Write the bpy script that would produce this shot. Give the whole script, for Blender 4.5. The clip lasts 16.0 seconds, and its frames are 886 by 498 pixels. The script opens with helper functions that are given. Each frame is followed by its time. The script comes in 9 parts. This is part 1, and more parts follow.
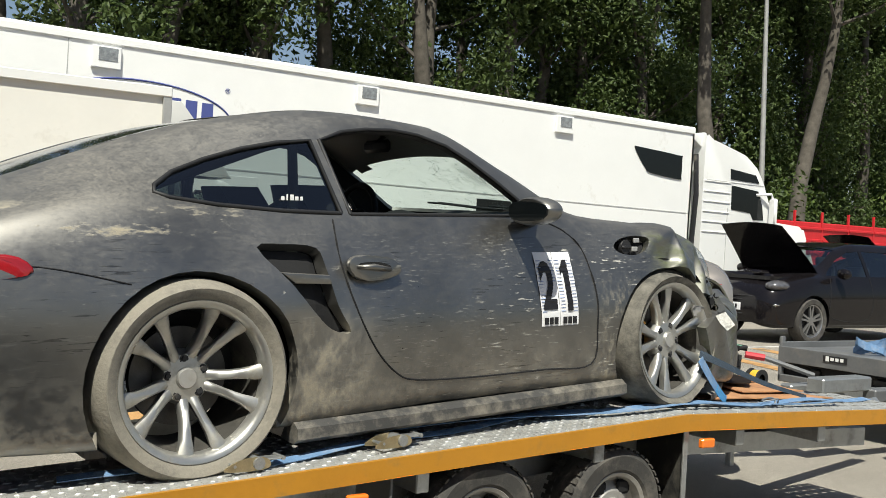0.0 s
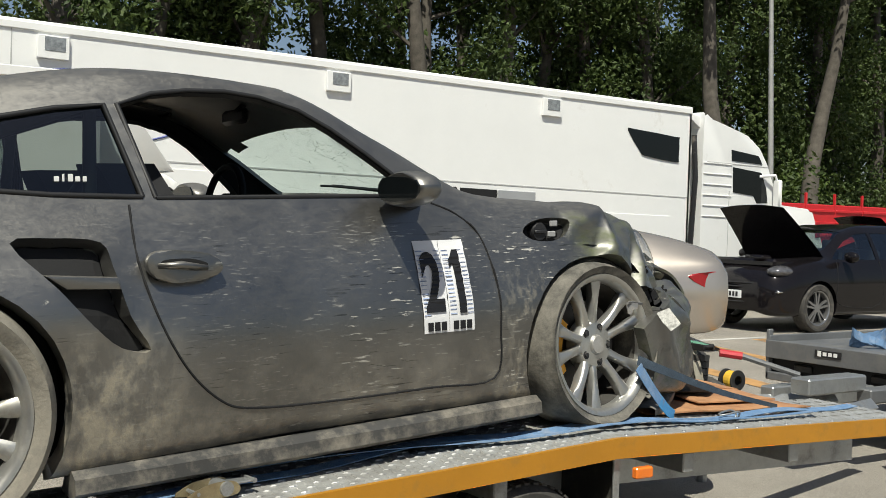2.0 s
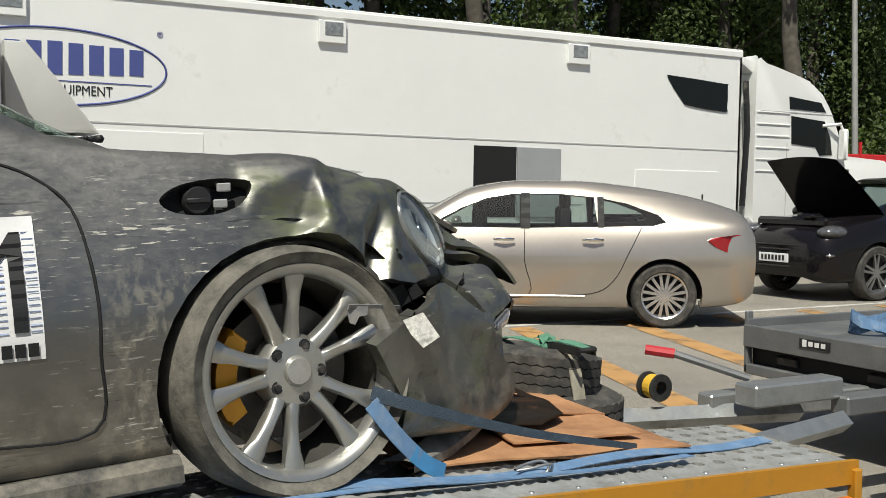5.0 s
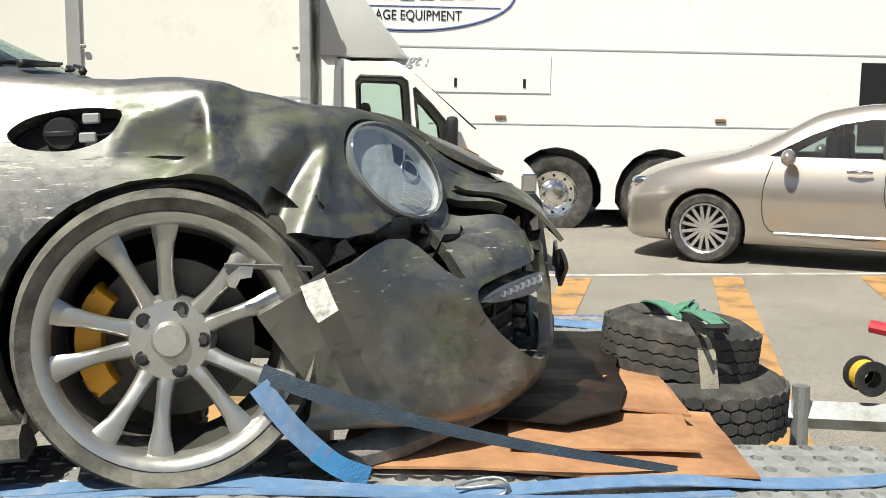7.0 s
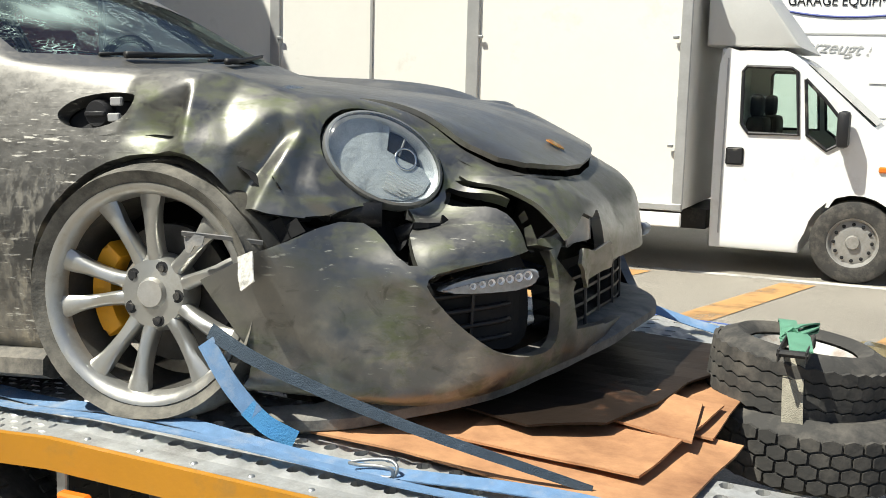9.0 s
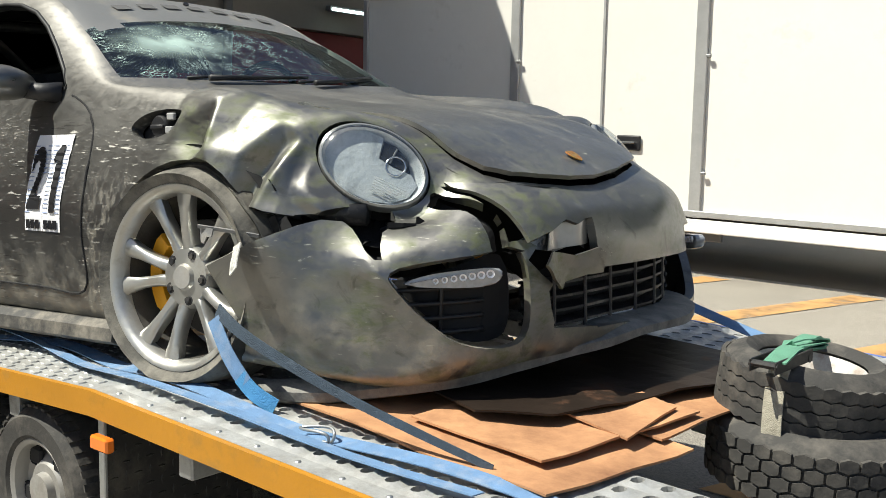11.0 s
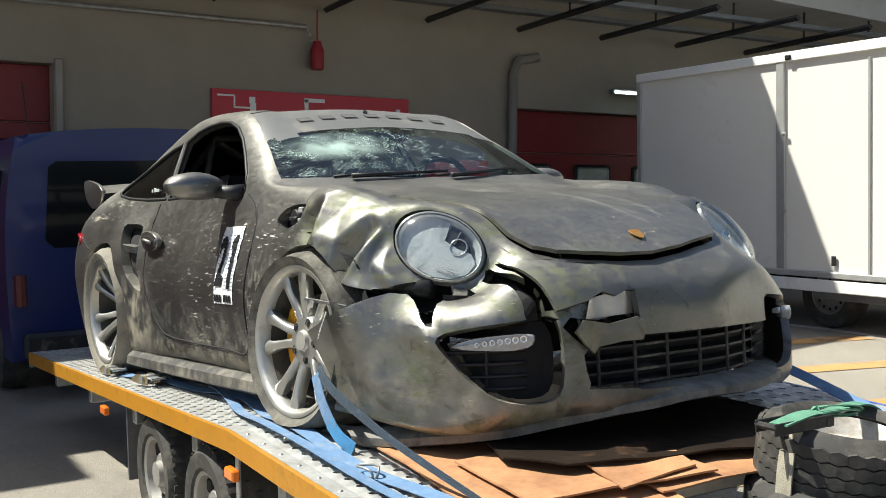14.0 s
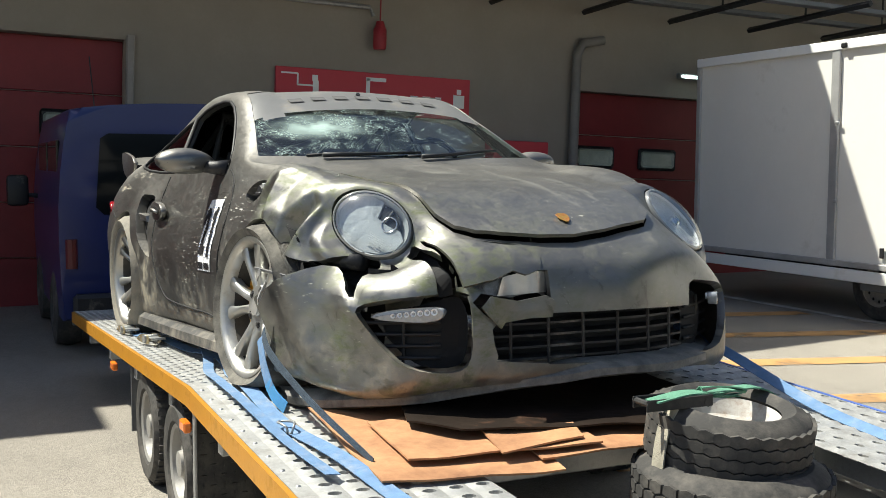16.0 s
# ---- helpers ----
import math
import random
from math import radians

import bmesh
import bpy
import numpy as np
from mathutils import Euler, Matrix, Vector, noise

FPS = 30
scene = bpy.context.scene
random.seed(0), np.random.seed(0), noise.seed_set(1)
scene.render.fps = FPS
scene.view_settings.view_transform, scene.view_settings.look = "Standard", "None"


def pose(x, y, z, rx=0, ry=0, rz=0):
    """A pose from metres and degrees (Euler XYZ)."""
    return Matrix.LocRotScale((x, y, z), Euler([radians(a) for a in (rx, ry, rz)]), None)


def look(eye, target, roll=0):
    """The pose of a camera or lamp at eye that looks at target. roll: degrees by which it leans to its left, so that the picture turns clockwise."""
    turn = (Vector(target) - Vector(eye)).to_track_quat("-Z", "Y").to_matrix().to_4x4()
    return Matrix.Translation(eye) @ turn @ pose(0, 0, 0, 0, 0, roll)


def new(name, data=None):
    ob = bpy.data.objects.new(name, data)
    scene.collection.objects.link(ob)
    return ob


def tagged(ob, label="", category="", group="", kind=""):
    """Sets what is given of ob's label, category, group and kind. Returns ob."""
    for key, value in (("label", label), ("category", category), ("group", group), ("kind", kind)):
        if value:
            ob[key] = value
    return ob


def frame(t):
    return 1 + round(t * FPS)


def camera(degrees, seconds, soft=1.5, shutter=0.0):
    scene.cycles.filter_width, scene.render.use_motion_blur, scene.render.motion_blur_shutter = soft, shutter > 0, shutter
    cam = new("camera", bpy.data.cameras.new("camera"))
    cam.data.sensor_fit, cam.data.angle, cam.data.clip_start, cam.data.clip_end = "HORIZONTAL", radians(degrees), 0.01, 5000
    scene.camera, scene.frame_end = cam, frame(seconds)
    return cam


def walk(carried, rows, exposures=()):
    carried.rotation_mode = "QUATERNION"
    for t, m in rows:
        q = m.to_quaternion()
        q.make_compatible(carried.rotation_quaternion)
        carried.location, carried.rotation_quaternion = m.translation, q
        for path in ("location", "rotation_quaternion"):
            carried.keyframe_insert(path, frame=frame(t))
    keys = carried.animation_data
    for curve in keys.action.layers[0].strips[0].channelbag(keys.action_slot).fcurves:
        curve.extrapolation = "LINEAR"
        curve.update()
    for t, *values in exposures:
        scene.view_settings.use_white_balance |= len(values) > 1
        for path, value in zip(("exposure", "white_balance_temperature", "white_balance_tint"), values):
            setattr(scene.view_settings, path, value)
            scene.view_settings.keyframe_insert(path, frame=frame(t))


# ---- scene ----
from mathutils.geometry import delaunay_2d_cdt

cam = camera(45.1, 16.0, soft=0.75)
METRES, EYE, TILT, LEAN, TURN = 8.32, 1.432, 0.0, -1.88, -33.3
ROWS = [
    (0.0, 0.0, 0.0, 0.0, 0.01, -0.67, -1.12),
    (0.5, 0.0176, 0.0237, -0.001, 0.4, -1.17, -0.55),
    (1.0, 0.0327, 0.0545, -0.0004, 0.31, -1.04, -0.24),
    (1.5, 0.0492, 0.082, -0.0015, 0.76, -0.81, 0.14),
    (2.0, 0.0668, 0.1131, -0.0029, 0.93, -1.01, 0.42),
    (2.5, 0.0807, 0.1475, -0.0015, 0.06, -0.67, 0.91),
    (3.0, 0.1047, 0.178, -0.0019, 0.01, -0.61, 1.02),
    (3.5, 0.1301, 0.2033, -0.0026, 1.0, -0.99, 0.72),
    (4.0, 0.1541, 0.2376, -0.003, 1.94, -1.94, 1.24),
    (4.5, 0.1797, 0.2637, -0.0033, 3.38, -2.45, 1.31),
    (5.0, 0.2096, 0.2942, -0.0037, 6.1, -2.99, 1.52),
    (7.5, 0.3528, 0.4416, -0.0055, 37.32, -6.84, 1.17),
    (8.0, 0.3828, 0.4694, -0.0077, 44.84, -6.76, 0.79),
    (8.5, 0.4087, 0.4927, -0.0071, 50.84, -6.63, 0.12),
    (9.0, 0.4385, 0.5138, -0.0054, 57.28, -6.83, -0.43),
    (11.5, 0.5262, 0.6171, -0.0088, 78.39, -5.17, -0.09),
    (12.0, 0.5412, 0.6338, -0.008, 82.56, -4.54, 0.39),
    (12.5, 0.5575, 0.6459, -0.0072, 85.67, -3.73, 0.53),
    (13.0, 0.568, 0.6615, -0.007, 88.49, -2.75, 0.51),
    (13.5, 0.5741, 0.6795, -0.0068, 90.59, -2.19, 0.43),
    (14.0, 0.5831, 0.6967, -0.0059, 93.18, -1.56, 1.16),
    (14.5, 0.597, 0.7133, -0.0056, 95.5, -1.59, 1.05),
    (15.0, 0.6017, 0.7316, -0.0066, 96.24, -2.15, -0.24),
    (15.5, 0.6001, 0.7526, -0.0065, 97.28, -2.71, -0.57),
    (16.0, 0.6047, 0.7714, -0.0057, 98.86, -2.68, -0.56),
]
walk(cam, [(t, pose(0, 0, EYE, TILT, LEAN, TURN) @ pose(METRES * x, METRES * y, METRES * z, 90 + pitch, roll, yaw)) for t, x, y, z, yaw, pitch, roll in ROWS], exposures=[(0, 0.5), (1, 0.45), (2, 0.28), (3.5, 0.08), (5, 0.12), (7.5, 0.7), (9, 0.78), (12, 0.85), (16, 0.98)])

# ---- light ----
SUN = Vector((-0.394, -0.50, 1.0)).normalized()
world = bpy.data.worlds.new("sky_world")
scene.world = world
world.use_nodes = True
wn = world.node_tree.nodes
sky = wn.new("ShaderNodeTexSky")
sky.sky_type, sky.sun_disc = "NISHITA", False
sky.sun_elevation = math.asin(SUN.z)
sky.sun_rotation = math.atan2(SUN.x, SUN.y)
sky.air_density, sky.dust_density = 1.0, 1.5
wn["Background"].inputs["Strength"].default_value = 0.062
world.node_tree.links.new(sky.outputs[0], wn["Background"].inputs["Color"])
sun = new("sun", bpy.data.lights.new("sun", "SUN"))
sun.data.energy, sun.data.angle, sun.data.color = 4.5, radians(0.5), (1.0, 0.985, 0.87)
sun.matrix_world = look((0, 0, 30), Vector((0, 0, 30)) - SUN)


# ---- materials ----
def mat(name, col, rough=0.5, metal=0.0, var=0.18, scale=3.0, bump=0.1, bscale=60.0, dirt=None, dirt_amt=0.0, dirt_scale=4.0, coat=0.0, spec=0.5, alpha=1.0, trans=0.0, ior=1.45, emit=None, power=0.0):
    """A painted, plain or dirty surface: two scales of colour noise, dirt patches and fine relief."""
    m = bpy.data.materials.new(name)
    m.use_nodes = True
    n, l = m.node_tree.nodes, m.node_tree.links
    b = n["Principled BSDF"]
    b.inputs["Roughness"].default_value = rough
    b.inputs["Metallic"].default_value = metal
    b.inputs["Coat Weight"].default_value = coat
    b.inputs["Coat Roughness"].default_value = 0.08
    b.inputs["Specular IOR Level"].default_value = spec
    b.inputs["Transmission Weight"].default_value = trans
    b.inputs["IOR"].default_value = ior
    b.inputs["Alpha"].default_value = alpha
    tc = n.new("ShaderNodeTexCoord")
    c = (*col, 1)

    def noise_tex(sc, detail=5.0, rough_=0.6):
        t = n.new("ShaderNodeTexNoise")
        t.inputs["Scale"].default_value, t.inputs["Detail"].default_value, t.inputs["Roughness"].default_value = sc, detail, rough_
        l.new(tc.outputs["Object"], t.inputs["Vector"])
        return t.outputs["Fac"]

    def mix(fac, a, bb):
        x = n.new("ShaderNodeMix")
        x.data_type = "RGBA"
        l.new(fac, x.inputs[0])
        for sock, v in ((x.inputs[6], a), (x.inputs[7], bb)):
            if isinstance(v, tuple):
                sock.default_value = v
            else:
                l.new(v, sock)
        return x.outputs[2]

    def ramp(fac, lo, hi):
        r = n.new("ShaderNodeMapRange")
        r.inputs["From Min"].default_value, r.inputs["From Max"].default_value = lo, hi
        l.new(fac, r.inputs["Value"])
        return r.outputs["Result"]

    if var > 0:
        hi = tuple(min(1, v * (1 + var)) for v in col) + (1,)
        lo = tuple(v * (1 - var) for v in col) + (1,)
        out = mix(ramp(noise_tex(scale), 0.3, 0.7), lo, hi)
        out = mix(ramp(noise_tex(scale * 14, 3.0), 0.25, 0.75), mix(ramp(noise_tex(scale), 0.3, 0.7), lo, c), out)
    else:
        out = c
    if dirt:
        f = ramp(noise_tex(dirt_scale, 8.0, 0.7), 0.62 - dirt_amt * 0.4, 0.78)
        out = mix(f, out, (*dirt, 1))
        rr = n.new("ShaderNodeMapRange")
        rr.inputs["To Min"].default_value, rr.inputs["To Max"].default_value = rough, min(1, max(rough, 0.85))
        l.new(f, rr.inputs["Value"])
        l.new(rr.outputs["Result"], b.inputs["Roughness"])
    if isinstance(out, tuple):
        b.inputs["Base Color"].default_value = out
    else:
        l.new(out, b.inputs["Base Color"])
    if bump > 0:
        bp = n.new("ShaderNodeBump")
        bp.inputs["Strength"].default_value, bp.inputs["Distance"].default_value = bump, 0.01
        l.new(noise_tex(bscale, 4.0), bp.inputs["Height"])
        l.new(bp.outputs["Normal"], b.inputs["Normal"])
    if emit:
        b.inputs["Emission Color"].default_value, b.inputs["Emission Strength"].default_value = (*emit, 1), power
    return m


DUST = (0.30, 0.27, 0.22)
M_TRIM = mat("black_plastic", (0.018, 0.018, 0.02), 0.5, bump=0.15, bscale=120, dirt=DUST, dirt_amt=0.12)
M_RUBBER = mat("black_rubber", (0.014, 0.014, 0.015), 0.55, bump=0.05)
# near black for gaps, holes and recesses: their shade is put into the colour
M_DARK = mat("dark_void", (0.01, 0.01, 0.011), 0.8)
M_TYRE = mat("tyre_rubber", (0.045, 0.043, 0.04), 0.82, bump=0.25, bscale=50, dirt=(0.15, 0.135, 0.115), dirt_amt=0.4, dirt_scale=8)
M_MUDTYRE = mat("muddy_tyre", (0.30, 0.275, 0.225), 0.9, var=0.35, scale=7, bump=0.3, bscale=45, dirt=(0.07, 0.066, 0.06), dirt_amt=0.45, dirt_scale=7)
M_RIM = mat("silver_rim", (0.47, 0.465, 0.44), 0.36, metal=0.8, var=0.1, dirt=(0.36, 0.33, 0.27), dirt_amt=0.32, dirt_scale=9, bump=0.03)
M_CALIPER = mat("yellow_caliper", (0.78, 0.36, 0.02), 0.4, var=0.12, dirt=(0.2, 0.13, 0.05), dirt_amt=0.2)
M_DISC = mat("brake_disc", (0.10, 0.095, 0.09), 0.45, metal=0.6, var=0.25, scale=14)
M_STEEL = mat("galvanised_steel", (0.42, 0.43, 0.43), 0.42, metal=0.75, var=0.2, scale=12, dirt=(0.16, 0.15, 0.13), dirt_amt=0.3, dirt_scale=6, bump=0.08)
M_ALU = mat("aluminium_deck", (0.55, 0.55, 0.53), 0.42, metal=0.5, var=0.2, scale=10, dirt=(0.17, 0.16, 0.145), dirt_amt=0.5, dirt_scale=9, bump=0.1)
M_GREYMETAL = mat("dark_grey_frame", (0.16, 0.165, 0.17), 0.5, metal=0.3, var=0.2, dirt=(0.24, 0.23, 0.21), dirt_amt=0.25)
M_BLACKMETAL = mat("black_frame", (0.02, 0.02, 0.02), 0.55, dirt=(0.12, 0.11, 0.09), dirt_amt=0.2)
M_YELLOW = mat("yellow_rail_paint", (0.45, 0.20, 0.015), 0.42, var=0.1, dirt=(0.3, 0.17, 0.04), dirt_amt=0.18, dirt_scale=9)
M_BLUE = mat("blue_paint", (0.05, 0.12, 0.42), 0.4, var=0.15, dirt=(0.2, 0.25, 0.4), dirt_amt=0.2)
M_STRAP = mat("blue_webbing", (0.13, 0.235, 0.40), 0.8, var=0.2, scale=20, bump=0.25, bscale=700, dirt=(0.3, 0.34, 0.4), dirt_amt=0.3, dirt_scale=12)
M_DSTRAP = mat("grey_blue_webbing", (0.040, 0.060, 0.085), 0.8, var=0.2, scale=20, bump=0.5, bscale=260, dirt=(0.09, 0.12, 0.155), dirt_amt=0.2, dirt_scale=30)
M_GSTRAP = mat("green_webbing", (0.12, 0.30, 0.20), 0.8, var=0.2, scale=20, bump=0.5, bscale=400)
M_BSTRAP = mat("beige_webbing", (0.36, 0.33, 0.26), 0.85, var=0.25, scale=30, bump=0.5, bscale=300)
M_CARD = mat("brown_cardboard", (0.55, 0.29, 0.14), 0.85, var=0.12, scale=5, bump=0.2, bscale=30, dirt=(0.16, 0.068, 0.034), dirt_amt=0.62, dirt_scale=3.0)
M_WHITE = mat("white_body_paint", (0.82, 0.82, 0.80), 0.35, var=0.03, scale=1.5, bump=0.02, coat=0.2, dirt=(0.62, 0.6, 0.55), dirt_amt=0.05, dirt_scale=1.5)
M_BOXW = mat("cream_box_panel", (0.80, 0.78, 0.72), 0.45, var=0.04, scale=1.2, bump=0.04, dirt=(0.6, 0.57, 0.5), dirt_amt=0.08, dirt_scale=1.2)
M_GREYDOOR = mat("grey_hatch_door", (0.33, 0.34, 0.35), 0.5, var=0.05)
M_GLASS = mat("dark_glass", (0.008, 0.010, 0.011), 0.08, var=0, bump=0, spec=0.35)
M_CHAMP = mat("champagne_paint", (0.45, 0.405, 0.355), 0.24, metal=0.65, var=0.05, coat=0.6, bump=0.0)
M_BLACKP = mat("black_gloss_paint", (0.008, 0.007, 0.008), 0.10, var=0.1, coat=0.0, spec=0.4, bump=0.0)
M_CHROME = mat("chrome", (0.75, 0.75, 0.74), 0.15, metal=1.0, var=0.05, bump=0.0)
M_RED = mat("red_lens", (0.28, 0.010, 0.015), 0.15, var=0.1, coat=0.5, bump=0.0)
M_ORANGE = mat("orange_lens", (0.85, 0.2, 0.02), 0.2, var=0.1, coat=0.4, bump=0.0)
M_BLUEVAN = mat("blue_van_paint", (0.012, 0.022, 0.115), 0.35, var=0.1, coat=0.4, bump=0.0)
M_NUM = mat("black_vinyl", (0.012, 0.012, 0.014), 0.5, bump=0.02)
M_PAPER = mat("white_vinyl", (0.75, 0.75, 0.76), 0.5, var=0.05, dirt=(0.5, 0.48, 0.44), dirt_amt=0.1)
M_LOGO = mat("blue_lettering", (0.07, 0.09, 0.28), 0.5, var=0.05, bump=0)
M_CONC = mat("concrete", (0.42, 0.41, 0.38), 0.85, var=0.12, scale=2, bump=0.2, bscale=30)
M_WALL = mat("beige_render_wall", (0.29, 0.26, 0.22), 0.9, var=0.08, scale=1.5, bump=0.2, bscale=80)
M_REDDOOR = mat("red_door_panel", (0.20, 0.018, 0.022), 0.5, var=0.12, bump=0.05)
M_REDSIGN = mat("red_sign", (0.5, 0.03, 0.05), 0.45, var=0.05, bump=0.02)
M_SIGNW = mat("white_sign_print", (0.8, 0.8, 0.78), 0.5, var=0.03, bump=0)
M_HULL = mat("seat_fabric", (0.014, 0.014, 0.016), 0.8, var=0.3, scale=10)
M_BARK = mat("tree_bark", (0.10, 0.088, 0.072), 0.95, var=0.4, scale=4, bump=0.6, bscale=14)
M_BARRIER = mat("red_barrier", (0.52, 0.02, 0.025), 0.45, var=0.12)


# ---- mesh helpers ----
def part(name, bm, material, parent=None, label="", smooth=False):
    me = bpy.data.meshes.new(name)
    bmesh.ops.recalc_face_normals(bm, faces=bm.faces)
    if smooth:
        for f in bm.faces:
            f.smooth = True
        if smooth is not True:
            for e in bm.edges:
                if len(e.link_faces) == 2 and e.calc_face_angle(0) > radians(smooth):
                    e.smooth = False
    bm.to_mesh(me)
    bm.free()
    me.materials.append(material)
    ob = new(name, me)
    if parent:
        ob.parent = parent
    if label:
        tagged(ob, label)
    return ob


def shared(name, *a, **k):
    """A material made once and used again by its name."""
    return bpy.data.materials[name] if name in bpy.data.materials else mat(name, *a, **k)


def thing(name, label, category, m=None, group="", kind=""):
    ob = new(name)
    ob.empty_display_size = 0.1
    if m is not None:
        ob.matrix_basis = m
    return tagged(ob, label, category, group, kind)


def box(bm, c, s, bev=0.0, m=None, seg=1):
    r = bmesh.ops.create_cube(bm, size=1.0, matrix=Matrix.Translation(c) @ Matrix.Diagonal((*s, 1)))
    vs = r["verts"]
    if bev > 0:
        es = list({e for v in vs for e in v.link_edges})
        r2 = bmesh.ops.bevel(bm, geom=es, offset=bev, segments=seg, affect="EDGES", profile=0.5)
        vs = list({v for f in r2["faces"] for v in f.verts} | {v for v in vs if v.is_valid})
    if m is not None:
        bmesh.ops.transform(bm, matrix=m, verts=[v for v in vs if v.is_valid])
    return bm


def boxm(c, s, bev=0.0, m=None, seg=1):
    return box(bmesh.new(), c, s, bev, m, seg)


def tube(bm, pts, r, seg=8, caps=True):
    pts = [Vector(p) for p in pts]
    rr = r if isinstance(r, (list, tuple)) else [r] * len(pts)
    rings, up = [], None
    for i, p in enumerate(pts):
        d = (pts[min(i + 1, len(pts) - 1)] - pts[max(i - 1, 0)]).normalized()
        if up is None:
            up = Vector((0, 0, 1)) if abs(d.z) < 0.9 else Vector((1, 0, 0))
        a = d.cross(up).normalized()
        up = a.cross(d).normalized()
        rings.append([bm.verts.new(p + rr[i] * (a * math.cos(k * math.tau / seg) + up * math.sin(k * math.tau / seg))) for k in range(seg)])
    for q, w in zip(rings, rings[1:]):
        for k in range(seg):
            bm.faces.new((q[k], q[(k + 1) % seg], w[(k + 1) % seg], w[k]))
    if caps:
        bm.faces.new(rings[0][::-1])
        bm.faces.new(rings[-1])
    return bm


def lathe(bm, prof, seg=48, axis="y", closed=False, c=(0, 0, 0)):
    """prof: (radius, along) pairs turned round an axis through c."""
    c = Vector(c)
    rings = []
    for k in range(seg):
        a = k * math.tau / seg
        ring = []
        for r, h in prof:
            u, w = r * math.cos(a), r * math.sin(a)
            ring.append(bm.verts.new(c + Vector({"y": (u, h, w), "x": (h, u, w), "z": (u, w, h)}[axis])))
        rings.append(ring)
    n = len(prof)
    for k in range(seg):
        p, q = rings[k], rings[(k + 1) % seg]
        for j in range(n if closed else n - 1):
            bm.faces.new((p[j], p[(j + 1) % n], q[(j + 1) % n], q[j]))
    bmesh.ops.remove_doubles(bm, verts=bm.verts, dist=1e-5)
    return bm


def prism(bm, pts, axis, lo, hi, bev=0.0):
    """A flat outline in the plane across axis, from lo to hi along it."""
    def at(p, h):
        return {"x": (h, p[0], p[1]), "y": (p[0], h, p[1]), "z": (p[0], p[1], h)}[axis]
    a = [bm.verts.new(at(p, lo)) for p in pts]
    b = [bm.verts.new(at(p, hi)) for p in pts]
    fs = [bm.faces.new(a), bm.faces.new(b[::-1])]
    for i in range(len(pts)):
        fs.append(bm.faces.new((a[i], b[i], b[(i + 1) % len(pts)], a[(i + 1) % len(pts)])))
    if bev > 0:
        es = list({e for f in fs[:2] for e in f.edges})
        bmesh.ops.bevel(bm, geom=es, offset=bev, segments=2, affect="EDGES", profile=0.5)
    return bm


def curve(xs, ys):
    """A smooth function through the pairs (cubic, no overshoot)."""
    xs, ys = np.array(xs, float), np.array(ys, float)
    h = np.diff(xs)
    s = np.diff(ys) / h
    d = np.zeros(len(xs))
    for i in range(1, len(xs) - 1):
        d[i] = 0 if s[i - 1] * s[i] <= 0 else 3 * (h[i - 1] + h[i]) / ((2 * h[i] + h[i - 1]) / s[i - 1] + (h[i] + 2 * h[i - 1]) / s[i])
    d[0], d[-1] = s[0], s[-1]

    def f(x):
        i = int(min(max(np.searchsorted(xs, x) - 1, 0), len(h) - 1))
        t = (min(max(x, xs[0]), xs[-1]) - xs[i]) / h[i]
        return float((1 + 2 * t) * (1 - t) ** 2 * ys[i] + t * (1 - t) ** 2 * h[i] * d[i] + t * t * (3 - 2 * t) * ys[i + 1] + t * t * (t - 1) * h[i] * d[i + 1])
    return f


def rounded(pts, n=6, closed=True):
    """A smooth outline (Catmull-Rom) through a few corner points."""
    pts = [Vector(p) for p in pts]
    out, m = [], len(pts)
    for i in range(m if closed else m - 1):
        if closed:
            p0, p1, p2, p3 = (pts[(i + k) % m] for k in (-1, 0, 1, 2))
        else:
            p0, p1, p2, p3 = pts[max(i - 1, 0)], pts[i], pts[i + 1], pts[min(i + 2, m - 1)]
        for j in range(n):
            t = j / n
            out.append(0.5 * (2 * p1 + (p2 - p0) * t + (2 * p0 - 5 * p1 + 4 * p2 - p3) * t * t + (3 * p1 - p0 - 3 * p2 + p3) * t ** 3))
    if not closed:
        out.append(pts[-1])
    return [tuple(p) for p in out]


def inside(p, poly):
    x, y = p
    r = False
    for (x0, y0), (x1, y1) in zip(poly, poly[1:] + poly[:1]):
        if (y0 > y) != (y1 > y) and x < (x1 - x0) * (y - y0) / (y1 - y0) + x0:
            r = not r
    return r


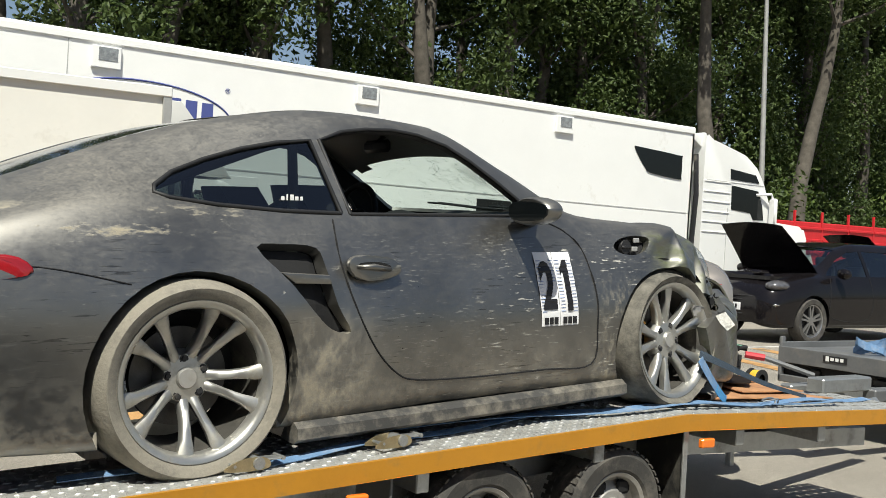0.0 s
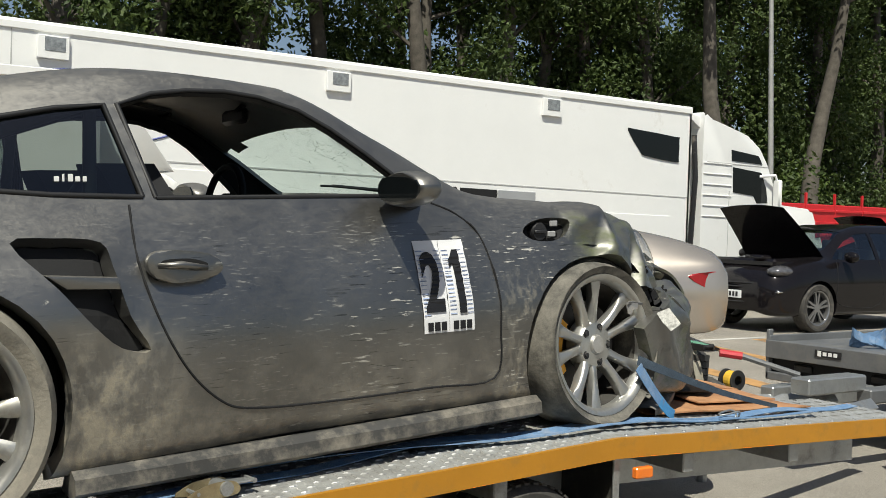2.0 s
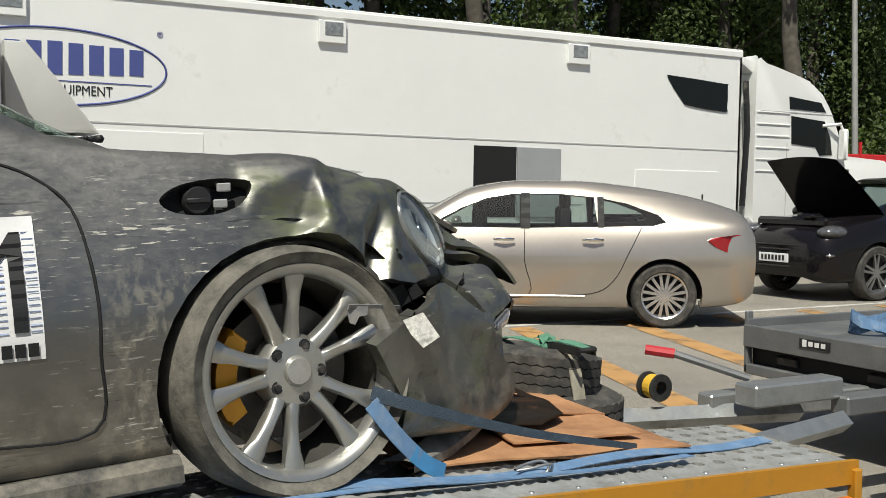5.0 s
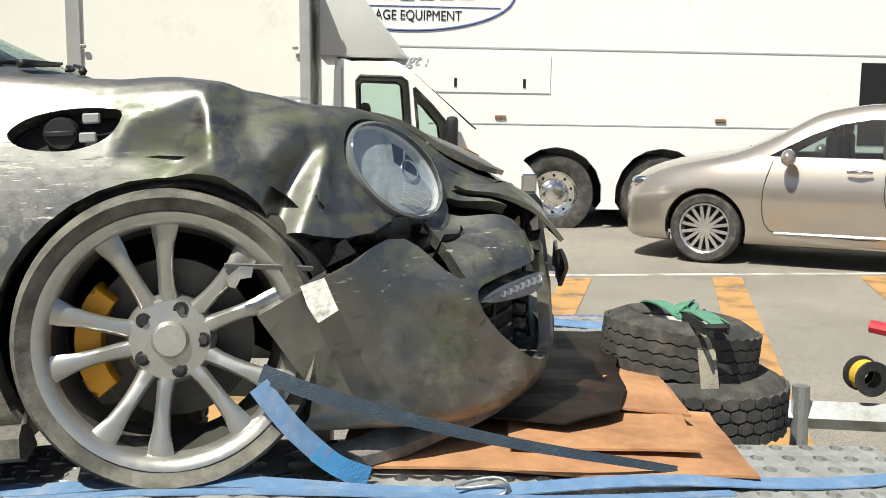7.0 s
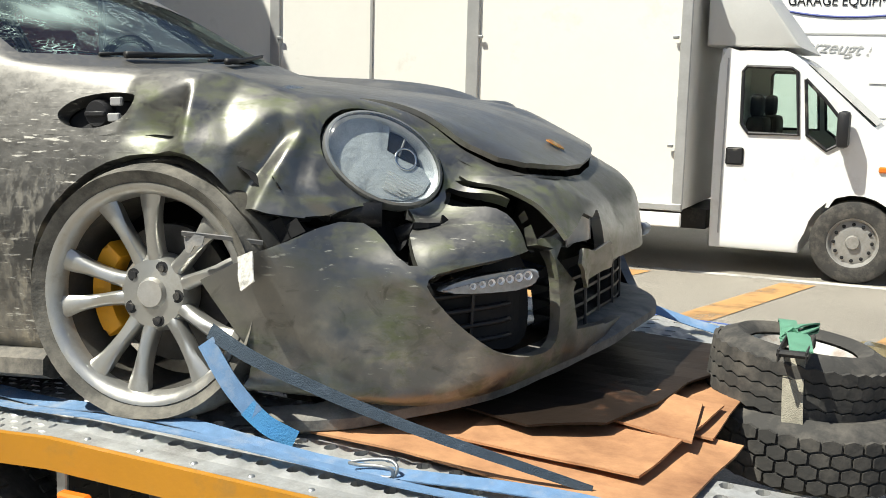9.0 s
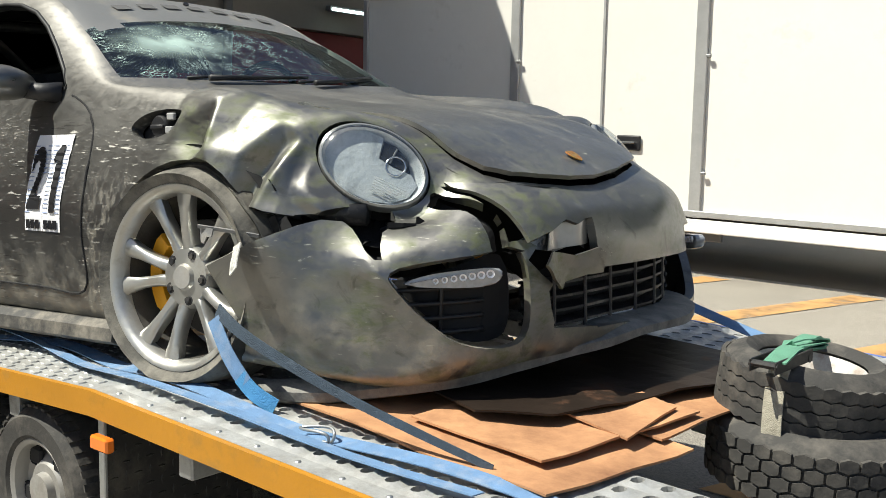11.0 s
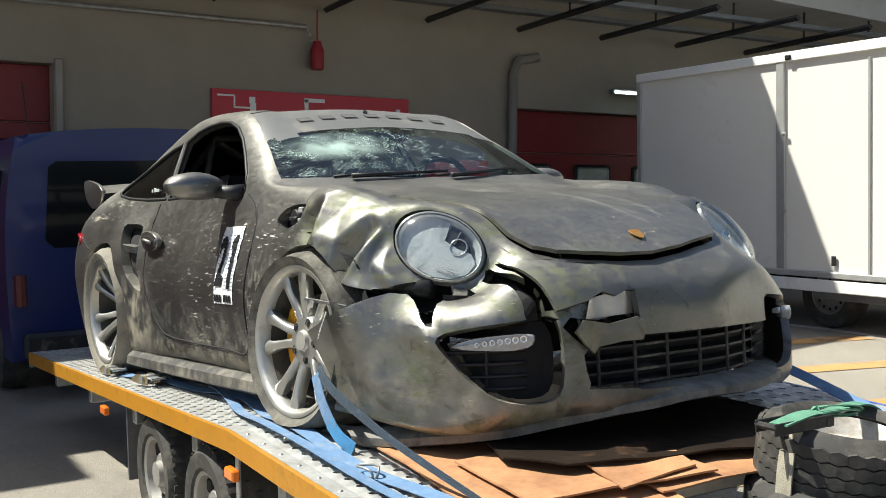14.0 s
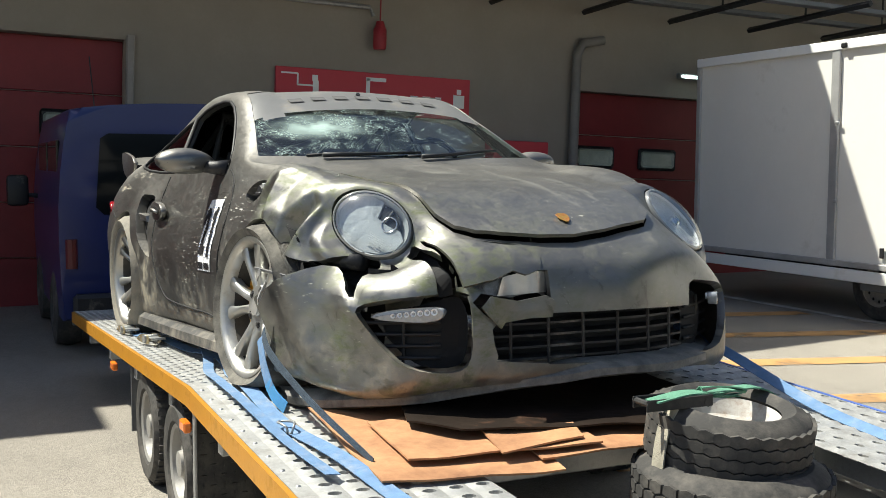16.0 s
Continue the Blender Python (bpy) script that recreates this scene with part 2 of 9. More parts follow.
def carve(bm, poly, ij, keep, reach=0.07):
    """Cuts an outline, given in the plane of the axes ij, through the faces that keep() takes; returns the faces within it."""
    i, j = ij
    lo = [min(p[k] for p in poly) - 0.1 for k in (0, 1)]
    hi = [max(p[k] for p in poly) + 0.1 for k in (0, 1)]
    for a, b in zip(poly, poly[1:] + poly[:1]):
        ax, ay, dx, dy = a[0], a[1], b[0] - a[0], b[1] - a[1]
        ln = math.hypot(dx, dy)
        if ln < 1e-6:
            continue
        fs = []
        for f in bm.faces:
            c = f.calc_center_median()
            if not (lo[0] < c[i] < hi[0] and lo[1] < c[j] < hi[1]) or not keep(c):
                continue
            t = ((c[i] - ax) * dx + (c[j] - ay) * dy) / ln
            s = abs((c[i] - ax) * dy - (c[j] - ay) * dx) / ln
            if -reach < t < ln + reach and s < reach:
                fs.append(f)
        if not fs:
            continue
        co, no = [0, 0, 0], [0, 0, 0]
        co[i], co[j], no[i], no[j] = ax, ay, -dy / ln, dx / ln
        geom = fs + list({e for f in fs for e in f.edges}) + list({v for f in fs for v in f.verts})
        bmesh.ops.bisect_plane(bm, geom=geom, dist=1e-5, plane_co=co, plane_no=no)
    out = []
    for f in bm.faces:
        c = f.calc_center_median()
        if lo[0] < c[i] < hi[0] and lo[1] < c[j] < hi[1] and keep(c) and inside((c[i], c[j]), poly):
            out.append(f)
    return out


def take(bm, faces, shift=0.0):
    """Lifts faces out of a mesh into one of their own, moved along their normals."""
    o = bmesh.new()
    vm = {}
    for f in faces:
        for v in f.verts:
            if v not in vm:
                vm[v] = o.verts.new(v.co + v.normal * shift)
        o.faces.new([vm[v] for v in f.verts])
    bmesh.ops.delete(bm, geom=faces, context="FACES")
    return o


def lip(bm, depth, near, towards=None):
    """Turns the open edges that near() takes inwards, so that a cut panel shows its thickness."""
    bm.normal_update()
    es = [e for e in bm.edges if len(e.link_faces) == 1 and near((e.verts[0].co + e.verts[1].co) / 2)]
    nm = {v: v.normal.copy() for e in es for v in e.verts}
    old = {}
    r = bmesh.ops.extrude_edge_only(bm, edges=es)
    vs = [g for g in r["geom"] if isinstance(g, bmesh.types.BMVert)]
    src = [v.co.copy() for v in nm]
    keys = list(nm)
    for v in vs:
        k = min(range(len(src)), key=lambda q: (src[q] - v.co).length_squared)
        v.co -= (nm[keys[k]] if towards is None else -Vector(towards)) * depth


def ribbon(bm, pts, width, across, thick=0.003):
    """A flat strap along a line of points."""
    pts = [Vector(p) for p in pts]
    rows = []
    for i, p in enumerate(pts):
        d = (pts[min(i + 1, len(pts) - 1)] - pts[max(i - 1, 0)]).normalized()
        a = Vector(across[i] if isinstance(across, list) else across)
        a = (a - d * a.dot(d)).normalized()
        nrm = d.cross(a).normalized()
        wide = width[i] if isinstance(width, list) else width
        rows.append([bm.verts.new(p + a * (s * wide / 2) + nrm * (h * thick / 2)) for s, h in ((-1, -1), (1, -1), (1, 1), (-1, 1))])
    for q, w in zip(rows, rows[1:]):
        for k in range(4):
            bm.faces.new((q[k], q[(k + 1) % 4], w[(k + 1) % 4], w[k]))
    bm.faces.new(rows[0][::-1])
    bm.faces.new(rows[-1])
    return bm


def words(name, body, size, m, material, parent=None, extrude=0.002, label="", width=None, shear=0.0, bold=0.0):
    """Flat lettering as a mesh; m maps its x, y plane to the surface. It is centred."""
    cu = bpy.data.curves.new(name, "FONT")
    cu.body, cu.size, cu.extrude, cu.align_x, cu.align_y, cu.shear, cu.offset = body, size, extrude, "CENTER", "CENTER", shear, bold
    tmp = bpy.data.objects.new(name, cu)
    me = bpy.data.meshes.new_from_object(tmp)
    bpy.data.objects.remove(tmp)
    if width:
        w = max(v.co.x for v in me.vertices) - min(v.co.x for v in me.vertices)
        me.transform(Matrix.Diagonal((width / w, 1, 1, 1)))
    me.transform(m)
    me.materials.clear()
    me.materials.append(material)
    ob = new(name, me)
    if parent:
        ob.parent = parent
    if label:
        tagged(ob, label)
    return ob


# ---- the wrecked sports car ----
def car_paint():
    """Dark grey satin paint under dust, with pale scuffs along the flank and green grass smears on the nose."""
    m = bpy.data.materials.new("dark_grey_satin_paint")
    m.use_nodes = True
    n, l = m.node_tree.nodes, m.node_tree.links
    b = n["Principled BSDF"]
    tc = n.new("ShaderNodeTexCoord")
    sep = n.new("ShaderNodeSeparateXYZ")
    l.new(tc.outputs["Object"], sep.inputs[0])
    X, Y, Z = sep.outputs["X"], sep.outputs["Y"], sep.outputs["Z"]

    def rng(sock, a, bb, lo=0.0, hi=1.0):
        r = n.new("ShaderNodeMapRange")
        for k, v in (("From Min", a), ("From Max", bb), ("To Min", lo), ("To Max", hi)):
            r.inputs[k].default_value = v
        l.new(sock, r.inputs["Value"])
        return r.outputs["Result"]

    def calc(op, a, bb, clamp=False):
        r = n.new("ShaderNodeMath")
        r.operation, r.use_clamp = op, clamp
        for sock, v in zip(r.inputs, (a, bb)):
            if isinstance(v, float):
                sock.default_value = v
            else:
                l.new(v, sock)
        return r.outputs[0]

    def mul(*a):
        out = a[0]
        for q in a[1:]:
            out = calc("MULTIPLY", out, q)
        return out

    def add(*a):
        out = a[0]
        for q in a[1:]:
            out = calc("ADD", out, q, True)
        return out

    def tex(scale, stretch=(1, 1, 1), detail=6.0, rot=0.0, rough=0.55, warp=0.0):
        mp = n.new("ShaderNodeMapping")
        mp.inputs["Scale"].default_value = stretch
        mp.inputs["Rotation"].default_value = (0, rot, 0)
        l.new(tc.outputs["Object"], mp.inputs[0])
        t = n.new("ShaderNodeTexNoise")
        for k, v in (("Scale", scale), ("Detail", detail), ("Roughness", rough), ("Distortion", warp)):
            t.inputs[k].default_value = v
        l.new(mp.outputs[0], t.inputs["Vector"])
        return t.outputs["Fac"]

    def over(fac, col, base):
        x = n.new("ShaderNodeMix")
        x.data_type = "RGBA"
        l.new(fac, x.inputs[0])
        if isinstance(base, tuple):
            x.inputs[6].default_value = (*base, 1)
        else:
            l.new(base, x.inputs[6])
        x.inputs[7].default_value = (*col, 1)
        return x.outputs[2]

    geo = n.new("ShaderNodeNewGeometry")
    sepn = n.new("ShaderNodeSeparateXYZ")
    l.new(geo.outputs["Normal"], sepn.inputs[0])
    out = over(rng(tex(2.2, detail=4.0), 0.35, 0.65), (0.222, 0.218, 0.207), (0.164, 0.162, 0.155))
    # a film of dust: clouds, runs down the sides, specks, thicker on what faces up
    cloud = rng(tex(1.5, (1, 1, 1.2), 12.0, 0.3, 0.62, 0.4), 0.36, 0.74)
    wiped = rng(tex(9.0, (0.5, 1, 1.6), 10.0, -0.35, 0.75, 1.5), 0.50, 0.70)
    level = rng(sepn.outputs["Z"], 0.30, 0.92, 0.0, 0.52)
    grain = rng(tex(75.0, detail=8.0, rough=0.8), 0.36, 0.62, 0.5, 1.25)
    specks = mul(rng(tex(150.0, detail=2.0), 0.62, 0.68), rng(tex(6.0), 0.42, 0.62))
    side = rng(sepn.outputs["Z"], 0.10, 0.50, 0.22, 1.0)
    film = add(mul(cloud, 0.28), mul(wiped, 0.20), mul(level, rng(tex(3.0, (1, 1, 1), 10.0, 0.0, 0.65), 0.34, 0.66, 0.45, 1.0)))
    film = add(mul(film, side, grain), mul(specks, 0.16))
    # more film rearward lightens the rear quarter, painting in its sky sheen
    film = mul(film, rng(X, -0.3, -1.3, 0.85, 1.05), rng(X, 1.0, 1.3, 1.0, 0.62))
    out = over(mul(film, 0.75), (0.285, 0.262, 0.222), out)
    # short level scuffs down the flank, thickest towards the front of the door
    flank = mul(rng(Y, -0.72, -0.82), rng(Z, 0.90, 0.80), rng(X, 1.12, 1.04))
    where = rng(tex(3.2, detail=3.0), 0.44, 0.56)
    long_s = mul(rng(tex(24.0, (0.6, 1, 4.5), 5.0, 0.07, 0.6), 0.615, 0.66), where, rng(X, -0.9, 0.5, 0.10, 0.9))
    short_s = mul(rng(tex(46.0, (0.42, 1, 3.6), 3.0, 0.10), 0.63, 0.68), rng(tex(4.3), 0.42, 0.58), rng(X, -1.0, 0.2, 0.10, 0.45))
    dab = mul(rng(tex(13.0, (0.9, 1, 1.5), 8.0, 0.5, 0.72, 0.8), 0.655, 0.70), rng(Z, 0.55, 0.68))
    scuff = mul(add(long_s, mul(short_s, 0.8), mul(dab, 0.7)), flank)
    out = over(scuff, (0.50, 0.48, 0.43), out)
    dark_s = mul(rng(tex(20.0, (0.4, 1, 6.0), 4.0, 0.05), 0.61, 0.65), rng(tex(2.9), 0.48, 0.6), flank)
    out = over(mul(dark_s, 0.7), (0.030, 0.030, 0.030), out)
    # dried mud between the door and the front wheel, and ahead of the rear wheel
    clod = mul(rng(tex(24.0, (1.2, 1, 0.7), 8.0, 0.0, 0.7), 0.48, 0.60), rng(X, 0.64, 0.76), rng(X, 1.0, 0.9), rng(Z, 0.70, 0.50), rng(Y, -0.75, -0.82))
    clod2 = mul(rng(tex(17.0, (1, 1, 0.6), 9.0, 0.0, 0.7), 0.42, 0.60), rng(X, -0.95, -0.84), rng(X, -0.46, -0.66), rng(Z, 0.60, 0.44))
    low = mul(rng(tex(11.0, detail=10.0, rough=0.7), 0.44, 0.62), rng(Z, 0.46, 0.18))
    clay = mul(rng(tex(5.0, (0.6, 1, 2.5), 9.0, 0.0, 0.7), 0.57, 0.63), rng(X, -0.9, -1.1), rng(Z, 0.80, 0.86), rng(Z, 0.97, 0.92))
    mud = add(mul(clod, 0.45), mul(clod2, 0.75), mul(low, 0.55), clay)
    out = over(mud, (0.31, 0.275, 0.205), out)
    # grass smears over the nose, dragged backwards, with pale and dark grazes
    nose = rng(X, 1.0, 1.14)
    smear = mul(rng(tex(6.5, (0.6, 1, 1.6), 10.0, 0.55, 0.66, 1.0), 0.42, 0.56), rng(tex(2.3, detail=3.0), 0.38, 0.50), nose)
    smear = mul(smear, rng(Y, -0.02, -0.40, 0.30, 1.0), rng(sepn.outputs["Z"], 0.96, 0.82, 0.25, 1.0))
    thick = mul(smear, rng(tex(26.0, (0.5, 1, 1.8), 6.0, 0.55, 0.65), 0.42, 0.62, 0.35, 1.0))
    out = over(mul(thick, 0.80), (0.098, 0.118, 0.042), out)
    graze = mul(rng(tex(34.0, (0.4, 1, 3.0), 6.0, 0.35, 0.65), 0.63, 0.67), rng(tex(3.7), 0.48, 0.60), nose, rng(Z, 0.80, 0.70, 0.25, 1.0))
    out = over(mul(graze, 0.75), (0.42, 0.41, 0.35), out)
    patch = mul(rng(tex(9.0, (1, 1, 1), 5.0, 0.2, 0.6, 1.5), 0.58, 0.68), nose, rng(sepn.outputs["Z"], 0.8, 0.6))
    out = over(mul(patch, 0.42), (0.045, 0.046, 0.036), out)
    # broad pale wipes on the bonnet
    wipe = mul(rng(tex(3.0, (0.5, 1.4, 1), 9.0, 0.0, 0.62, 1.0), 0.54, 0.70), rng(sepn.outputs["Z"], 0.75, 0.9), nose)
    out = over(mul(wipe, 0.5), (0.34, 0.325, 0.28), out)
    l.new(out, b.inputs["Base Color"])
    cover = add(mul(film, 0.62), scuff, mud, mul(thick, 0.55), mul(graze, 0.7), mul(wipe, 0.3))
    l.new(rng(cover, 0.0, 1.0, 0.92, 0.0), b.inputs["Metallic"])
    sheen = rng(tex(30.0, (0.7, 1, 1.4), 8.0, 0.2, 0.7), 0.3, 0.7, -0.06, 0.10)
    l.new(calc("ADD", rng(cover, 0.0, 1.0, 0.32, 0.82), sheen), b.inputs["Roughness"])
    bp = n.new("ShaderNodeBump")
    bp.inputs["Strength"].default_value, bp.inputs["Distance"].default_value = 0.22, 0.004
    l.new(add(mul(mud, rng(tex(60.0, detail=4.0), 0.3, 0.7)), mul(tex(220.0, detail=2.0), 0.10), mul(scuff, 0.2)), bp.inputs["Height"])
    l.new(bp.outputs["Normal"], b.inputs["Normal"])
    b.inputs["Coat Weight"].default_value, b.inputs["Coat Roughness"].default_value = 0.22, 0.22
    return m


M_PAINT = car_paint()
XS = [-2.27, -2.10, -1.80, -1.40, -1.00, -0.50, 0.00, 0.35, 0.70, 0.90, 1.10, 1.35, 1.50, 1.60, 1.70, 1.80, 1.90, 1.97, 2.02, 2.06, 2.10, 2.13]


def line(rear, nose):
    """A lengthwise line of the body: ten stations back to the wing, then the nose."""
    return curve(XS, rear + nose)


top_c = line([0.72, 0.845, 0.995, 1.165, 1.285, 1.350, 1.330, 1.200, 1.01, 0.912], [0.876, 0.838, 0.812, 0.786, 0.753, 0.710, 0.658, 0.615, 0.582, 0.550, 0.51, 0.44])
edge_y = line([0.46, 0.50, 0.50, 0.52, 0.55, 0.57, 0.58, 0.63, 0.70, 0.645], [0.53, 0.505, 0.495, 0.49, 0.48, 0.455, 0.42, 0.385, 0.34, 0.28, 0.2, 0.10])
edge_z = line([0.71, 0.83, 0.97, 1.13, 1.245, 1.310, 1.275, 1.120, 0.93, 0.885], [0.862, 0.83, 0.803, 0.782, 0.745, 0.685, 0.628, 0.595, 0.573, 0.548, 0.51, 0.43])
belt_y = line([0.62, 0.72, 0.80, 0.81, 0.79, 0.775, 0.775, 0.775, 0.77, 0.77], [0.76, 0.735, 0.71, 0.675, 0.645, 0.625, 0.585, 0.53, 0.46, 0.37, 0.26, 0.13])
belt_z = line([0.69, 0.80, 0.89, 0.955, 0.945, 0.915, 0.905, 0.90, 0.895, 0.89], [0.88, 0.845, 0.79, 0.695, 0.585, 0.535, 0.525, 0.525, 0.52, 0.51, 0.48, 0.42])
wide_y = line([0.72, 0.82, 0.90, 0.94, 0.935, 0.905, 0.895, 0.895, 0.90, 0.90], [0.905, 0.90, 0.89, 0.865, 0.83, 0.78, 0.71, 0.645, 0.57, 0.46, 0.33, 0.16])
wide_z = line([0.52, 0.56, 0.60, 0.60, 0.58, 0.54, 0.53, 0.53, 0.54, 0.55], [0.56, 0.555, 0.52, 0.46, 0.415, 0.39, 0.375, 0.37, 0.36, 0.36, 0.36, 0.36])
sill_y = line([0.66, 0.78, 0.86, 0.90, 0.90, 0.885, 0.875, 0.875, 0.88, 0.885], [0.89, 0.89, 0.875, 0.855, 0.825, 0.78, 0.715, 0.655, 0.585, 0.48, 0.35, 0.18])
sill_z = line([0.30, 0.24, 0.20, 0.19, 0.19, 0.20, 0.21, 0.21, 0.21, 0.21], [0.20, 0.18, 0.16, 0.145, 0.13, 0.12, 0.13, 0.145, 0.16, 0.17, 0.175, 0.18])
CAR = Matrix.Translation((3.72, 4.54, 0)) @ Matrix.Rotation(radians(0.9), 4, "Z") @ Matrix.Translation((-3.72, -4.54, 0)) @ pose(2.547, 4.54, 0.60, 0, -2.62, 0)
NEAR_CORNER = CAR @ Vector((1.4, -0.85, 0.0))
CAR = Matrix.Translation(NEAR_CORNER) @ Matrix.Rotation(radians(2.2), 4, "Z") @ Matrix.Translation(-NEAR_CORNER) @ CAR


def skin(x, v):
    """Half a cross-section at x: v from 0 (middle of the top) to 1 (under the sill)."""
    ey, ez = edge_y(x), edge_z(x)
    pts = [(0, top_c(x)), (ey * 0.62, top_c(x) * 0.72 + ez * 0.28), (ey, ez), (belt_y(x), belt_z(x)), (wide_y(x), wide_z(x)), (sill_y(x), sill_z(x)), (sill_y(x) - 0.05, sill_z(x) - 0.05)]
    n = len(pts) - 1
    s = float(v) * n
    i = min(int(s), n - 1)
    t = s - i
    p0 = Vector(pts[i - 1]) if i > 0 else Vector((-pts[1][0], pts[1][1]))
    p1, p2, p3 = Vector(pts[i]), Vector(pts[i + 1]), Vector(pts[min(i + 2, n)])
    t = float(t)
    d = 0.82
    m1, m2 = (p2 - p0) * 0.5 * d, (p3 - p1) * 0.5 * d
    q = (2 * t ** 3 - 3 * t * t + 1) * p1 + (t ** 3 - 2 * t * t + t) * m1 + (-2 * t ** 3 + 3 * t * t) * p2 + (t ** 3 - t * t) * m2
    return q


def body_shell():
    bm = bmesh.new()
    xs = list(np.linspace(-2.27, 1.0, 84)) + list(np.linspace(1.03, 1.98, 46)) + list(np.linspace(1.99, 2.13, 17))
    vs = list(np.linspace(0, 1, 43))
    rows = []
    for x in xs:
        half = [skin(x, v) for v in vs]
        ring = [bm.verts.new((x, -q.x, q.y)) for q in reversed(half)] + [bm.verts.new((x, q.x, q.y)) for q in half[1:]]
        rows.append(ring)
    for a, b in zip(rows, rows[1:]):
        for k in range(len(a) - 1):
            bm.faces.new((a[k], b[k], b[k + 1], a[k + 1]))
    bm.faces.new(rows[0])
    bm.faces.new(rows[-1][::-1])
    # the unhurt left corner of the nose is fuller
    for v in bm.verts:
        if v.co.y > 0 and v.co.x > 1.5:
            f = min(1, (v.co.x - 1.5) / 0.42)
            v.co.y *= 1 + 0.07 * f * f * (3 - 2 * f)
            v.co.x += 0.035 * f * f * (3 - 2 * f) * min(1, v.co.y / 0.25)
    bmesh.ops.recalc_face_normals(bm, faces=bm.faces)
    return bm


def circle(cx, cz, r, n=30, a0=0.0):
    return [(cx + r * math.cos(a0 + k * math.tau / n), cz + r * math.sin(a0 + k * math.tau / n)) for k in range(n)]


def near_line(p, a, b):
    a, b = Vector(a), Vector(b)
    t = min(1, max(0, (p - a).dot(b - a) / (b - a).length_squared))
    return (p - a - (b - a) * t).length


# dents of the bumper: line, reach, push along the outward direction, sharp or round
FOLDS = (((1.66, -0.84, 0.40), (1.84, -0.76, 0.20), 0.17, -0.026, False),
         ((1.56, -0.89, 0.46), (1.66, -0.88, 0.10), 0.10, 0.020, False),
         ((1.74, -0.83, 0.50), (1.82, -0.77, 0.36), 0.05, 0.014, True),
         ((1.86, -0.70, 0.46), (1.97, -0.60, 0.44), 0.09, 0.020, False),
         ((1.70, -0.56, 0.54), (1.88, -0.62, 0.50), 0.05, -0.014, False),
         ((1.60, -0.86, 0.30), (1.78, -0.80, 0.33), 0.05, -0.010, False),
         ((2.02, -0.48, 0.50), (2.00, -0.46, 0.25), 0.06, -0.03, False))
# the crumpled wing as flat facets between creases: along the wing, up the wing, push
WING_OUT = Vector((0.30, -0.80, 0.42)).normalized()
WING_U = (Vector((1, 0, 0)) - WING_OUT * WING_OUT.x).normalized()
WING_V = WING_OUT.cross(WING_U)
CREASES = ((0.66, 0.10, 0), (0.66, 0.25, 0), (0.66, 0.42, 0), (0.72, 0.52, 0), (0.96, 0.51, 0), (1.21, 0.49, 0), (1.45, 0.30, 0), (1.45, 0.0, 0), (1.00, -0.05, 0),
           (0.690, 0.325, 0.016), (0.838, 0.381, 0.056), (0.846, 0.225, 0.050), (0.880, 0.150, 0.028), (0.755, 0.272, -0.014), (0.762, 0.195, 0), (0.806, 0.250, -0.014),
           (0.965, 0.225, 0.012), (0.958, 0.105, -0.006), (0.925, 0.310, 0.010), (1.060, 0.345, 0.012), (1.196, 0.360, 0.012),
           (1.082, 0.288, -0.026), (1.036, 0.215, -0.056), (0.998, 0.105, -0.062), (1.130, 0.314, 0.008), (1.092, 0.215, 0.002), (1.045, 0.095, -0.016),
           (1.150, 0.205, -0.030), (1.204, 0.125, -0.050), (1.225, 0.250, 0), (1.312, 0.174, 0))
RIDGES = ((9, 10), (10, 11), (11, 12), (10, 15), (16, 17), (10, 18), (19, 24), (21, 22), (22, 23), (24, 25), (25, 26), (24, 20), (24, 27), (27, 28))
cv, _, cf = delaunay_2d_cdt([Vector(c[:2]) for c in CREASES], RIDGES, [], 0, 1e-5)[:3]
FACETS = [[(p.x, p.y, min((abs(c[0] - p.x) + abs(c[1] - p.y), c[2]) for c in CREASES)[1]) for p in (cv[k] for k in f)] for f in cf]


def wing_push(u, v):
    for (x0, y0, d0), (x1, y1, d1), (x2, y2, d2) in FACETS:
        den = (y1 - y2) * (x0 - x2) + (x2 - x1) * (y0 - y2)
        if abs(den) < 1e-9:
            continue
        a = ((y1 - y2) * (u - x2) + (x2 - x1) * (v - y2)) / den
        b_ = ((y2 - y0) * (u - x2) + (x0 - x2) * (v - y2)) / den
        if a > -1e-6 and b_ > -1e-6 and a + b_ < 1 + 1e-6:
            return a * d0 + b_ * d1 + (1 - a - b_) * d2
    return 0.0


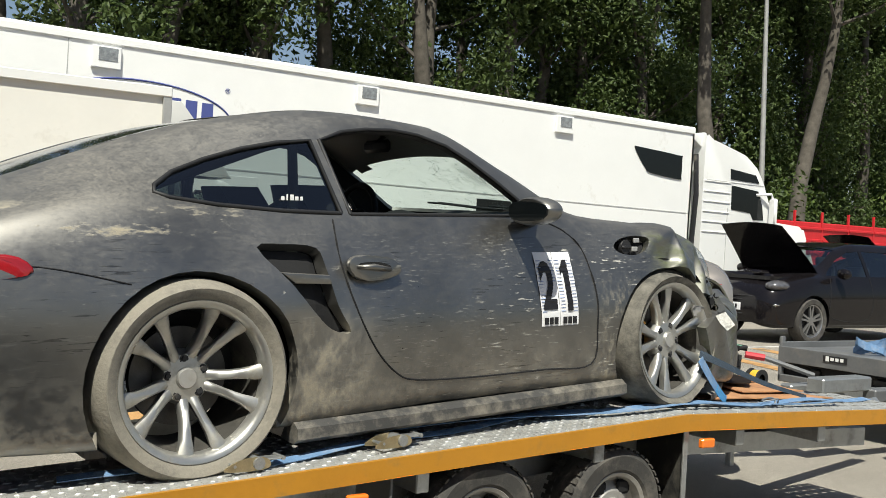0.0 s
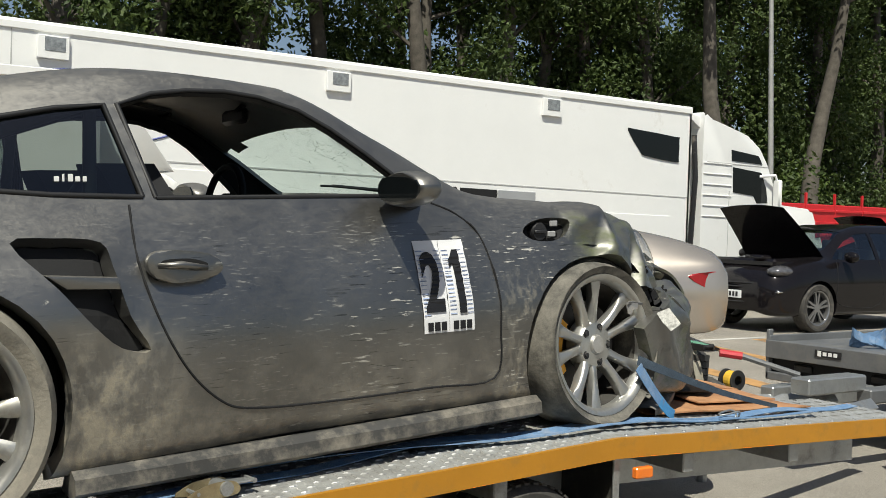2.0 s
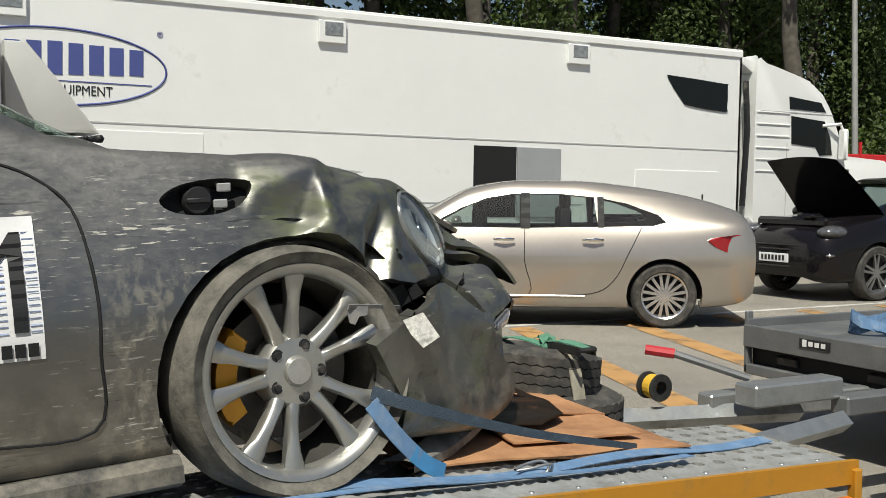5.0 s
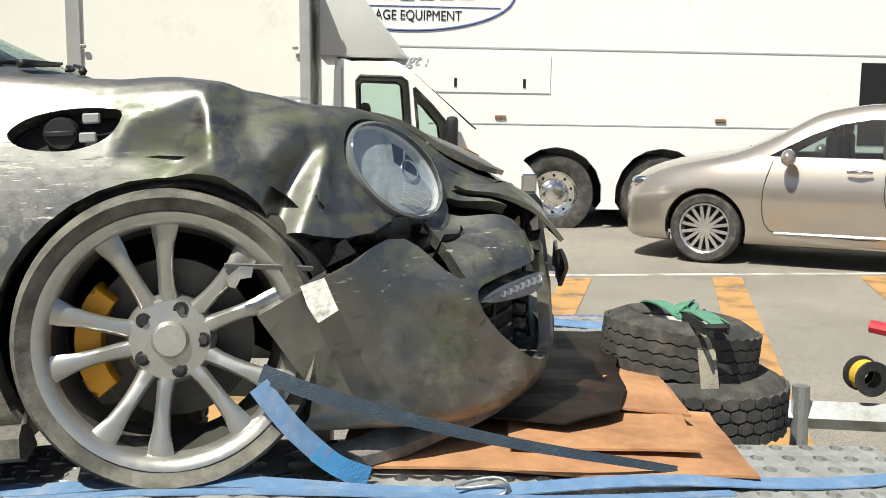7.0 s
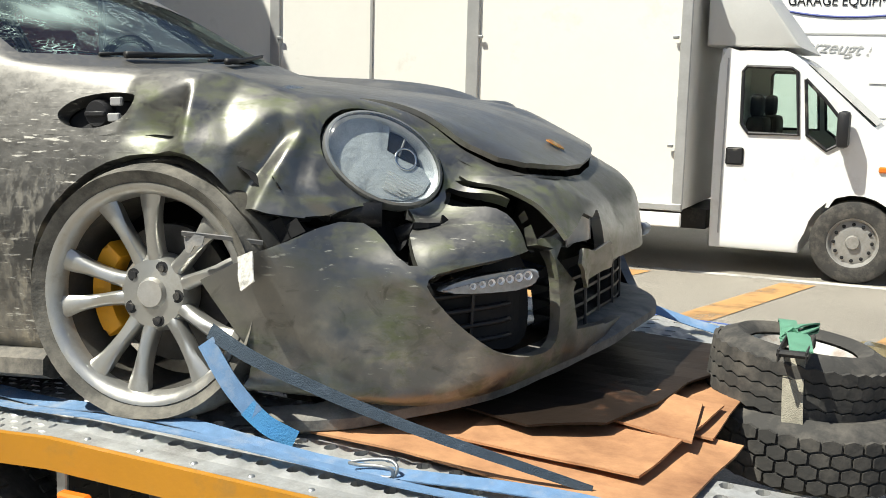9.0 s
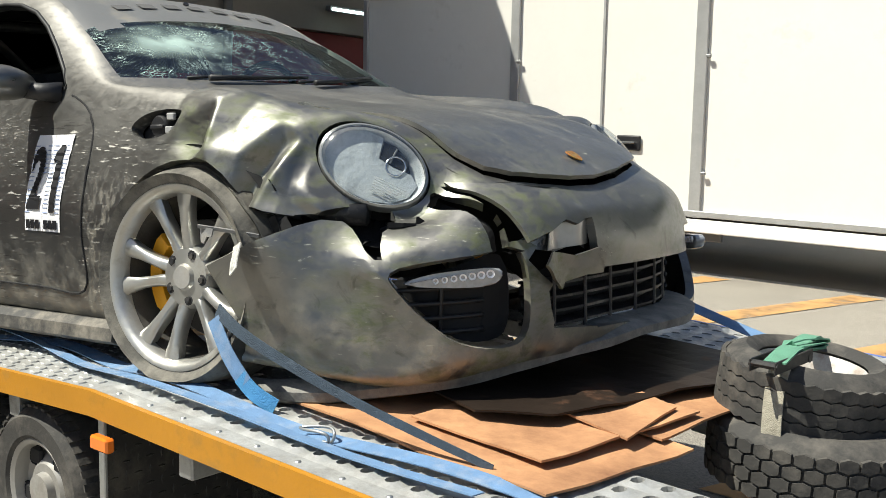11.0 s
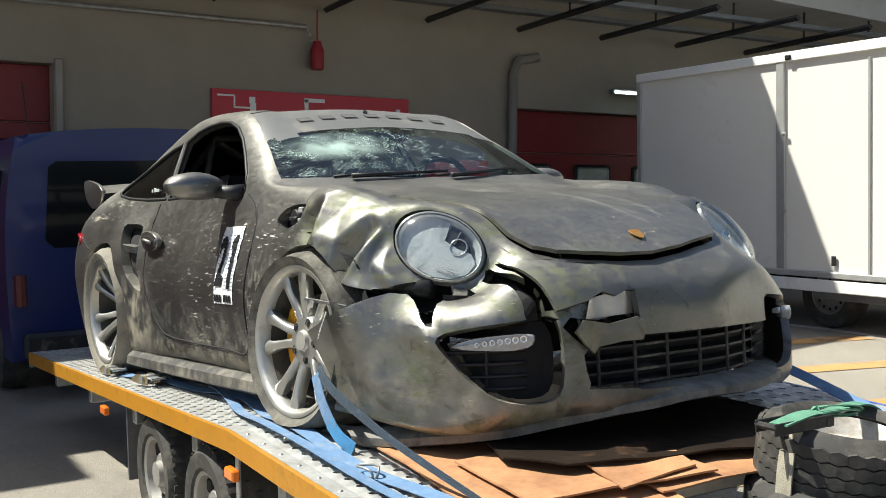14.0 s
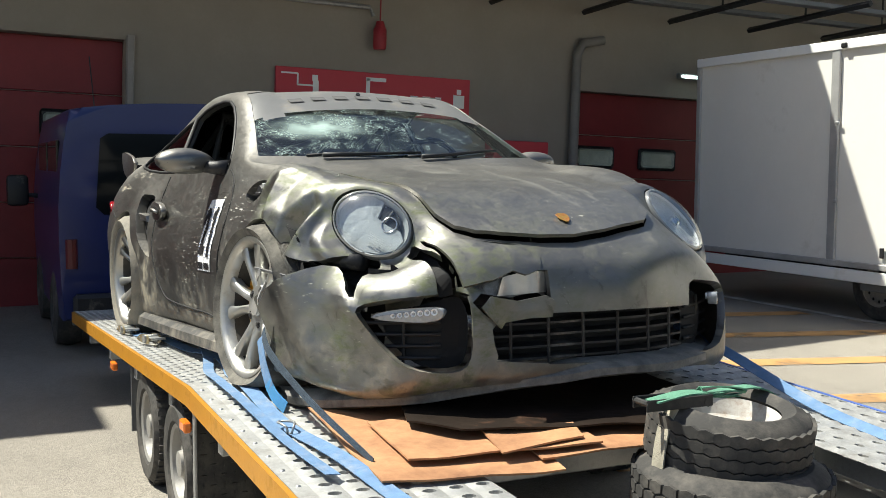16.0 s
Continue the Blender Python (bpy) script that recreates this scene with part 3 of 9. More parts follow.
def crush(p):
    """Where a point of the right front corner lies after the crash."""
    p = Vector(p)
    if p.x < 1.0 or p.y > 0.05:
        return p
    m = min(1, max(0, (p.x - 1.22) / 0.1)) * min(1, max(0, (-p.y - 0.10) / 0.3))
    rough = m * (0.0030 * noise.noise(p * 6.0) + 0.0016 * noise.noise(p * 17.0))
    if p.z > 0.535 and p.x < 1.74 and p.y < -0.40:
        u, v = p.dot(WING_U), p.dot(WING_V)
        r = 0.011
        d = (2 * wing_push(u, v) + sum(wing_push(u + r * math.cos(k * math.tau / 8), v + r * math.sin(k * math.tau / 8)) for k in range(8))) / 10
        keep = min(1, max(0, (math.hypot((p - Vector((1.672, -0.622, 0.662))).dot(Vector((0.72, 0.53, -0.46))) / 0.168, (p.z - 0.662) / 0.12) - 0.9) / 0.3))
        return p + WING_OUT * (d * keep + rough)
    d = 0.0
    for a, b, r, push, sharp in FOLDS:
        q = near_line(p, a, b) / r
        if q < 1:
            d += push * ((1 - q) if sharp else (1 - q * q) ** 2)
    flare = min(1, max(0, (1.66 - p.x) / 0.27)) ** 1.6 if p.z < 0.535 and p.y < -0.6 and p.x > 1.3 else 0
    return p + Vector((0.55, -0.83, 0.0)).normalized() * (d + rough) + Vector((-0.040 * flare, -0.052 * flare, 0))


def facing_skin(x, y):
    """A pose on the skin's upper side at x, y with z outwards."""
    def top(x_, y_):
        best = min((abs(skin(x_, v).x - abs(y_)), v) for v in np.linspace(0, 0.5, 200))[1]
        return Vector((x_, y_, skin(x_, best).y))
    p = top(x, y)
    nrm = (top(x + 0.03, y) - p).cross(top(x, y + 0.03) - p).normalized()
    nrm = nrm if nrm.z > 0 else -nrm
    ax = Vector((1, 0, 0))
    ax = (ax - nrm * ax.dot(nrm)).normalized()
    ay = nrm.cross(ax)
    return Matrix(((ax.x, ay.x, nrm.x, p.x), (ax.y, ay.y, nrm.y, p.y), (ax.z, ay.z, nrm.z, p.z), (0, 0, 0, 1)))


car = thing("wrecked_sports_car", "dark grey crash-damaged sports coupe strapped on a car trailer", "car", CAR)
bm = body_shell()
fine = [f for f in bm.faces if 1.04 < f.calc_center_median().x < 1.74 and f.calc_center_median().y < -0.5 and f.calc_center_median().z > 0.50]
bmesh.ops.subdivide_edges(bm, edges=list({e for f in fine for e in f.edges}), cuts=3, use_grid_fill=True)
right, left = (lambda c: c.y < -0.3), (lambda c: c.y > 0.3)
HOLES = {}
# the side windows
door_win = [(-0.50, 0.925), (-0.565, 1.215), (-0.45, 1.255), (-0.33, 1.272), (-0.20, 1.276), (-0.08, 1.262), (0.05, 1.222), (0.16, 1.158), (0.27, 1.075), (0.37, 0.99), (0.43, 0.925)]
rear_win = [(-0.54, 0.928), (-0.605, 1.212), (-0.75, 1.196), (-0.90, 1.165), (-1.05, 1.12), (-1.18, 1.07), (-1.26, 1.02), (-1.27, 0.995), (-1.22, 0.978), (-1.05, 0.955), (-0.80, 0.936)]
for side, keep in (("r", right), ("l", left)):
    HOLES["door_" + side] = take(bm, carve(bm, door_win, (0, 2), keep))
    HOLES["rear_" + side] = take(bm, carve(bm, rear_win, (0, 2), keep), -0.006)
lip(bm, 0.03, lambda c: abs(c.y) > 0.4 and c.z > 0.9 and -1.35 < c.x < 0.5)
# windscreen and rear screen
screen = [(-0.545, 1.295), (-0.30, 1.335), (0.0, 1.350), (0.30, 1.335), (0.550, 1.295), (0.62, 1.12), (0.695, 0.955), (0.40, 0.946), (0.0, 0.94), (-0.40, 0.946), (-0.695, 0.955), (-0.62, 1.12)]
HOLES["screen"] = take(bm, carve(bm, screen, (1, 2), lambda c: -0.25 < c.x < 1.0), -0.004)
lip(bm, 0.02, lambda c: abs(c.y) < 0.72 and c.z > 0.92 and -0.27 < c.x < 1.0)
back = rounded([(-0.86, -0.44), (-0.83, 0.0), (-0.86, 0.44), (-1.35, 0.44), (-1.68, 0.36), (-1.74, 0.0), (-1.68, -0.36), (-1.35, -0.44)], 3)
HOLES["back"] = take(bm, carve(bm, back, (0, 1), lambda c: c.z > 0.9), -0.004)
lip(bm, 0.02, lambda c: abs(c.y) < 0.5 and c.z > 0.9 and -1.8 < c.x < -0.8)
# wheel arches
for cx, cz, r in ((1.157, 0.335, 0.352), (-1.175, 0.35, 0.378)):
    arch = circle(cx, cz, r, 36)
    take(bm, carve(bm, arch, (0, 2), lambda c: c.y > 0.6)).free()
    if cx > 0:
        arch = [(x, z) if z > 0.42 else (min(x, 1.375 + (0.42 - z) * 0.48), z) for x, z in arch]
    take(bm, carve(bm, arch, (0, 2), lambda c: c.y < -0.6)).free()
lip(bm, 0.06, lambda c: abs(c.y) > 0.6 and c.z < 0.76 and abs(abs(c.x) - 1.165) < 0.40, None)
# the air intakes behind the doors, their rear edge standing proud
for v in bm.verts:
    if -1.15 < v.co.x < -0.60 and 0.48 < v.co.z < 0.86 and abs(v.co.y) > 0.75:
        f = min(1, (-0.60 - v.co.x) / 0.10) * min(1, (v.co.x + 1.15) / 0.3) * math.sin(math.pi * (v.co.z - 0.48) / 0.38)
        v.co.y += math.copysign(0.028 * f, v.co.y)
# the dark headlining and pillar trim within
lining = bmesh.new()
pool = {}
for f in bm.faces:
    c = f.calc_center_median()
    if c.z > 0.915 and -1.75 < c.x < 0.85:
        for v in f.verts:
            if v not in pool:
                pool[v] = lining.verts.new(v.co - v.normal * 0.012)
        lining.faces.new([pool[v] for v in f.verts])
scoop = rounded([(-0.935, 0.805), (-0.82, 0.815), (-0.69, 0.80), (-0.665, 0.73), (-0.63, 0.59), (-0.575, 0.485), (-0.66, 0.50), (-0.74, 0.57), (-0.83, 0.68)], 3)
for side, keep in (("r", right), ("l", left)):
    HOLES["scoop_" + side] = take(bm, carve(bm, scoop, (0, 2), keep), -0.055)
lip(bm, 0.05, lambda c: abs(c.y) > 0.7 and -0.97 < c.x < -0.54 and 0.46 < c.z < 0.85)
# the open fuel filler on the right wing
fuel = rounded([(0.855, 0.79), (0.91, 0.825), (1.01, 0.838), (1.080, 0.824), (1.055, 0.775), (0.98, 0.750), (0.89, 0.758)], 4)
HOLES["fuel"] = take(bm, carve(bm, fuel, (0, 2), right), -0.05)
lip(bm, 0.045, lambda c: c.y < -0.7 and 0.82 < c.x < 1.12 and 0.73 < c.z < 0.86)
# the mouth of the nose and its side inlets
mouth = rounded([(-0.345, 0.345), (0.0, 0.352), (0.38, 0.348), (0.52, 0.33), (0.50, 0.17), (0.38, 0.165), (0.0, 0.175), (-0.33, 0.20), (-0.36, 0.22)], 3)
HOLES["mouth"] = take(bm, carve(bm, mouth, (1, 2), lambda c: c.x > 1.85), -0.13)
inlet = rounded([(0.455, 0.425), (0.56, 0.428), (0.68, 0.412), (0.755, 0.385), (0.75, 0.33), (0.705, 0.25), (0.64, 0.19), (0.54, 0.170), (0.462, 0.19), (0.44, 0.29)], 3)
for s in (-1, 1):
    HOLES["inlet" + str(s)] = take(bm, carve(bm, [(p[0] * s, p[1]) for p in inlet][:: s], (1, 2), lambda c, s=s: c.x > 1.6 and c.y * s > 0.35), -0.10)
# headlamp openings: the skin is drawn flush to each lamp, then cut
def facing(c, normal, along):
    """A pose at c with z along normal and x near along."""
    z = Vector(normal).normalized()
    x = (Vector(along) - z * Vector(along).dot(z)).normalized()
    y = z.cross(x)
    return Matrix(((x.x, y.x, z.x, c[0]), (x.y, y.y, z.y, c[1]), (x.z, y.z, z.z, c[2]), (0, 0, 0, 1)))


LAMPS = (facing((1.672, -0.622, 0.662), (0.68, -0.64, 0.36), (0.232, 0.17, -0.15)), facing((1.700, 0.715, 0.652), (0.77, 0.30, 0.57), (0.34, 0.68, -0.65)))
for k, m in enumerate(LAMPS):
    bm.transform(m.inverted())
    for v in bm.verts:
        q = math.hypot(v.co.x / 0.168, v.co.y / 0.118)
        if q < 1.75 and abs(v.co.z) < 0.17:
            f = min(1, max(0, (q - 1.04) / 0.71))
            v.co.z = v.co.z * f * f * (3 - 2 * f) - 0.004 * (1 - f)
    ring = [(0.169 * math.cos(a), 0.119 * math.sin(a)) for a in [i * math.tau / 32 for i in range(32)]]
    HOLES["lamp" + str(k)] = take(bm, carve(bm, ring, (0, 1), lambda c: abs(c.z) < 0.06), -0.09)
    lip(bm, 0.03, lambda c: math.hypot(c.x / 0.169, c.y / 0.119) < 1.05 and abs(c.z) < 0.05, (0, 0, -1))
    bm.transform(m)
    HOLES["lamp" + str(k)].transform(m)
# the bonnet, sprung a little open
half = [(0.935, 0.60), (1.20, 0.553), (1.50, 0.495), (1.70, 0.468), (1.82, 0.445), (1.90, 0.415), (1.955, 0.36), (1.985, 0.27), (2.01, 0.14), (2.016, 0.0)]
hood_line = [(x, -y) for x, y in half] + [(x, y) for x, y in reversed(half[:-1])]
HOLES["bonnet"] = take(bm, carve(bm, hood_line, (0, 1), lambda c: c.z > 0.5), 0.0)
lip(bm, 0.03, lambda c: c.z > 0.5 and 0.93 < c.x < 2.03 and abs(c.y) < 0.61, (0, 0, -1))
# torn flaps of the bumper skin
flap_a = [(-0.505, 0.60), (-0.36, 0.603), (-0.22, 0.585), (-0.175, 0.545), (-0.20, 0.50), (-0.255, 0.487), (-0.30, 0.50), (-0.37, 0.475), (-0.44, 0.455), (-0.488, 0.45), (-0.492, 0.52)]
flap_b = [(-0.435, 0.40), (-0.40, 0.435), (-0.30, 0.415), (-0.20, 0.43), (-0.168, 0.41), (-0.18, 0.345), (-0.215, 0.352), (-0.225, 0.30), (-0.27, 0.285), (-0.30, 0.31), (-0.36, 0.325), (-0.40, 0.36)]
HOLES["flap_a"] = take(bm, carve(bm, flap_a, (1, 2), lambda c: c.x > 1.75), 0.0)
HOLES["flap_b"] = take(bm, carve(bm, flap_b, (1, 2), lambda c: c.x > 1.85), 0.0)
# where the right wing tore away from the bumper
gap = [(1.26, 0.63), (1.33, 0.60), (1.41, 0.572), (1.478, 0.556), (1.567, 0.548), (1.662, 0.553), (1.70, 0.558), (1.735, 0.535), (1.757, 0.508), (1.783, 0.467), (1.812, 0.417), (1.795, 0.418), (1.765, 0.440), (1.735, 0.470), (1.705, 0.497), (1.675, 0.516), (1.636, 0.522), (1.60, 0.510), (1.55, 0.486), (1.47, 0.450), (1.36, 0.41), (1.26, 0.40)]
HOLES["gap"] = take(bm, carve(bm, gap, (0, 2), lambda c: c.y < -0.5), -0.10)
tear = [(-0.557, 0.565), (-0.52, 0.584), (-0.495, 0.551), (-0.490, 0.49), (-0.494, 0.438), (-0.44, 0.425), (-0.505, 0.405), (-0.534, 0.407), (-0.54, 0.44), (-0.537, 0.472), (-0.54, 0.52)]
HOLES["tear"] = take(bm, carve(bm, tear, (1, 2), lambda c: c.x > 1.8), -0.06)
split = [(-0.438, 0.455), (-0.37, 0.475), (-0.30, 0.50), (-0.255, 0.487), (-0.20, 0.50), (-0.168, 0.50), (-0.168, 0.41), (-0.20, 0.43), (-0.30, 0.415), (-0.40, 0.435)]
HOLES["split"] = take(bm, carve(bm, split, (1, 2), lambda c: c.x > 1.85), -0.05)
lip(bm, 0.03, lambda c: c.x > 1.36 and c.z > 0.12 and not (c.z < 0.11))
for v in bm.verts:
    v.co = crush(v.co)
part("headlining", lining, M_HULL, car, "black cabin lining", smooth=True)
body = part("body", bm, M_PAINT, car, "scuffed dark grey satin bodywork, crushed at its right front corner", smooth=48)

M_TORN = mat("torn_bare_metal", (0.32, 0.32, 0.31), 0.4, metal=0.6, var=0.6, scale=14, bump=0.8, bscale=30, dirt=(0.02, 0.02, 0.02), dirt_amt=0.5, dirt_scale=16)
# near-black linings behind the openings, standing in for the shade inside them
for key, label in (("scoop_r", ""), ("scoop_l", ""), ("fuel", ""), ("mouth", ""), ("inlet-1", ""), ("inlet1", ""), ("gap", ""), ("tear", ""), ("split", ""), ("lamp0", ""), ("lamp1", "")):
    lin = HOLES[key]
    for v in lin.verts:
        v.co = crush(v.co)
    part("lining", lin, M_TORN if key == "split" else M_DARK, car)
b = HOLES["bonnet"]
for v in b.verts:
    f = max(0, (v.co.x - 1.1) / 0.9)
    v.co.z += 0.004 + 0.026 * f * f + 0.0012 * noise.noise(v.co * 4) * f
    v.co.x += 0.006 * f
lip(b, 0.012, lambda c: True, (-0.6, 0, -1))
part("bonnet", b, M_PAINT, car, "dusty dark grey bonnet sprung open", smooth=40)
b = HOLES["flap_a"]
for v in b.verts:
    f = max(0, (0.60 - v.co.z) / 0.15)
    g = max(0, (-0.32 - v.co.y) / 0.17)
    v.co.x += 0.012 + 0.045 * f ** 1.6 * (0.4 + 0.6 * math.sin((v.co.y + 0.52) * 9)) - 0.03 * f * (1 - g) + 0.035 * g * g * f
    v.co.z += 0.012 * g + 0.006 * noise.noise(v.co * 14)
lip(b, 0.012, lambda c: True)
part("torn_panel", b, M_PAINT, car, "torn flap of grey bumper skin", smooth=40)
b = HOLES["flap_b"]
for v in b.verts:
    f = max(0, (0.43 - v.co.z) / 0.15)
    v.co.x += 0.035 - 0.02 * f + 0.03 * max(0, (-0.33 - v.co.y) / 0.1) + 0.008 * noise.noise(v.co * 18)
    v.co.z -= 0.012
lip(b, 0.010, lambda c: True)
part("torn_panel", b, M_PAINT, car, "torn flap of grey bumper skin", smooth=40)
HOLES["door_r"].free()
HOLES["door_l"].free()


def glass(name, tint, rough=0.02, alpha=0.35):
    m = bpy.data.materials.new(name)
    m.use_nodes = True
    n, l = m.node_tree.nodes, m.node_tree.links
    tr, gl, mx, lw, mr = (n.new(k) for k in ("ShaderNodeBsdfTransparent", "ShaderNodeBsdfGlossy", "ShaderNodeMixShader", "ShaderNodeLayerWeight", "ShaderNodeMapRange"))
    tr.inputs[0].default_value = (*tint, 1)
    gl.inputs["Roughness"].default_value = rough
    lw.inputs["Blend"].default_value = 0.2
    mr.inputs["To Min"].default_value, mr.inputs["To Max"].default_value = 0.04, 0.7
    l.new(lw.outputs["Facing"], mr.inputs["Value"])
    l.new(mr.outputs["Result"], mx.inputs[0])
    l.new(tr.outputs[0], mx.inputs[1])
    l.new(gl.outputs[0], mx.inputs[2])
    l.new(mx.outputs[0], n["Material Output"].inputs["Surface"])
    return m


M_TINT = glass("tinted_glass", (0.30, 0.36, 0.35))
M_CLEAR = glass("clear_glass", (0.72, 0.80, 0.77))
M_LENS = glass("lamp_lens", (0.95, 0.97, 0.97), 0.10)


def broken_glass():
    """Laminated glass with a web of cracks round one blow."""
    m = bpy.data.materials.new("shattered_glass")
    m.use_nodes = True
    n, l = m.node_tree.nodes, m.node_tree.links
    tc = n.new("ShaderNodeTexCoord")
    sub = n.new("ShaderNodeVectorMath")
    sub.operation = "SUBTRACT"
    sub.inputs[1].default_value = (0.45, -0.34, 1.075)
    l.new(tc.outputs["Object"], sub.inputs[0])
    wide = n.new("ShaderNodeVectorMath")
    wide.operation = "MULTIPLY"
    wide.inputs[1].default_value = (1.0, 0.62, 1.25)
    l.new(sub.outputs[0], wide.inputs[0])
    ln = n.new("ShaderNodeVectorMath")
    ln.operation = "LENGTH"
    l.new(wide.outputs[0], ln.inputs[0])

    def rng(sock, a, b, lo, hi):
        r = n.new("ShaderNodeMapRange")
        for k, v in (("From Min", a), ("From Max", b), ("To Min", lo), ("To Max", hi)):
            r.inputs[k].default_value = v
        l.new(sock, r.inputs["Value"])
        return r.outputs["Result"]

    def math_(op, a, b):
        r = n.new("ShaderNodeMath")
        r.operation = op
        l.new(a, r.inputs[0])
        if isinstance(b, float):
            r.inputs[1].default_value = b
        else:
            l.new(b, r.inputs[1])
        return r.outputs[0]

    # rays and rings round the blow
    sepv = n.new("ShaderNodeSeparateXYZ")
    l.new(sub.outputs[0], sepv.inputs[0])
    ang = math_("ARCTAN2", math_("MULTIPLY", sepv.outputs["Z"], 2.4), sepv.outputs["Y"])
    pol = n.new("ShaderNodeCombineXYZ")
    l.new(math_("MULTIPLY", ang, 5.5), pol.inputs[0])
    l.new(math_("MULTIPLY", math_("POWER", ln.outputs["Value"], 0.6), 13.0), pol.inputs[1])
    wob = n.new("ShaderNodeTexNoise")
    wob.inputs["Scale"].default_value = 9
    l.new(tc.outputs["Object"], wob.inputs["Vector"])
    bent = n.new("ShaderNodeVectorMath")
    bent.operation = "MULTIPLY_ADD"
    bent.inputs[1].default_value = (0.8, 0.8, 0.8)
    l.new(wob.outputs["Color"], bent.inputs[0])
    l.new(pol.outputs[0], bent.inputs[2])

    def rays(scale, width):
        v = n.new("ShaderNodeTexVoronoi")
        v.feature = "DISTANCE_TO_EDGE"
        v.inputs["Scale"].default_value = scale
        l.new(bent.outputs[0], v.inputs["Vector"])
        return rng(v.outputs["Distance"], width, width * 0.3, 0, 1)

    far = rng(ln.outputs["Value"], 0.95, 0.12, 0.10, 0.85)
    gaps = n.new("ShaderNodeTexNoise")
    gaps.inputs["Scale"].default_value, gaps.inputs["Detail"].default_value = 13, 4
    l.new(tc.outputs["Object"], gaps.inputs["Vector"])
    gap_ = rng(gaps.outputs["Fac"], 0.44, 0.60, 0.05, 1)
    fine = math_("MULTIPLY", rays(3.4, 0.030), rng(ln.outputs["Value"], 0.52, 0.20, 0, 1.0))
    coarse = math_("MULTIPLY", math_("MULTIPLY", rays(0.9, 0.006), far), gap_)
    fine = math_("MULTIPLY", fine, gap_)
    speck = n.new("ShaderNodeTexNoise")
    speck.inputs["Scale"].default_value, speck.inputs["Detail"].default_value = 120, 2
    l.new(tc.outputs["Object"], speck.inputs["Vector"])
    glint = math_("MULTIPLY", rng(speck.outputs["Fac"], 0.70, 0.74, 0, 0.8), rng(ln.outputs["Value"], 0.9, 0.3, 0.15, 1))
    core = math_("MULTIPLY", rng(ln.outputs["Value"], 0.17, 0.03, 0, 0.75), rng(wob.outputs["Fac"], 0.35, 0.6, 0.35, 1))
    fac = math_("MAXIMUM", math_("MAXIMUM", math_("MAXIMUM", fine, coarse), core), glint)
    tr, gl, mx, lw, df, m2, mr = (n.new(k) for k in ("ShaderNodeBsdfTransparent", "ShaderNodeBsdfGlossy", "ShaderNodeMixShader", "ShaderNodeLayerWeight", "ShaderNodeBsdfPrincipled", "ShaderNodeMixShader", "ShaderNodeMapRange"))
    tr.inputs[0].default_value = (0.70, 0.80, 0.76, 1)
    gl.inputs["Roughness"].default_value = 0.06
    lw.inputs["Blend"].default_value = 0.2
    mr.inputs["To Min"].default_value, mr.inputs["To Max"].default_value = 0.04, 0.4
    l.new(lw.outputs["Facing"], mr.inputs["Value"])
    df.inputs["Base Color"].default_value = (0.62, 0.80, 0.72, 1)
    df.inputs["Roughness"].default_value = 0.25
    l.new(mr.outputs["Result"], mx.inputs[0])
    l.new(tr.outputs[0], mx.inputs[1])
    l.new(gl.outputs[0], mx.inputs[2])
    l.new(fac, m2.inputs[0])
    l.new(mx.outputs[0], m2.inputs[1])
    l.new(df.outputs[0], m2.inputs[2])
    l.new(m2.outputs[0], n["Material Output"].inputs["Surface"])
    return m


M_BROKEN = broken_glass()
# the sun strip at the top of the windscreen
strip = take(HOLES["screen"], [f for f in HOLES["screen"].faces if f.calc_center_median().z > 1.135 + 0.075 * (1 - (f.calc_center_median().y / 0.6) ** 2)], 0.003)
part("windscreen", HOLES["screen"], M_BROKEN, car, "windscreen shattered by a blow on the right", smooth=True)
M_STRIP = mat("silver_sun_strip", (0.21, 0.21, 0.205), 0.4, metal=0.3, var=0.1, bump=0.02, dirt=DUST, dirt_amt=0.2)
part("sun_strip", strip, M_STRIP, car, "silver sun strip with worn lettering", smooth=True)
part("rear_screen", HOLES["back"], M_GLASS, car, smooth=True)
part("side_window", HOLES["rear_r"], M_TINT, car, "tinted rear side window", smooth=True)
part("side_window", HOLES["rear_l"], M_TINT, car, smooth=True)
for q, (w, h) in enumerate(((0.014, 0.015), (0.006, 0.022), (0.014, 0.022), (0.014, 0.015), (0.011, 0.015))):
    x = -0.78 + q * 0.020
    best = min((abs(skin(x, v).y - 0.985), v) for v in np.linspace(0.30, 0.62, 120))[1]
    part("print_bar", boxm((x, -skin(x, best).x - 0.001, 0.975 + h / 2), (w, 0.004, h), 0.001), M_SIGNW, car)
M_WORN = mat("worn_print", (0.12, 0.118, 0.115), 0.6)
for k in range(7):
    y = -0.36 + 0.12 * k
    m = facing_skin(0.19 + 0.12 * y * y, y)
    part("print_bar", boxm((0, 0, 0.001), (0.045, 0.07, 0.0012), 0, m), M_WORN, car)


# ---- wheels: a five-pair spoke rim on its tyre, outside towards -y ----
M_BARREL = mat("brake_dusted_metal", (0.085, 0.08, 0.072), 0.6, metal=0.4, var=0.3, scale=12, dirt=(0.24, 0.22, 0.18), dirt_amt=0.2, dirt_scale=7)


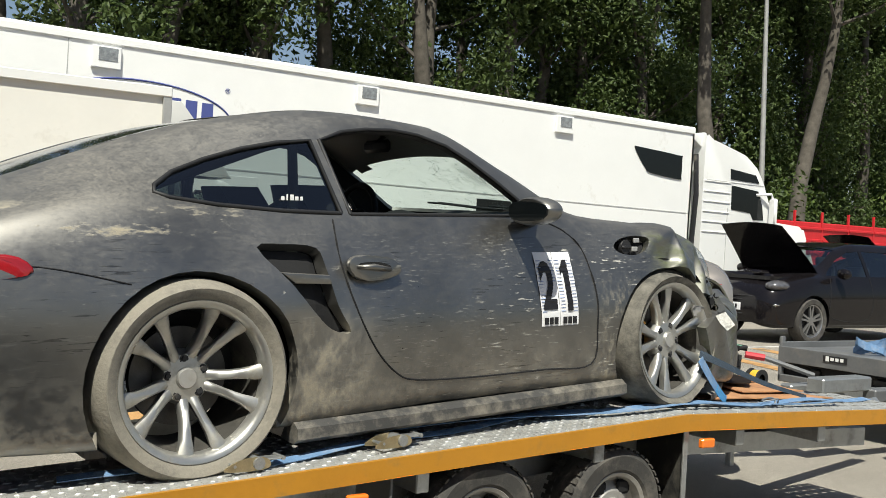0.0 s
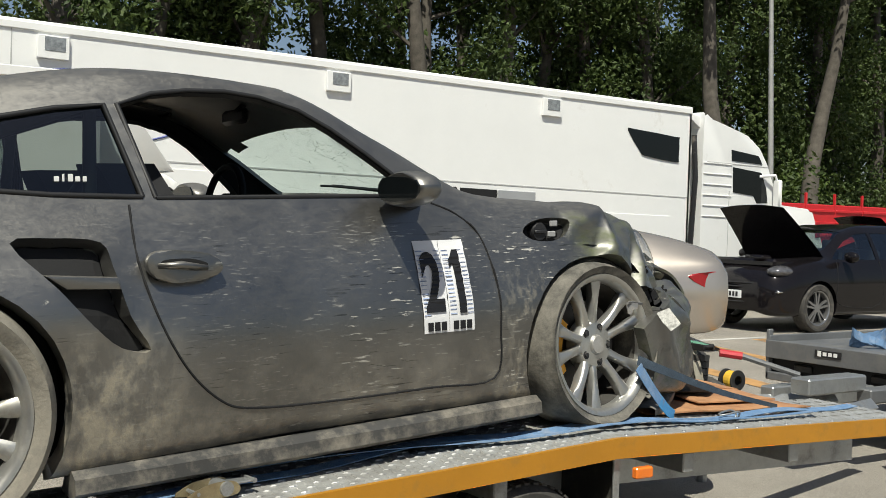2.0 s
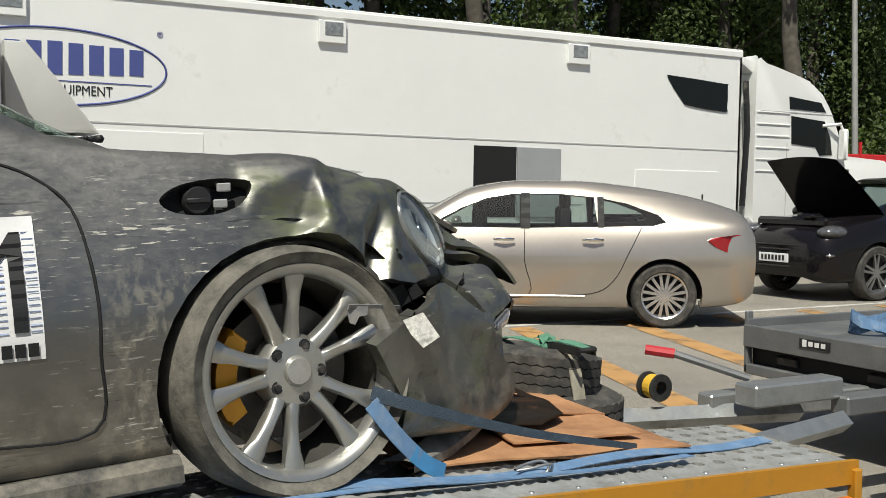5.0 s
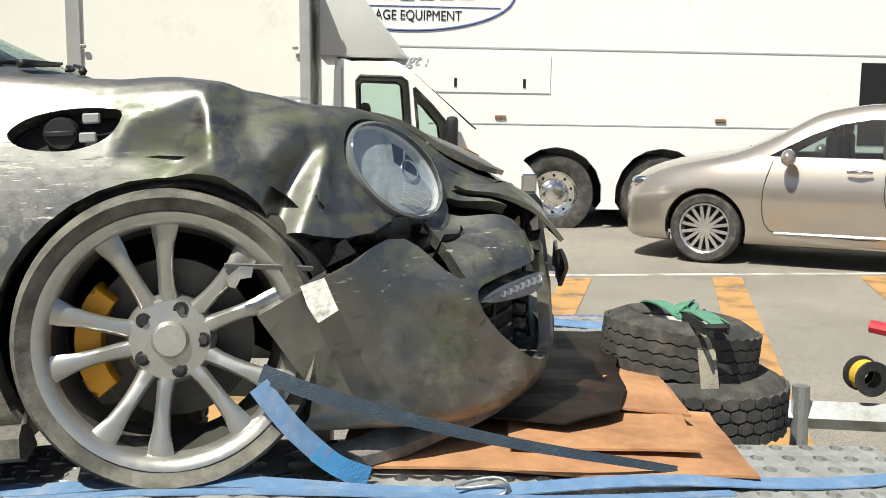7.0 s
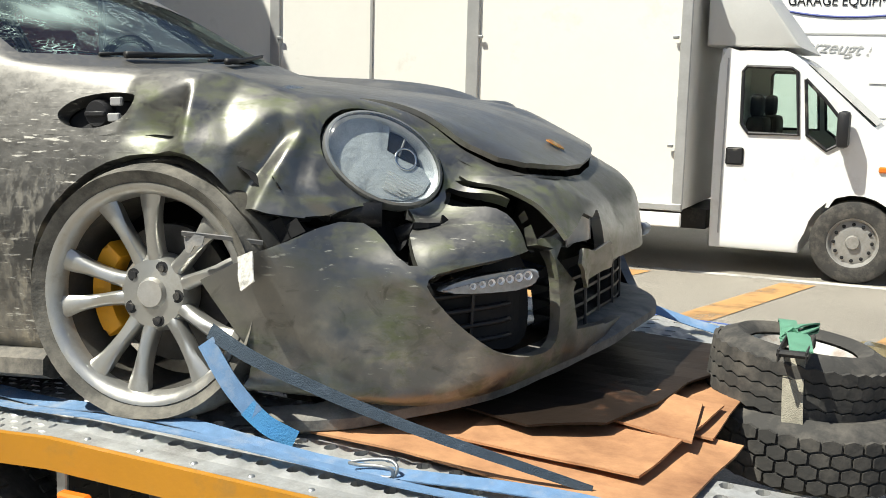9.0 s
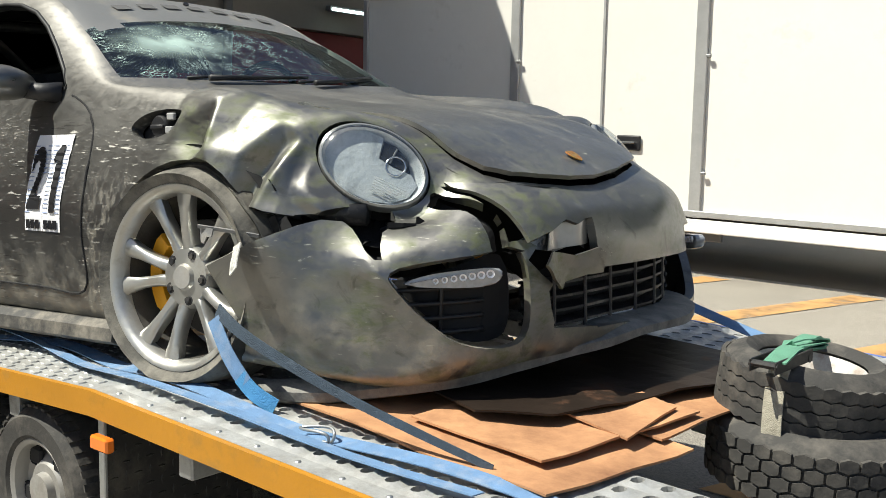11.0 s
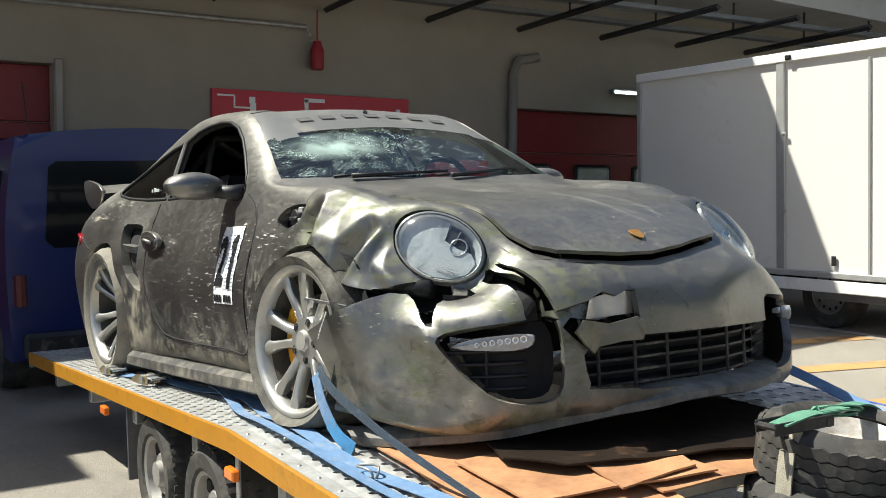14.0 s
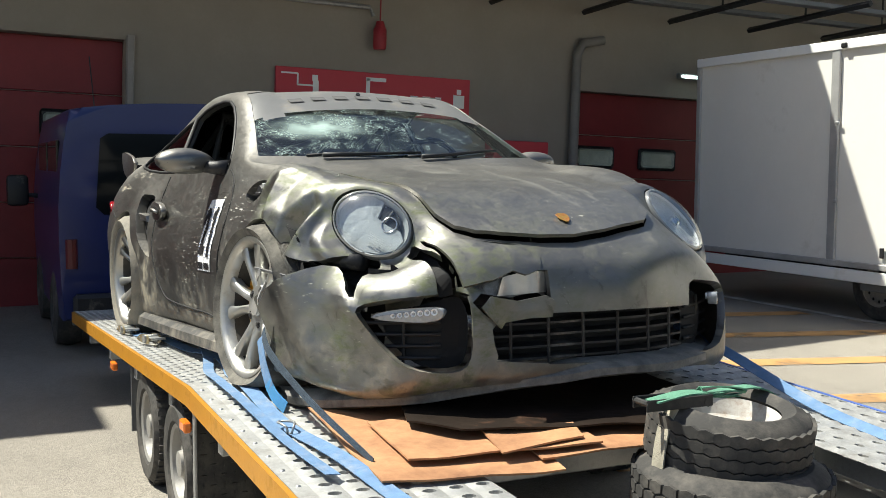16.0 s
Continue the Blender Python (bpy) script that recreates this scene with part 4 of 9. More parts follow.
def road_wheel(name, m, tyre_r, rim_r, width, dish, flat, tyre_mat, parent, hub_letters=False, angle=0.0):
    b = bmesh.new()
    w = width / 2
    lathe(b, [(rim_r - 0.035, -w + 0.045), (rim_r - 0.006, -w + 0.035), (rim_r, -w + 0.012), (rim_r - 0.004, -w), (rim_r - 0.018, -w + 0.002), (rim_r - 0.030, -w + 0.018), (rim_r - 0.036, -w + 0.05)], 56, closed=True)
    wheel = part("wheel", b, M_RIM, parent, "dusty silver ten-spoke alloy wheel", smooth=50)
    b = bmesh.new()
    lathe(b, [(rim_r - 0.034, -w + 0.046), (rim_r - 0.05, 0.02), (rim_r - 0.05, w - 0.02), (rim_r - 0.035, w - 0.02), (rim_r - 0.03, 0), (rim_r - 0.028, -w + 0.047)], 48, closed=True)
    part("barrel", b, M_BARREL, wheel, "brake-dusted wheel barrel", smooth=50)
    wheel.matrix_basis = m
    b = bmesh.new()
    prof = [(rim_r - 0.012, -w + 0.012), (rim_r + 0.012, -w - 0.008), (rim_r + (tyre_r - rim_r) * 0.55, -w - 0.016), (tyre_r - 0.022, -w - 0.002), (tyre_r - 0.006, -w + 0.022), (tyre_r, -w + 0.06), (tyre_r, w - 0.06), (tyre_r - 0.006, w - 0.022), (tyre_r - 0.022, w + 0.002), (rim_r + 0.012, w + 0.008), (rim_r - 0.012, w - 0.012)]
    lathe(b, prof, 72)
    if flat:
        for v in b.verts:
            if v.co.z < -rim_r - 0.005:
                k = min(1, (-rim_r - 0.005 - v.co.z) / 0.05)
                v.co.z = max(v.co.z, -rim_r - 0.012 - 0.4 * (-rim_r - v.co.z - 0.005))
                v.co.y -= 0.05 * k * (1 if v.co.y < 0 else -1)
    part("tyre", b, tyre_mat, wheel, "", smooth=40)
    # spokes in pairs, thick at the hub and dished
    sb = bmesh.new()
    r0, r1 = 0.062, rim_r - 0.03
    steps = [0, 0.12, 0.25, 0.4, 0.55, 0.7, 0.85, 1.0]
    rows = []
    for t in steps:
        r = r0 + (r1 - r0) * t
        y = -w + dish * (1 - t) ** 1.3 + 0.016 + 0.012 * t
        hw = 0.0225 - 0.0055 * math.sin(min(1, t * 1.25) * math.pi) + 0.009 * max(0, t - 0.7) / 0.3
        side = 0.0185 + 0.0475 * t ** 1.35
        th = 0.045 - 0.012 * t
        rows.append([sb.verts.new((side + a * hw, y + c * th + (0.006 if (a and not c) else 0), r)) for a, c in ((-0.8, 1), (-1, 0.1), (-0.55, -0.14), (0.55, -0.14), (1, 0.1), (0.8, 1))])
    for q, p in zip(rows, rows[1:]):
        for k in range(6):
            sb.faces.new((q[k], q[(k + 1) % 6], p[(k + 1) % 6], p[k]))
    sb.faces.new(rows[0][::-1])
    sb.faces.new(rows[-1])
    sp = part("spoke", sb, M_RIM, wheel, smooth=50)
    me = sp.data
    mirror = me.copy()
    mirror.transform(Matrix.Diagonal((-1, 1, 1, 1)))
    mirror.flip_normals()
    for k in range(5):
        a = angle + k * math.tau / 5
        for data in (me, mirror):
            if k == 0 and data is me:
                o = sp
            else:
                o = new("spoke", data)
                o.parent = wheel
            o.matrix_basis = Matrix.Rotation(a, 4, "Y")
    b = bmesh.new()
    lathe(b, [(0.0, -w + dish - 0.004), (0.036, -w + dish - 0.006), (0.040, -w + dish + 0.002), (0.084, -w + dish + 0.006), (0.096, -w + dish + 0.022), (0.098, -w + dish + 0.07), (0, -w + dish + 0.07)], 40)
    part("hub", b, M_RIM, wheel, smooth=40)
    b = bmesh.new()
    lathe(b, [(0.0, -w + dish - 0.011), (0.033, -w + dish - 0.010), (0.037, -w + dish - 0.004), (0.037, -w + dish + 0.004)], 32)
    part("centre_cap", b, mat("grey_cap", (0.42, 0.41, 0.39), 0.4, metal=0.5, dirt=DUST, dirt_amt=0.2), wheel, smooth=40)
    for k in range(5):
        a = angle + (k + 0.5) * math.tau / 5
        b = bmesh.new()
        c = (0.068 * math.sin(a), 0, 0.068 * math.cos(a))
        lathe(b, [(0.0, -w + dish - 0.002), (0.009, -w + dish - 0.002), (0.010, -w + dish + 0.004), (0.0165, -w + dish + 0.004), (0.0165, -w + dish + 0.02)], 12, c=c)
        part("wheel_bolt", b, M_TRIM, wheel, smooth=30)
    return wheel


WHEELS = (("fr", 1.153, -0.820, 0.332, 0.322, 0.276, 0.23, 0.042, True, M_TYRE, radians(-13)), ("rr", -1.175, -0.775, 0.35, 0.352, 0.284, 0.32, 0.105, False, M_MUDTYRE, radians(29)))
M_FTYRE = mat("dusty_tyre", (0.10, 0.095, 0.083), 0.9, var=0.35, scale=8, bump=0.3, bscale=45, dirt=(0.26, 0.24, 0.20), dirt_amt=0.5, dirt_scale=8)
for key, x, y, z, tr, rr, wd, dish, flat, tm, ang in WHEELS:
    tm = M_FTYRE if key == "fr" else tm
    for s in (1, -1):
        m = Matrix.Translation((x, y * s, z)) @ Matrix.Rotation(0 if s == 1 else math.pi, 4, "Z")
        if key == "fr" and s == 1:
            m = Matrix.Translation((-0.003, 0.003, 0.007)) @ m @ Matrix.Rotation(radians(5.6), 4, "Z") @ Matrix.Rotation(radians(-4.3), 4, "X")
        road_wheel(key, m, tr, rr, wd, dish, flat and s == 1, tm, car, True, ang)
        b = bmesh.new()
        lathe(b, [(0.07, 0.02), (0.175, 0.02), (0.175, 0.05), (0.07, 0.05)], 40, closed=True, c=(x, y * s, z))
        for k in range(40):
            a = k * math.tau / 40
            rr_ = 0.10 + 0.018 * (k % 4)
            lathe(b, [(0, 0.019), (0.005, 0.0185)], 6, c=(x + rr_ * math.cos(a), y * s, z + rr_ * math.sin(a)))
        part("brake_disc", b, M_DISC, car, "drilled brake disc", smooth=30)
        b = bmesh.new()
        arc = [radians(138 + k * 6.5) for k in range(13)]
        outline = [(x + 0.195 * math.cos(a), z + 0.195 * math.sin(a)) for a in arc] + [(x + 0.142 * math.cos(a), z + 0.142 * math.sin(a)) for a in reversed(arc)]
        prism(b, outline, "y", y * s - s * 0.035, y * s + s * 0.055, 0.010)
        if key == "fr":
            part("brake_caliper", b, M_CALIPER, car, "yellow brake caliper", smooth=40)
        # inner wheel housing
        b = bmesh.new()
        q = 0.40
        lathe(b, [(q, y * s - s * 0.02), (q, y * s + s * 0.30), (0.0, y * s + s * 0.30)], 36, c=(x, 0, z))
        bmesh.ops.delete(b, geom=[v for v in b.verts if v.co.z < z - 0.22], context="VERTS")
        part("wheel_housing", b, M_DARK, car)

# the arch liner, pulled loose over the right front wheel
b = bmesh.new()
rows = []
for k in range(31):
    a = radians(12 + 3.6 * k)
    r = 0.334 + 0.006 * math.sin(k * 0.45) + 0.004 * noise.noise((k * 0.7, 3.1, 0))
    out_ = -0.850 - 0.012 * math.exp(-((k - 9) / 6) ** 2)
    rows.append([b.verts.new((1.153 + (r + dr) * math.cos(a), y, 0.332 + (r + dr) * math.sin(a))) for dr, y in ((-0.006, out_), (0.004, out_ - 0.006), (0.020, out_ + 0.012), (0.034, out_ + 0.06), (0.036, -0.70))])
for p, q in zip(rows, rows[1:]):
    for k in range(4):
        b.faces.new((p[k], p[k + 1], q[k + 1], q[k]))
bmesh.ops.solidify(b, geom=b.faces[:], thickness=0.003)
part("arch_liner", b, mat("dusty_grey_liner", (0.07, 0.068, 0.063), 0.6, var=0.3, scale=8, bump=0.2, bscale=40, dirt=(0.24, 0.22, 0.175), dirt_amt=0.4, dirt_scale=9), car, "dusty plastic wheel arch liner pulled loose", smooth=45)

# ---- trim: sills, mirrors, handles, lamps, wing ----
for s in (-1, 1):
    b = bmesh.new()
    pr = [(0.845, 0.155), (0.905, 0.165), (0.935, 0.145), (0.94, 0.105), (0.90, 0.085), (0.80, 0.09)]
    rows = []
    for x in np.linspace(-0.80, 0.85, 14):
        rows.append([b.verts.new((x, s * (q[0] - 0.01 * abs(x)), q[1] + 0.012 * (x + 0.8))) for q in pr])
    for p, q in zip(rows, rows[1:]):
        for k in range(len(pr) - 1):
            b.faces.new((p[k], p[k + 1], q[k + 1], q[k]))
    b.faces.new(rows[0])
    b.faces.new(rows[-1][::-1])
    part("sill", b, mat("dusty_black_sill", (0.05, 0.049, 0.047), 0.6, var=0.2, dirt=(0.3, 0.27, 0.22), dirt_amt=0.4, dirt_scale=7), car, "scraped black side skirt", smooth=40)
    # mirror shell on its foot: long and low, its face flat towards the rear, drawn out to the foot
    b = bmesh.new()
    bmesh.ops.create_uvsphere(b, u_segments=28, v_segments=16, radius=1)
    for v in b.verts:
        x, y, z = v.co
        o_ = y * s
        fat = 1 - 0.22 * max(0, -o_) ** 1.5
        z_ = math.copysign(abs(z) ** 0.8, z)
        v.co = Vector((0.082 * math.copysign(abs(x) ** 0.85, x) * fat, 0.135 * math.copysign(abs(y) ** 0.85, y), 0.060 * z_ * fat - 0.014 * max(0, o_) * (z > 0) + 0.010 * o_))
        if v.co.x < -0.045:
            v.co.x = -0.045
    bmesh.ops.translate(b, vec=(0.290, s * 0.930, 0.948), verts=b.verts)
    mir = part("door_mirror", b, M_PAINT, car, "dark grey door mirror", smooth=50)
    b = bmesh.new()
    tube(b, [(0.31, s * 0.86, 0.925), (0.36, s * 0.81, 0.915), (0.40, s * 0.76, 0.91)], [0.028, 0.032, 0.04], 10)
    part("mirror_foot", b, M_TRIM, mir, smooth=True)
    b = bmesh.new()
    prism(b, rounded([(0.835, 0.912), (1.03, 0.915), (1.04, 0.975), (0.84, 0.985)], 3), "x", 0.241, 0.248)
    for v in b.verts:
        v.co.y *= s
    part("mirror_glass", b, M_GLASS, mir)
    # door handle: a scooped plate with a bar
    b = bmesh.new()
    plate = [(x - 0.03, z) for x, z in rounded([(-0.545, 0.745), (-0.50, 0.772), (-0.36, 0.757), (-0.315, 0.72), (-0.35, 0.685), (-0.47, 0.675), (-0.53, 0.70)], 4)]
    prism(b, plate, "y", s * 0.868, s * 0.897, 0.006)
    h = part("door_handle", b, M_PAINT, car, "", smooth=40)
    b = bmesh.new()
    prism(b, rounded([(-0.53, 0.742), (-0.45, 0.745), (-0.395, 0.728), (-0.43, 0.715), (-0.52, 0.72)], 4), "y", s * 0.890, s * 0.8985)
    part("recess", b, M_DARK, h)
    b = bmesh.new()
    tube(b, [(-0.545, s * 0.90, 0.727), (-0.48, s * 0.912, 0.728), (-0.40, s * 0.905, 0.716)], [0.008, 0.012, 0.008], 8)
    part("grip", b, M_PAINT, h, smooth=True)
    # intake fin
    b = bmesh.new()
    prism(b, [(-0.86, 0.715), (-0.66, 0.70), (-0.65, 0.665), (-0.80, 0.672)], "y", s * 0.85, s * 0.905, 0.008)
    part("intake_fin", b, M_PAINT, car, smooth=40)
    # tail lamp
    b = bmesh.new()
    prism(b, rounded([(-1.69, 0.738), (-1.77, 0.792), (-2.00, 0.765), (-2.05, 0.68), (-1.78, 0.715)], 4), "y", s * 0.78, s * 0.895, 0.01)
    for v in b.verts:
        v.co.y -= s * max(0, -1.75 - v.co.x) * 0.38
    part("tail_lamp", b, M_RED, car, "red tail lamp", smooth=50)
# door seams: thin dark grooves
for s in (-1, 1):
    b = bmesh.new()
    seam = [(-0.585, 0.905), (-0.585, 0.74), (-0.54, 0.56), (-0.46, 0.41), (-0.36, 0.31), (-0.26, 0.275), (0.0, 0.262), (0.40, 0.262), (0.665, 0.268), (0.685, 0.45), (0.685, 0.62), (0.655, 0.78), (0.575, 0.86), (0.48, 0.90)]
    seam = rounded(seam, 5, False)

    def on_skin(x, z, s=s):
        best = min((abs(skin(x, v).y - z), v) for v in np.linspace(0.45, 1, 90))[1]
        q = skin(x, best)
        return Vector((x, s * (q.x + 0.0008), z))
    tube(b, [on_skin(*p) for p in seam], 0.0038, 6)
    part("door_seam", b, M_DARK, car)
b = bmesh.new()
tube(b, [on_skin(x, z, -1) for x, z in rounded([(-1.84, 0.77), (-1.62, 0.742), (-1.40, 0.69)], 5, False)], 0.003, 6)
part("bumper_seam", b, M_DARK, car)
# black rubber round the side windows
for outline in (door_win, rear_win):
    for s in (-1, 1):
        b = bmesh.new()

        def on_side(x, z):
            best = min((abs(skin(x, v).y - z), v) for v in np.linspace(0.30, 0.62, 120))[1]
            q = skin(x, best)
            return Vector((x, s * (q.x - 0.002), z))
        pts = [on_side(*p) for p in outline]
        tube(b, pts + pts[:1], 0.009, 6, False)
        part("window_seal", b, M_RUBBER, car, smooth=True)
# rear wing
b = bmesh.new()
rows = []
for y in np.linspace(-0.70, 0.70, 15):
    z0 = 1.085 + 0.03 * (1 - (y / 0.7) ** 2)
    rows.append([b.verts.new((-2.02 + dx + 0.05 * (y / 0.7) ** 2, y, z0 + dz)) for dx, dz in ((0.14, -0.012), (0.10, 0.008), (0.0, 0.022), (-0.14, 0.045), (-0.15, 0.035), (-0.02, 0.0))])
for p, q in zip(rows, rows[1:]):
    for k in range(6):
        b.faces.new((p[k], p[(k + 1) % 6], q[(k + 1) % 6], q[k]))
b.faces.new(rows[0])
b.faces.new(rows[-1][::-1])
wing = part("rear_wing", b, M_PAINT, car, "", smooth=40)
wing.location.z = -0.05
for s in (-1, 1):
    b = bmesh.new()
    prism(b, rounded([(-1.84, 1.09), (-1.95, 1.14), (-2.20, 1.17), (-2.19, 1.06), (-2.05, 0.99), (-1.90, 1.01)], 3), "y", s * 0.695, s * 0.715, 0.004)
    part("end_plate", b, M_PAINT, wing, smooth=40)
    b = bmesh.new()
    prism(b, [(-1.92, 1.10), (-2.08, 1.10), (-2.12, 0.86), (-1.98, 0.88)], "y", s * 0.40 - 0.015, s * 0.40 + 0.015, 0.004)
    part("stay", b, M_PAINT, wing)
# race numbers: two vinyl sheets on the door
n_r = 0.8975
for k, (x0, dig) in enumerate(((0.362, "2"), (0.466, "1"))):
    b = bmesh.new()
    g = [[b.verts.new((x0 + u * 0.1025, -(skin(x0 + u * 0.1, 0.0).x * 0 + on_skin(x0 + u * 0.1, 0.452 + w * 0.317, -1).y * -1) - 0.0022 - 0.0015 * noise.noise((u * 5 + k * 9, w * 7, 1)), 0.452 + w * 0.317)) for u in np.linspace(0, 1, 5)] for w in np.linspace(0, 1, 14)]
    for p, q in zip(g, g[1:]):
        for i in range(4):
            b.faces.new((p[i], p[i + 1], q[i + 1], q[i]))
    sheet = part("number_sheet", b, M_PAPER, car, "white race number sheet on the door", smooth=True)
    marks = []
    face = Matrix.Translation((x0 + 0.05, -0.9035, 0.615)) @ Matrix.Rotation(radians(90), 4, "X")
    if dig == "2":
        marks.append(words("digit", dig, 0.27, face, M_NUM, sheet, 0.0006, bold=0.010, width=0.078))
    else:
        cut = bmesh.new()
        prism(cut, [(x0 + 0.042, 0.515), (x0 + 0.072, 0.515), (x0 + 0.072, 0.735), (x0 + 0.050, 0.735), (x0 + 0.026, 0.700), (x0 + 0.026, 0.672), (x0 + 0.042, 0.686)], "y", -0.9041, -0.9029)
        marks.append(part("digit", cut, M_NUM, sheet))
    for q in range(3):
        marks.append(part("print_bar", boxm((x0 + 0.024 + 0.027 * q, -0.9035, 0.475), (0.022, 0.0012, 0.03), 0, None), M_NUM, sheet))
    for r in range(16):
        marks.append(part("bar", boxm((x0 + (0.016 if dig == "2" else 0.018), -0.9025, 0.515 + r * 0.0145), (0.026, 0.0012, 0.0035)), mat("pale_blue_print", (0.35, 0.42, 0.6), 0.5, var=0) if r == 0 and k == 0 else bpy.data.materials["pale_blue_print"], sheet))
        if dig == "1" or r > 8:
            marks.append(part("bar", boxm((x0 + 0.087, -0.9025, 0.515 + r * 0.0145), (0.024, 0.0012, 0.0035)), bpy.data.materials["pale_blue_print"], sheet))
    for o in marks:
        cut = bmesh.new()
        cut.from_mesh(o.data)
        for z in np.linspace(0.46, 0.76, 31):
            bmesh.ops.bisect_plane(cut, geom=cut.verts[:] + cut.edges[:] + cut.faces[:], dist=1e-6, plane_co=(0, 0, z), plane_no=(0, 0, 1))
        cut.to_mesh(o.data)
        cut.free()
        for v in o.data.vertices:
            v.co.y = on_skin(v.co.x, v.co.z, -1).y - (0.0045 if o.name.startswith("bar") else 0.006) - (0.001 if v.co.y < -0.9035 else 0)

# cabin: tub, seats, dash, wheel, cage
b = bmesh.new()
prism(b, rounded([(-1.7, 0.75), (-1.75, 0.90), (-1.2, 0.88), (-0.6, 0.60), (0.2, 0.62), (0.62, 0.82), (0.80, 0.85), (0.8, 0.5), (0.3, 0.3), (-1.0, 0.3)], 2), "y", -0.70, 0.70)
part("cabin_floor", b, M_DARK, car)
b = bmesh.new()
rows = []
for y in np.linspace(-0.66, 0.66, 13):
    hump = 0.05 * math.exp(-((y - 0.36) / 0.18) ** 2)
    rows.append([b.verts.new(p) for p in ((0.80, y, 0.86), (0.62, y, 0.885 + hump * 0.5), (0.46, y, 0.895 + hump), (0.36, y, 0.85), (0.34, y, 0.70), (0.8, y, 0.6))])
for p, q in zip(rows, rows[1:]):
    for k in range(5):
        b.faces.new((p[k], p[k + 1], q[k + 1], q[k]))
part("dashboard", b, M_HULL, car, smooth=40)
for s in (-1, 1):
    b = bmesh.new()
    rows = []
    for t in np.linspace(0, 1, 10):
        z = 0.42 + 0.62 * t
        x = -0.24 - 0.26 * t
        hw = 0.25 - 0.04 * t if t < 0.72 else 0.21 - 0.30 * (t - 0.72)
        rows.append([b.verts.new((x + dx, s * 0.36 + y * hw, z)) for y, dx in ((-1, 0.10), (-0.8, 0.0), (0, -0.03), (0.8, 0.0), (1, 0.10), (0.85, -0.08), (0, -0.11), (-0.85, -0.08))])
    for p, q in zip(rows, rows[1:]):
        for k in range(8):
            b.faces.new((p[k], p[(k + 1) % 8], q[(k + 1) % 8], q[k]))
    b.faces.new(rows[-1])
    box(b, (0.02, s * 0.36, 0.44), (0.5, 0.46, 0.14), 0.05, None, 2)
    part("bucket_seat", b, M_HULL, car, "black bucket seat", smooth=50)
b = bmesh.new()
ring = [(0.20 + 0.07 * math.sin(a) * 0.4, 0.36 + 0.18 * math.cos(a), 0.90 + 0.165 * math.sin(a)) for a in [k * math.tau / 28 for k in range(29)]]
tube(b, ring, 0.016, 8, False)
tube(b, [(0.22, 0.36, 0.90), (0.40, 0.36, 0.87)], 0.03, 8)
box(b, (0.215, 0.36, 0.90), (0.04, 0.12, 0.10), 0.02)
tube(b, [(0.21, 0.19, 0.90), (0.21, 0.53, 0.90)], 0.015, 6)
part("steering_wheel", b, M_HULL, car, smooth=40)
for pts in ([(-0.62, -0.52, 0.5), (-0.62, -0.53, 1.0), (-0.60, -0.48, 1.24), (-0.60, 0.48, 1.24), (-0.62, 0.53, 1.0), (-0.62, 0.52, 0.5)], [(-0.60, -0.46, 1.23), (-1.45, -0.48, 0.92)], [(-0.60, 0.46, 1.23), (-1.45, 0.48, 0.92)], [(-0.60, -0.46, 1.22), (-1.40, 0.44, 0.93)], [(-0.60, 0.46, 1.22), (-1.40, -0.44, 0.93)], [(-0.62, -0.52, 1.0), (-0.62, 0.52, 0.62)], [(-0.62, -0.5, 0.86), (-0.62, 0.5, 0.86)]):
    b = bmesh.new()
    tube(b, pts, 0.021, 10)
    part("roll_cage_bar", b, M_BLACKMETAL, car, "", smooth=40)
b = bmesh.new()
box(b, (0.10, 0.0, 1.245), (0.03, 0.22, 0.06), 0.015)
tube(b, [(0.10, 0, 1.26), (0.14, 0, 1.30)], 0.012, 6)
part("rear_view_mirror", b, M_TRIM, car, smooth=40)
# wipers lying along the foot of the glass
for y0, y1, lift in ((-0.52, 0.02, 0.0), (-0.06, 0.46, 0.012)):
    b = bmesh.new()

    def foot(y, up):
        x = 0.845 - 0.10 * (y / 0.6) ** 2 - up
        best = min((abs(skin(x, v).x - abs(y)), v) for v in np.linspace(0, 0.6, 140))[1]
        return Vector((x, y, skin(x, best).y + 0.006))
    tube(b, [foot(y0 + (y1 - y0) * t, 0.01 + lift + 0.05 * t) for t in np.linspace(0, 1, 9)], [0.006] * 9, 6)
    tube(b, [foot(y1 - 0.05 + (y0 - y1) * t * 0.8, -0.02 + lift + 0.06 * (1 - t)) + Vector((0, 0, 0.012)) for t in np.linspace(0, 1, 6)], [0.004, 0.006, 0.008, 0.009, 0.010, 0.012], 6)
    part("wiper", b, M_RUBBER, car, smooth=True)


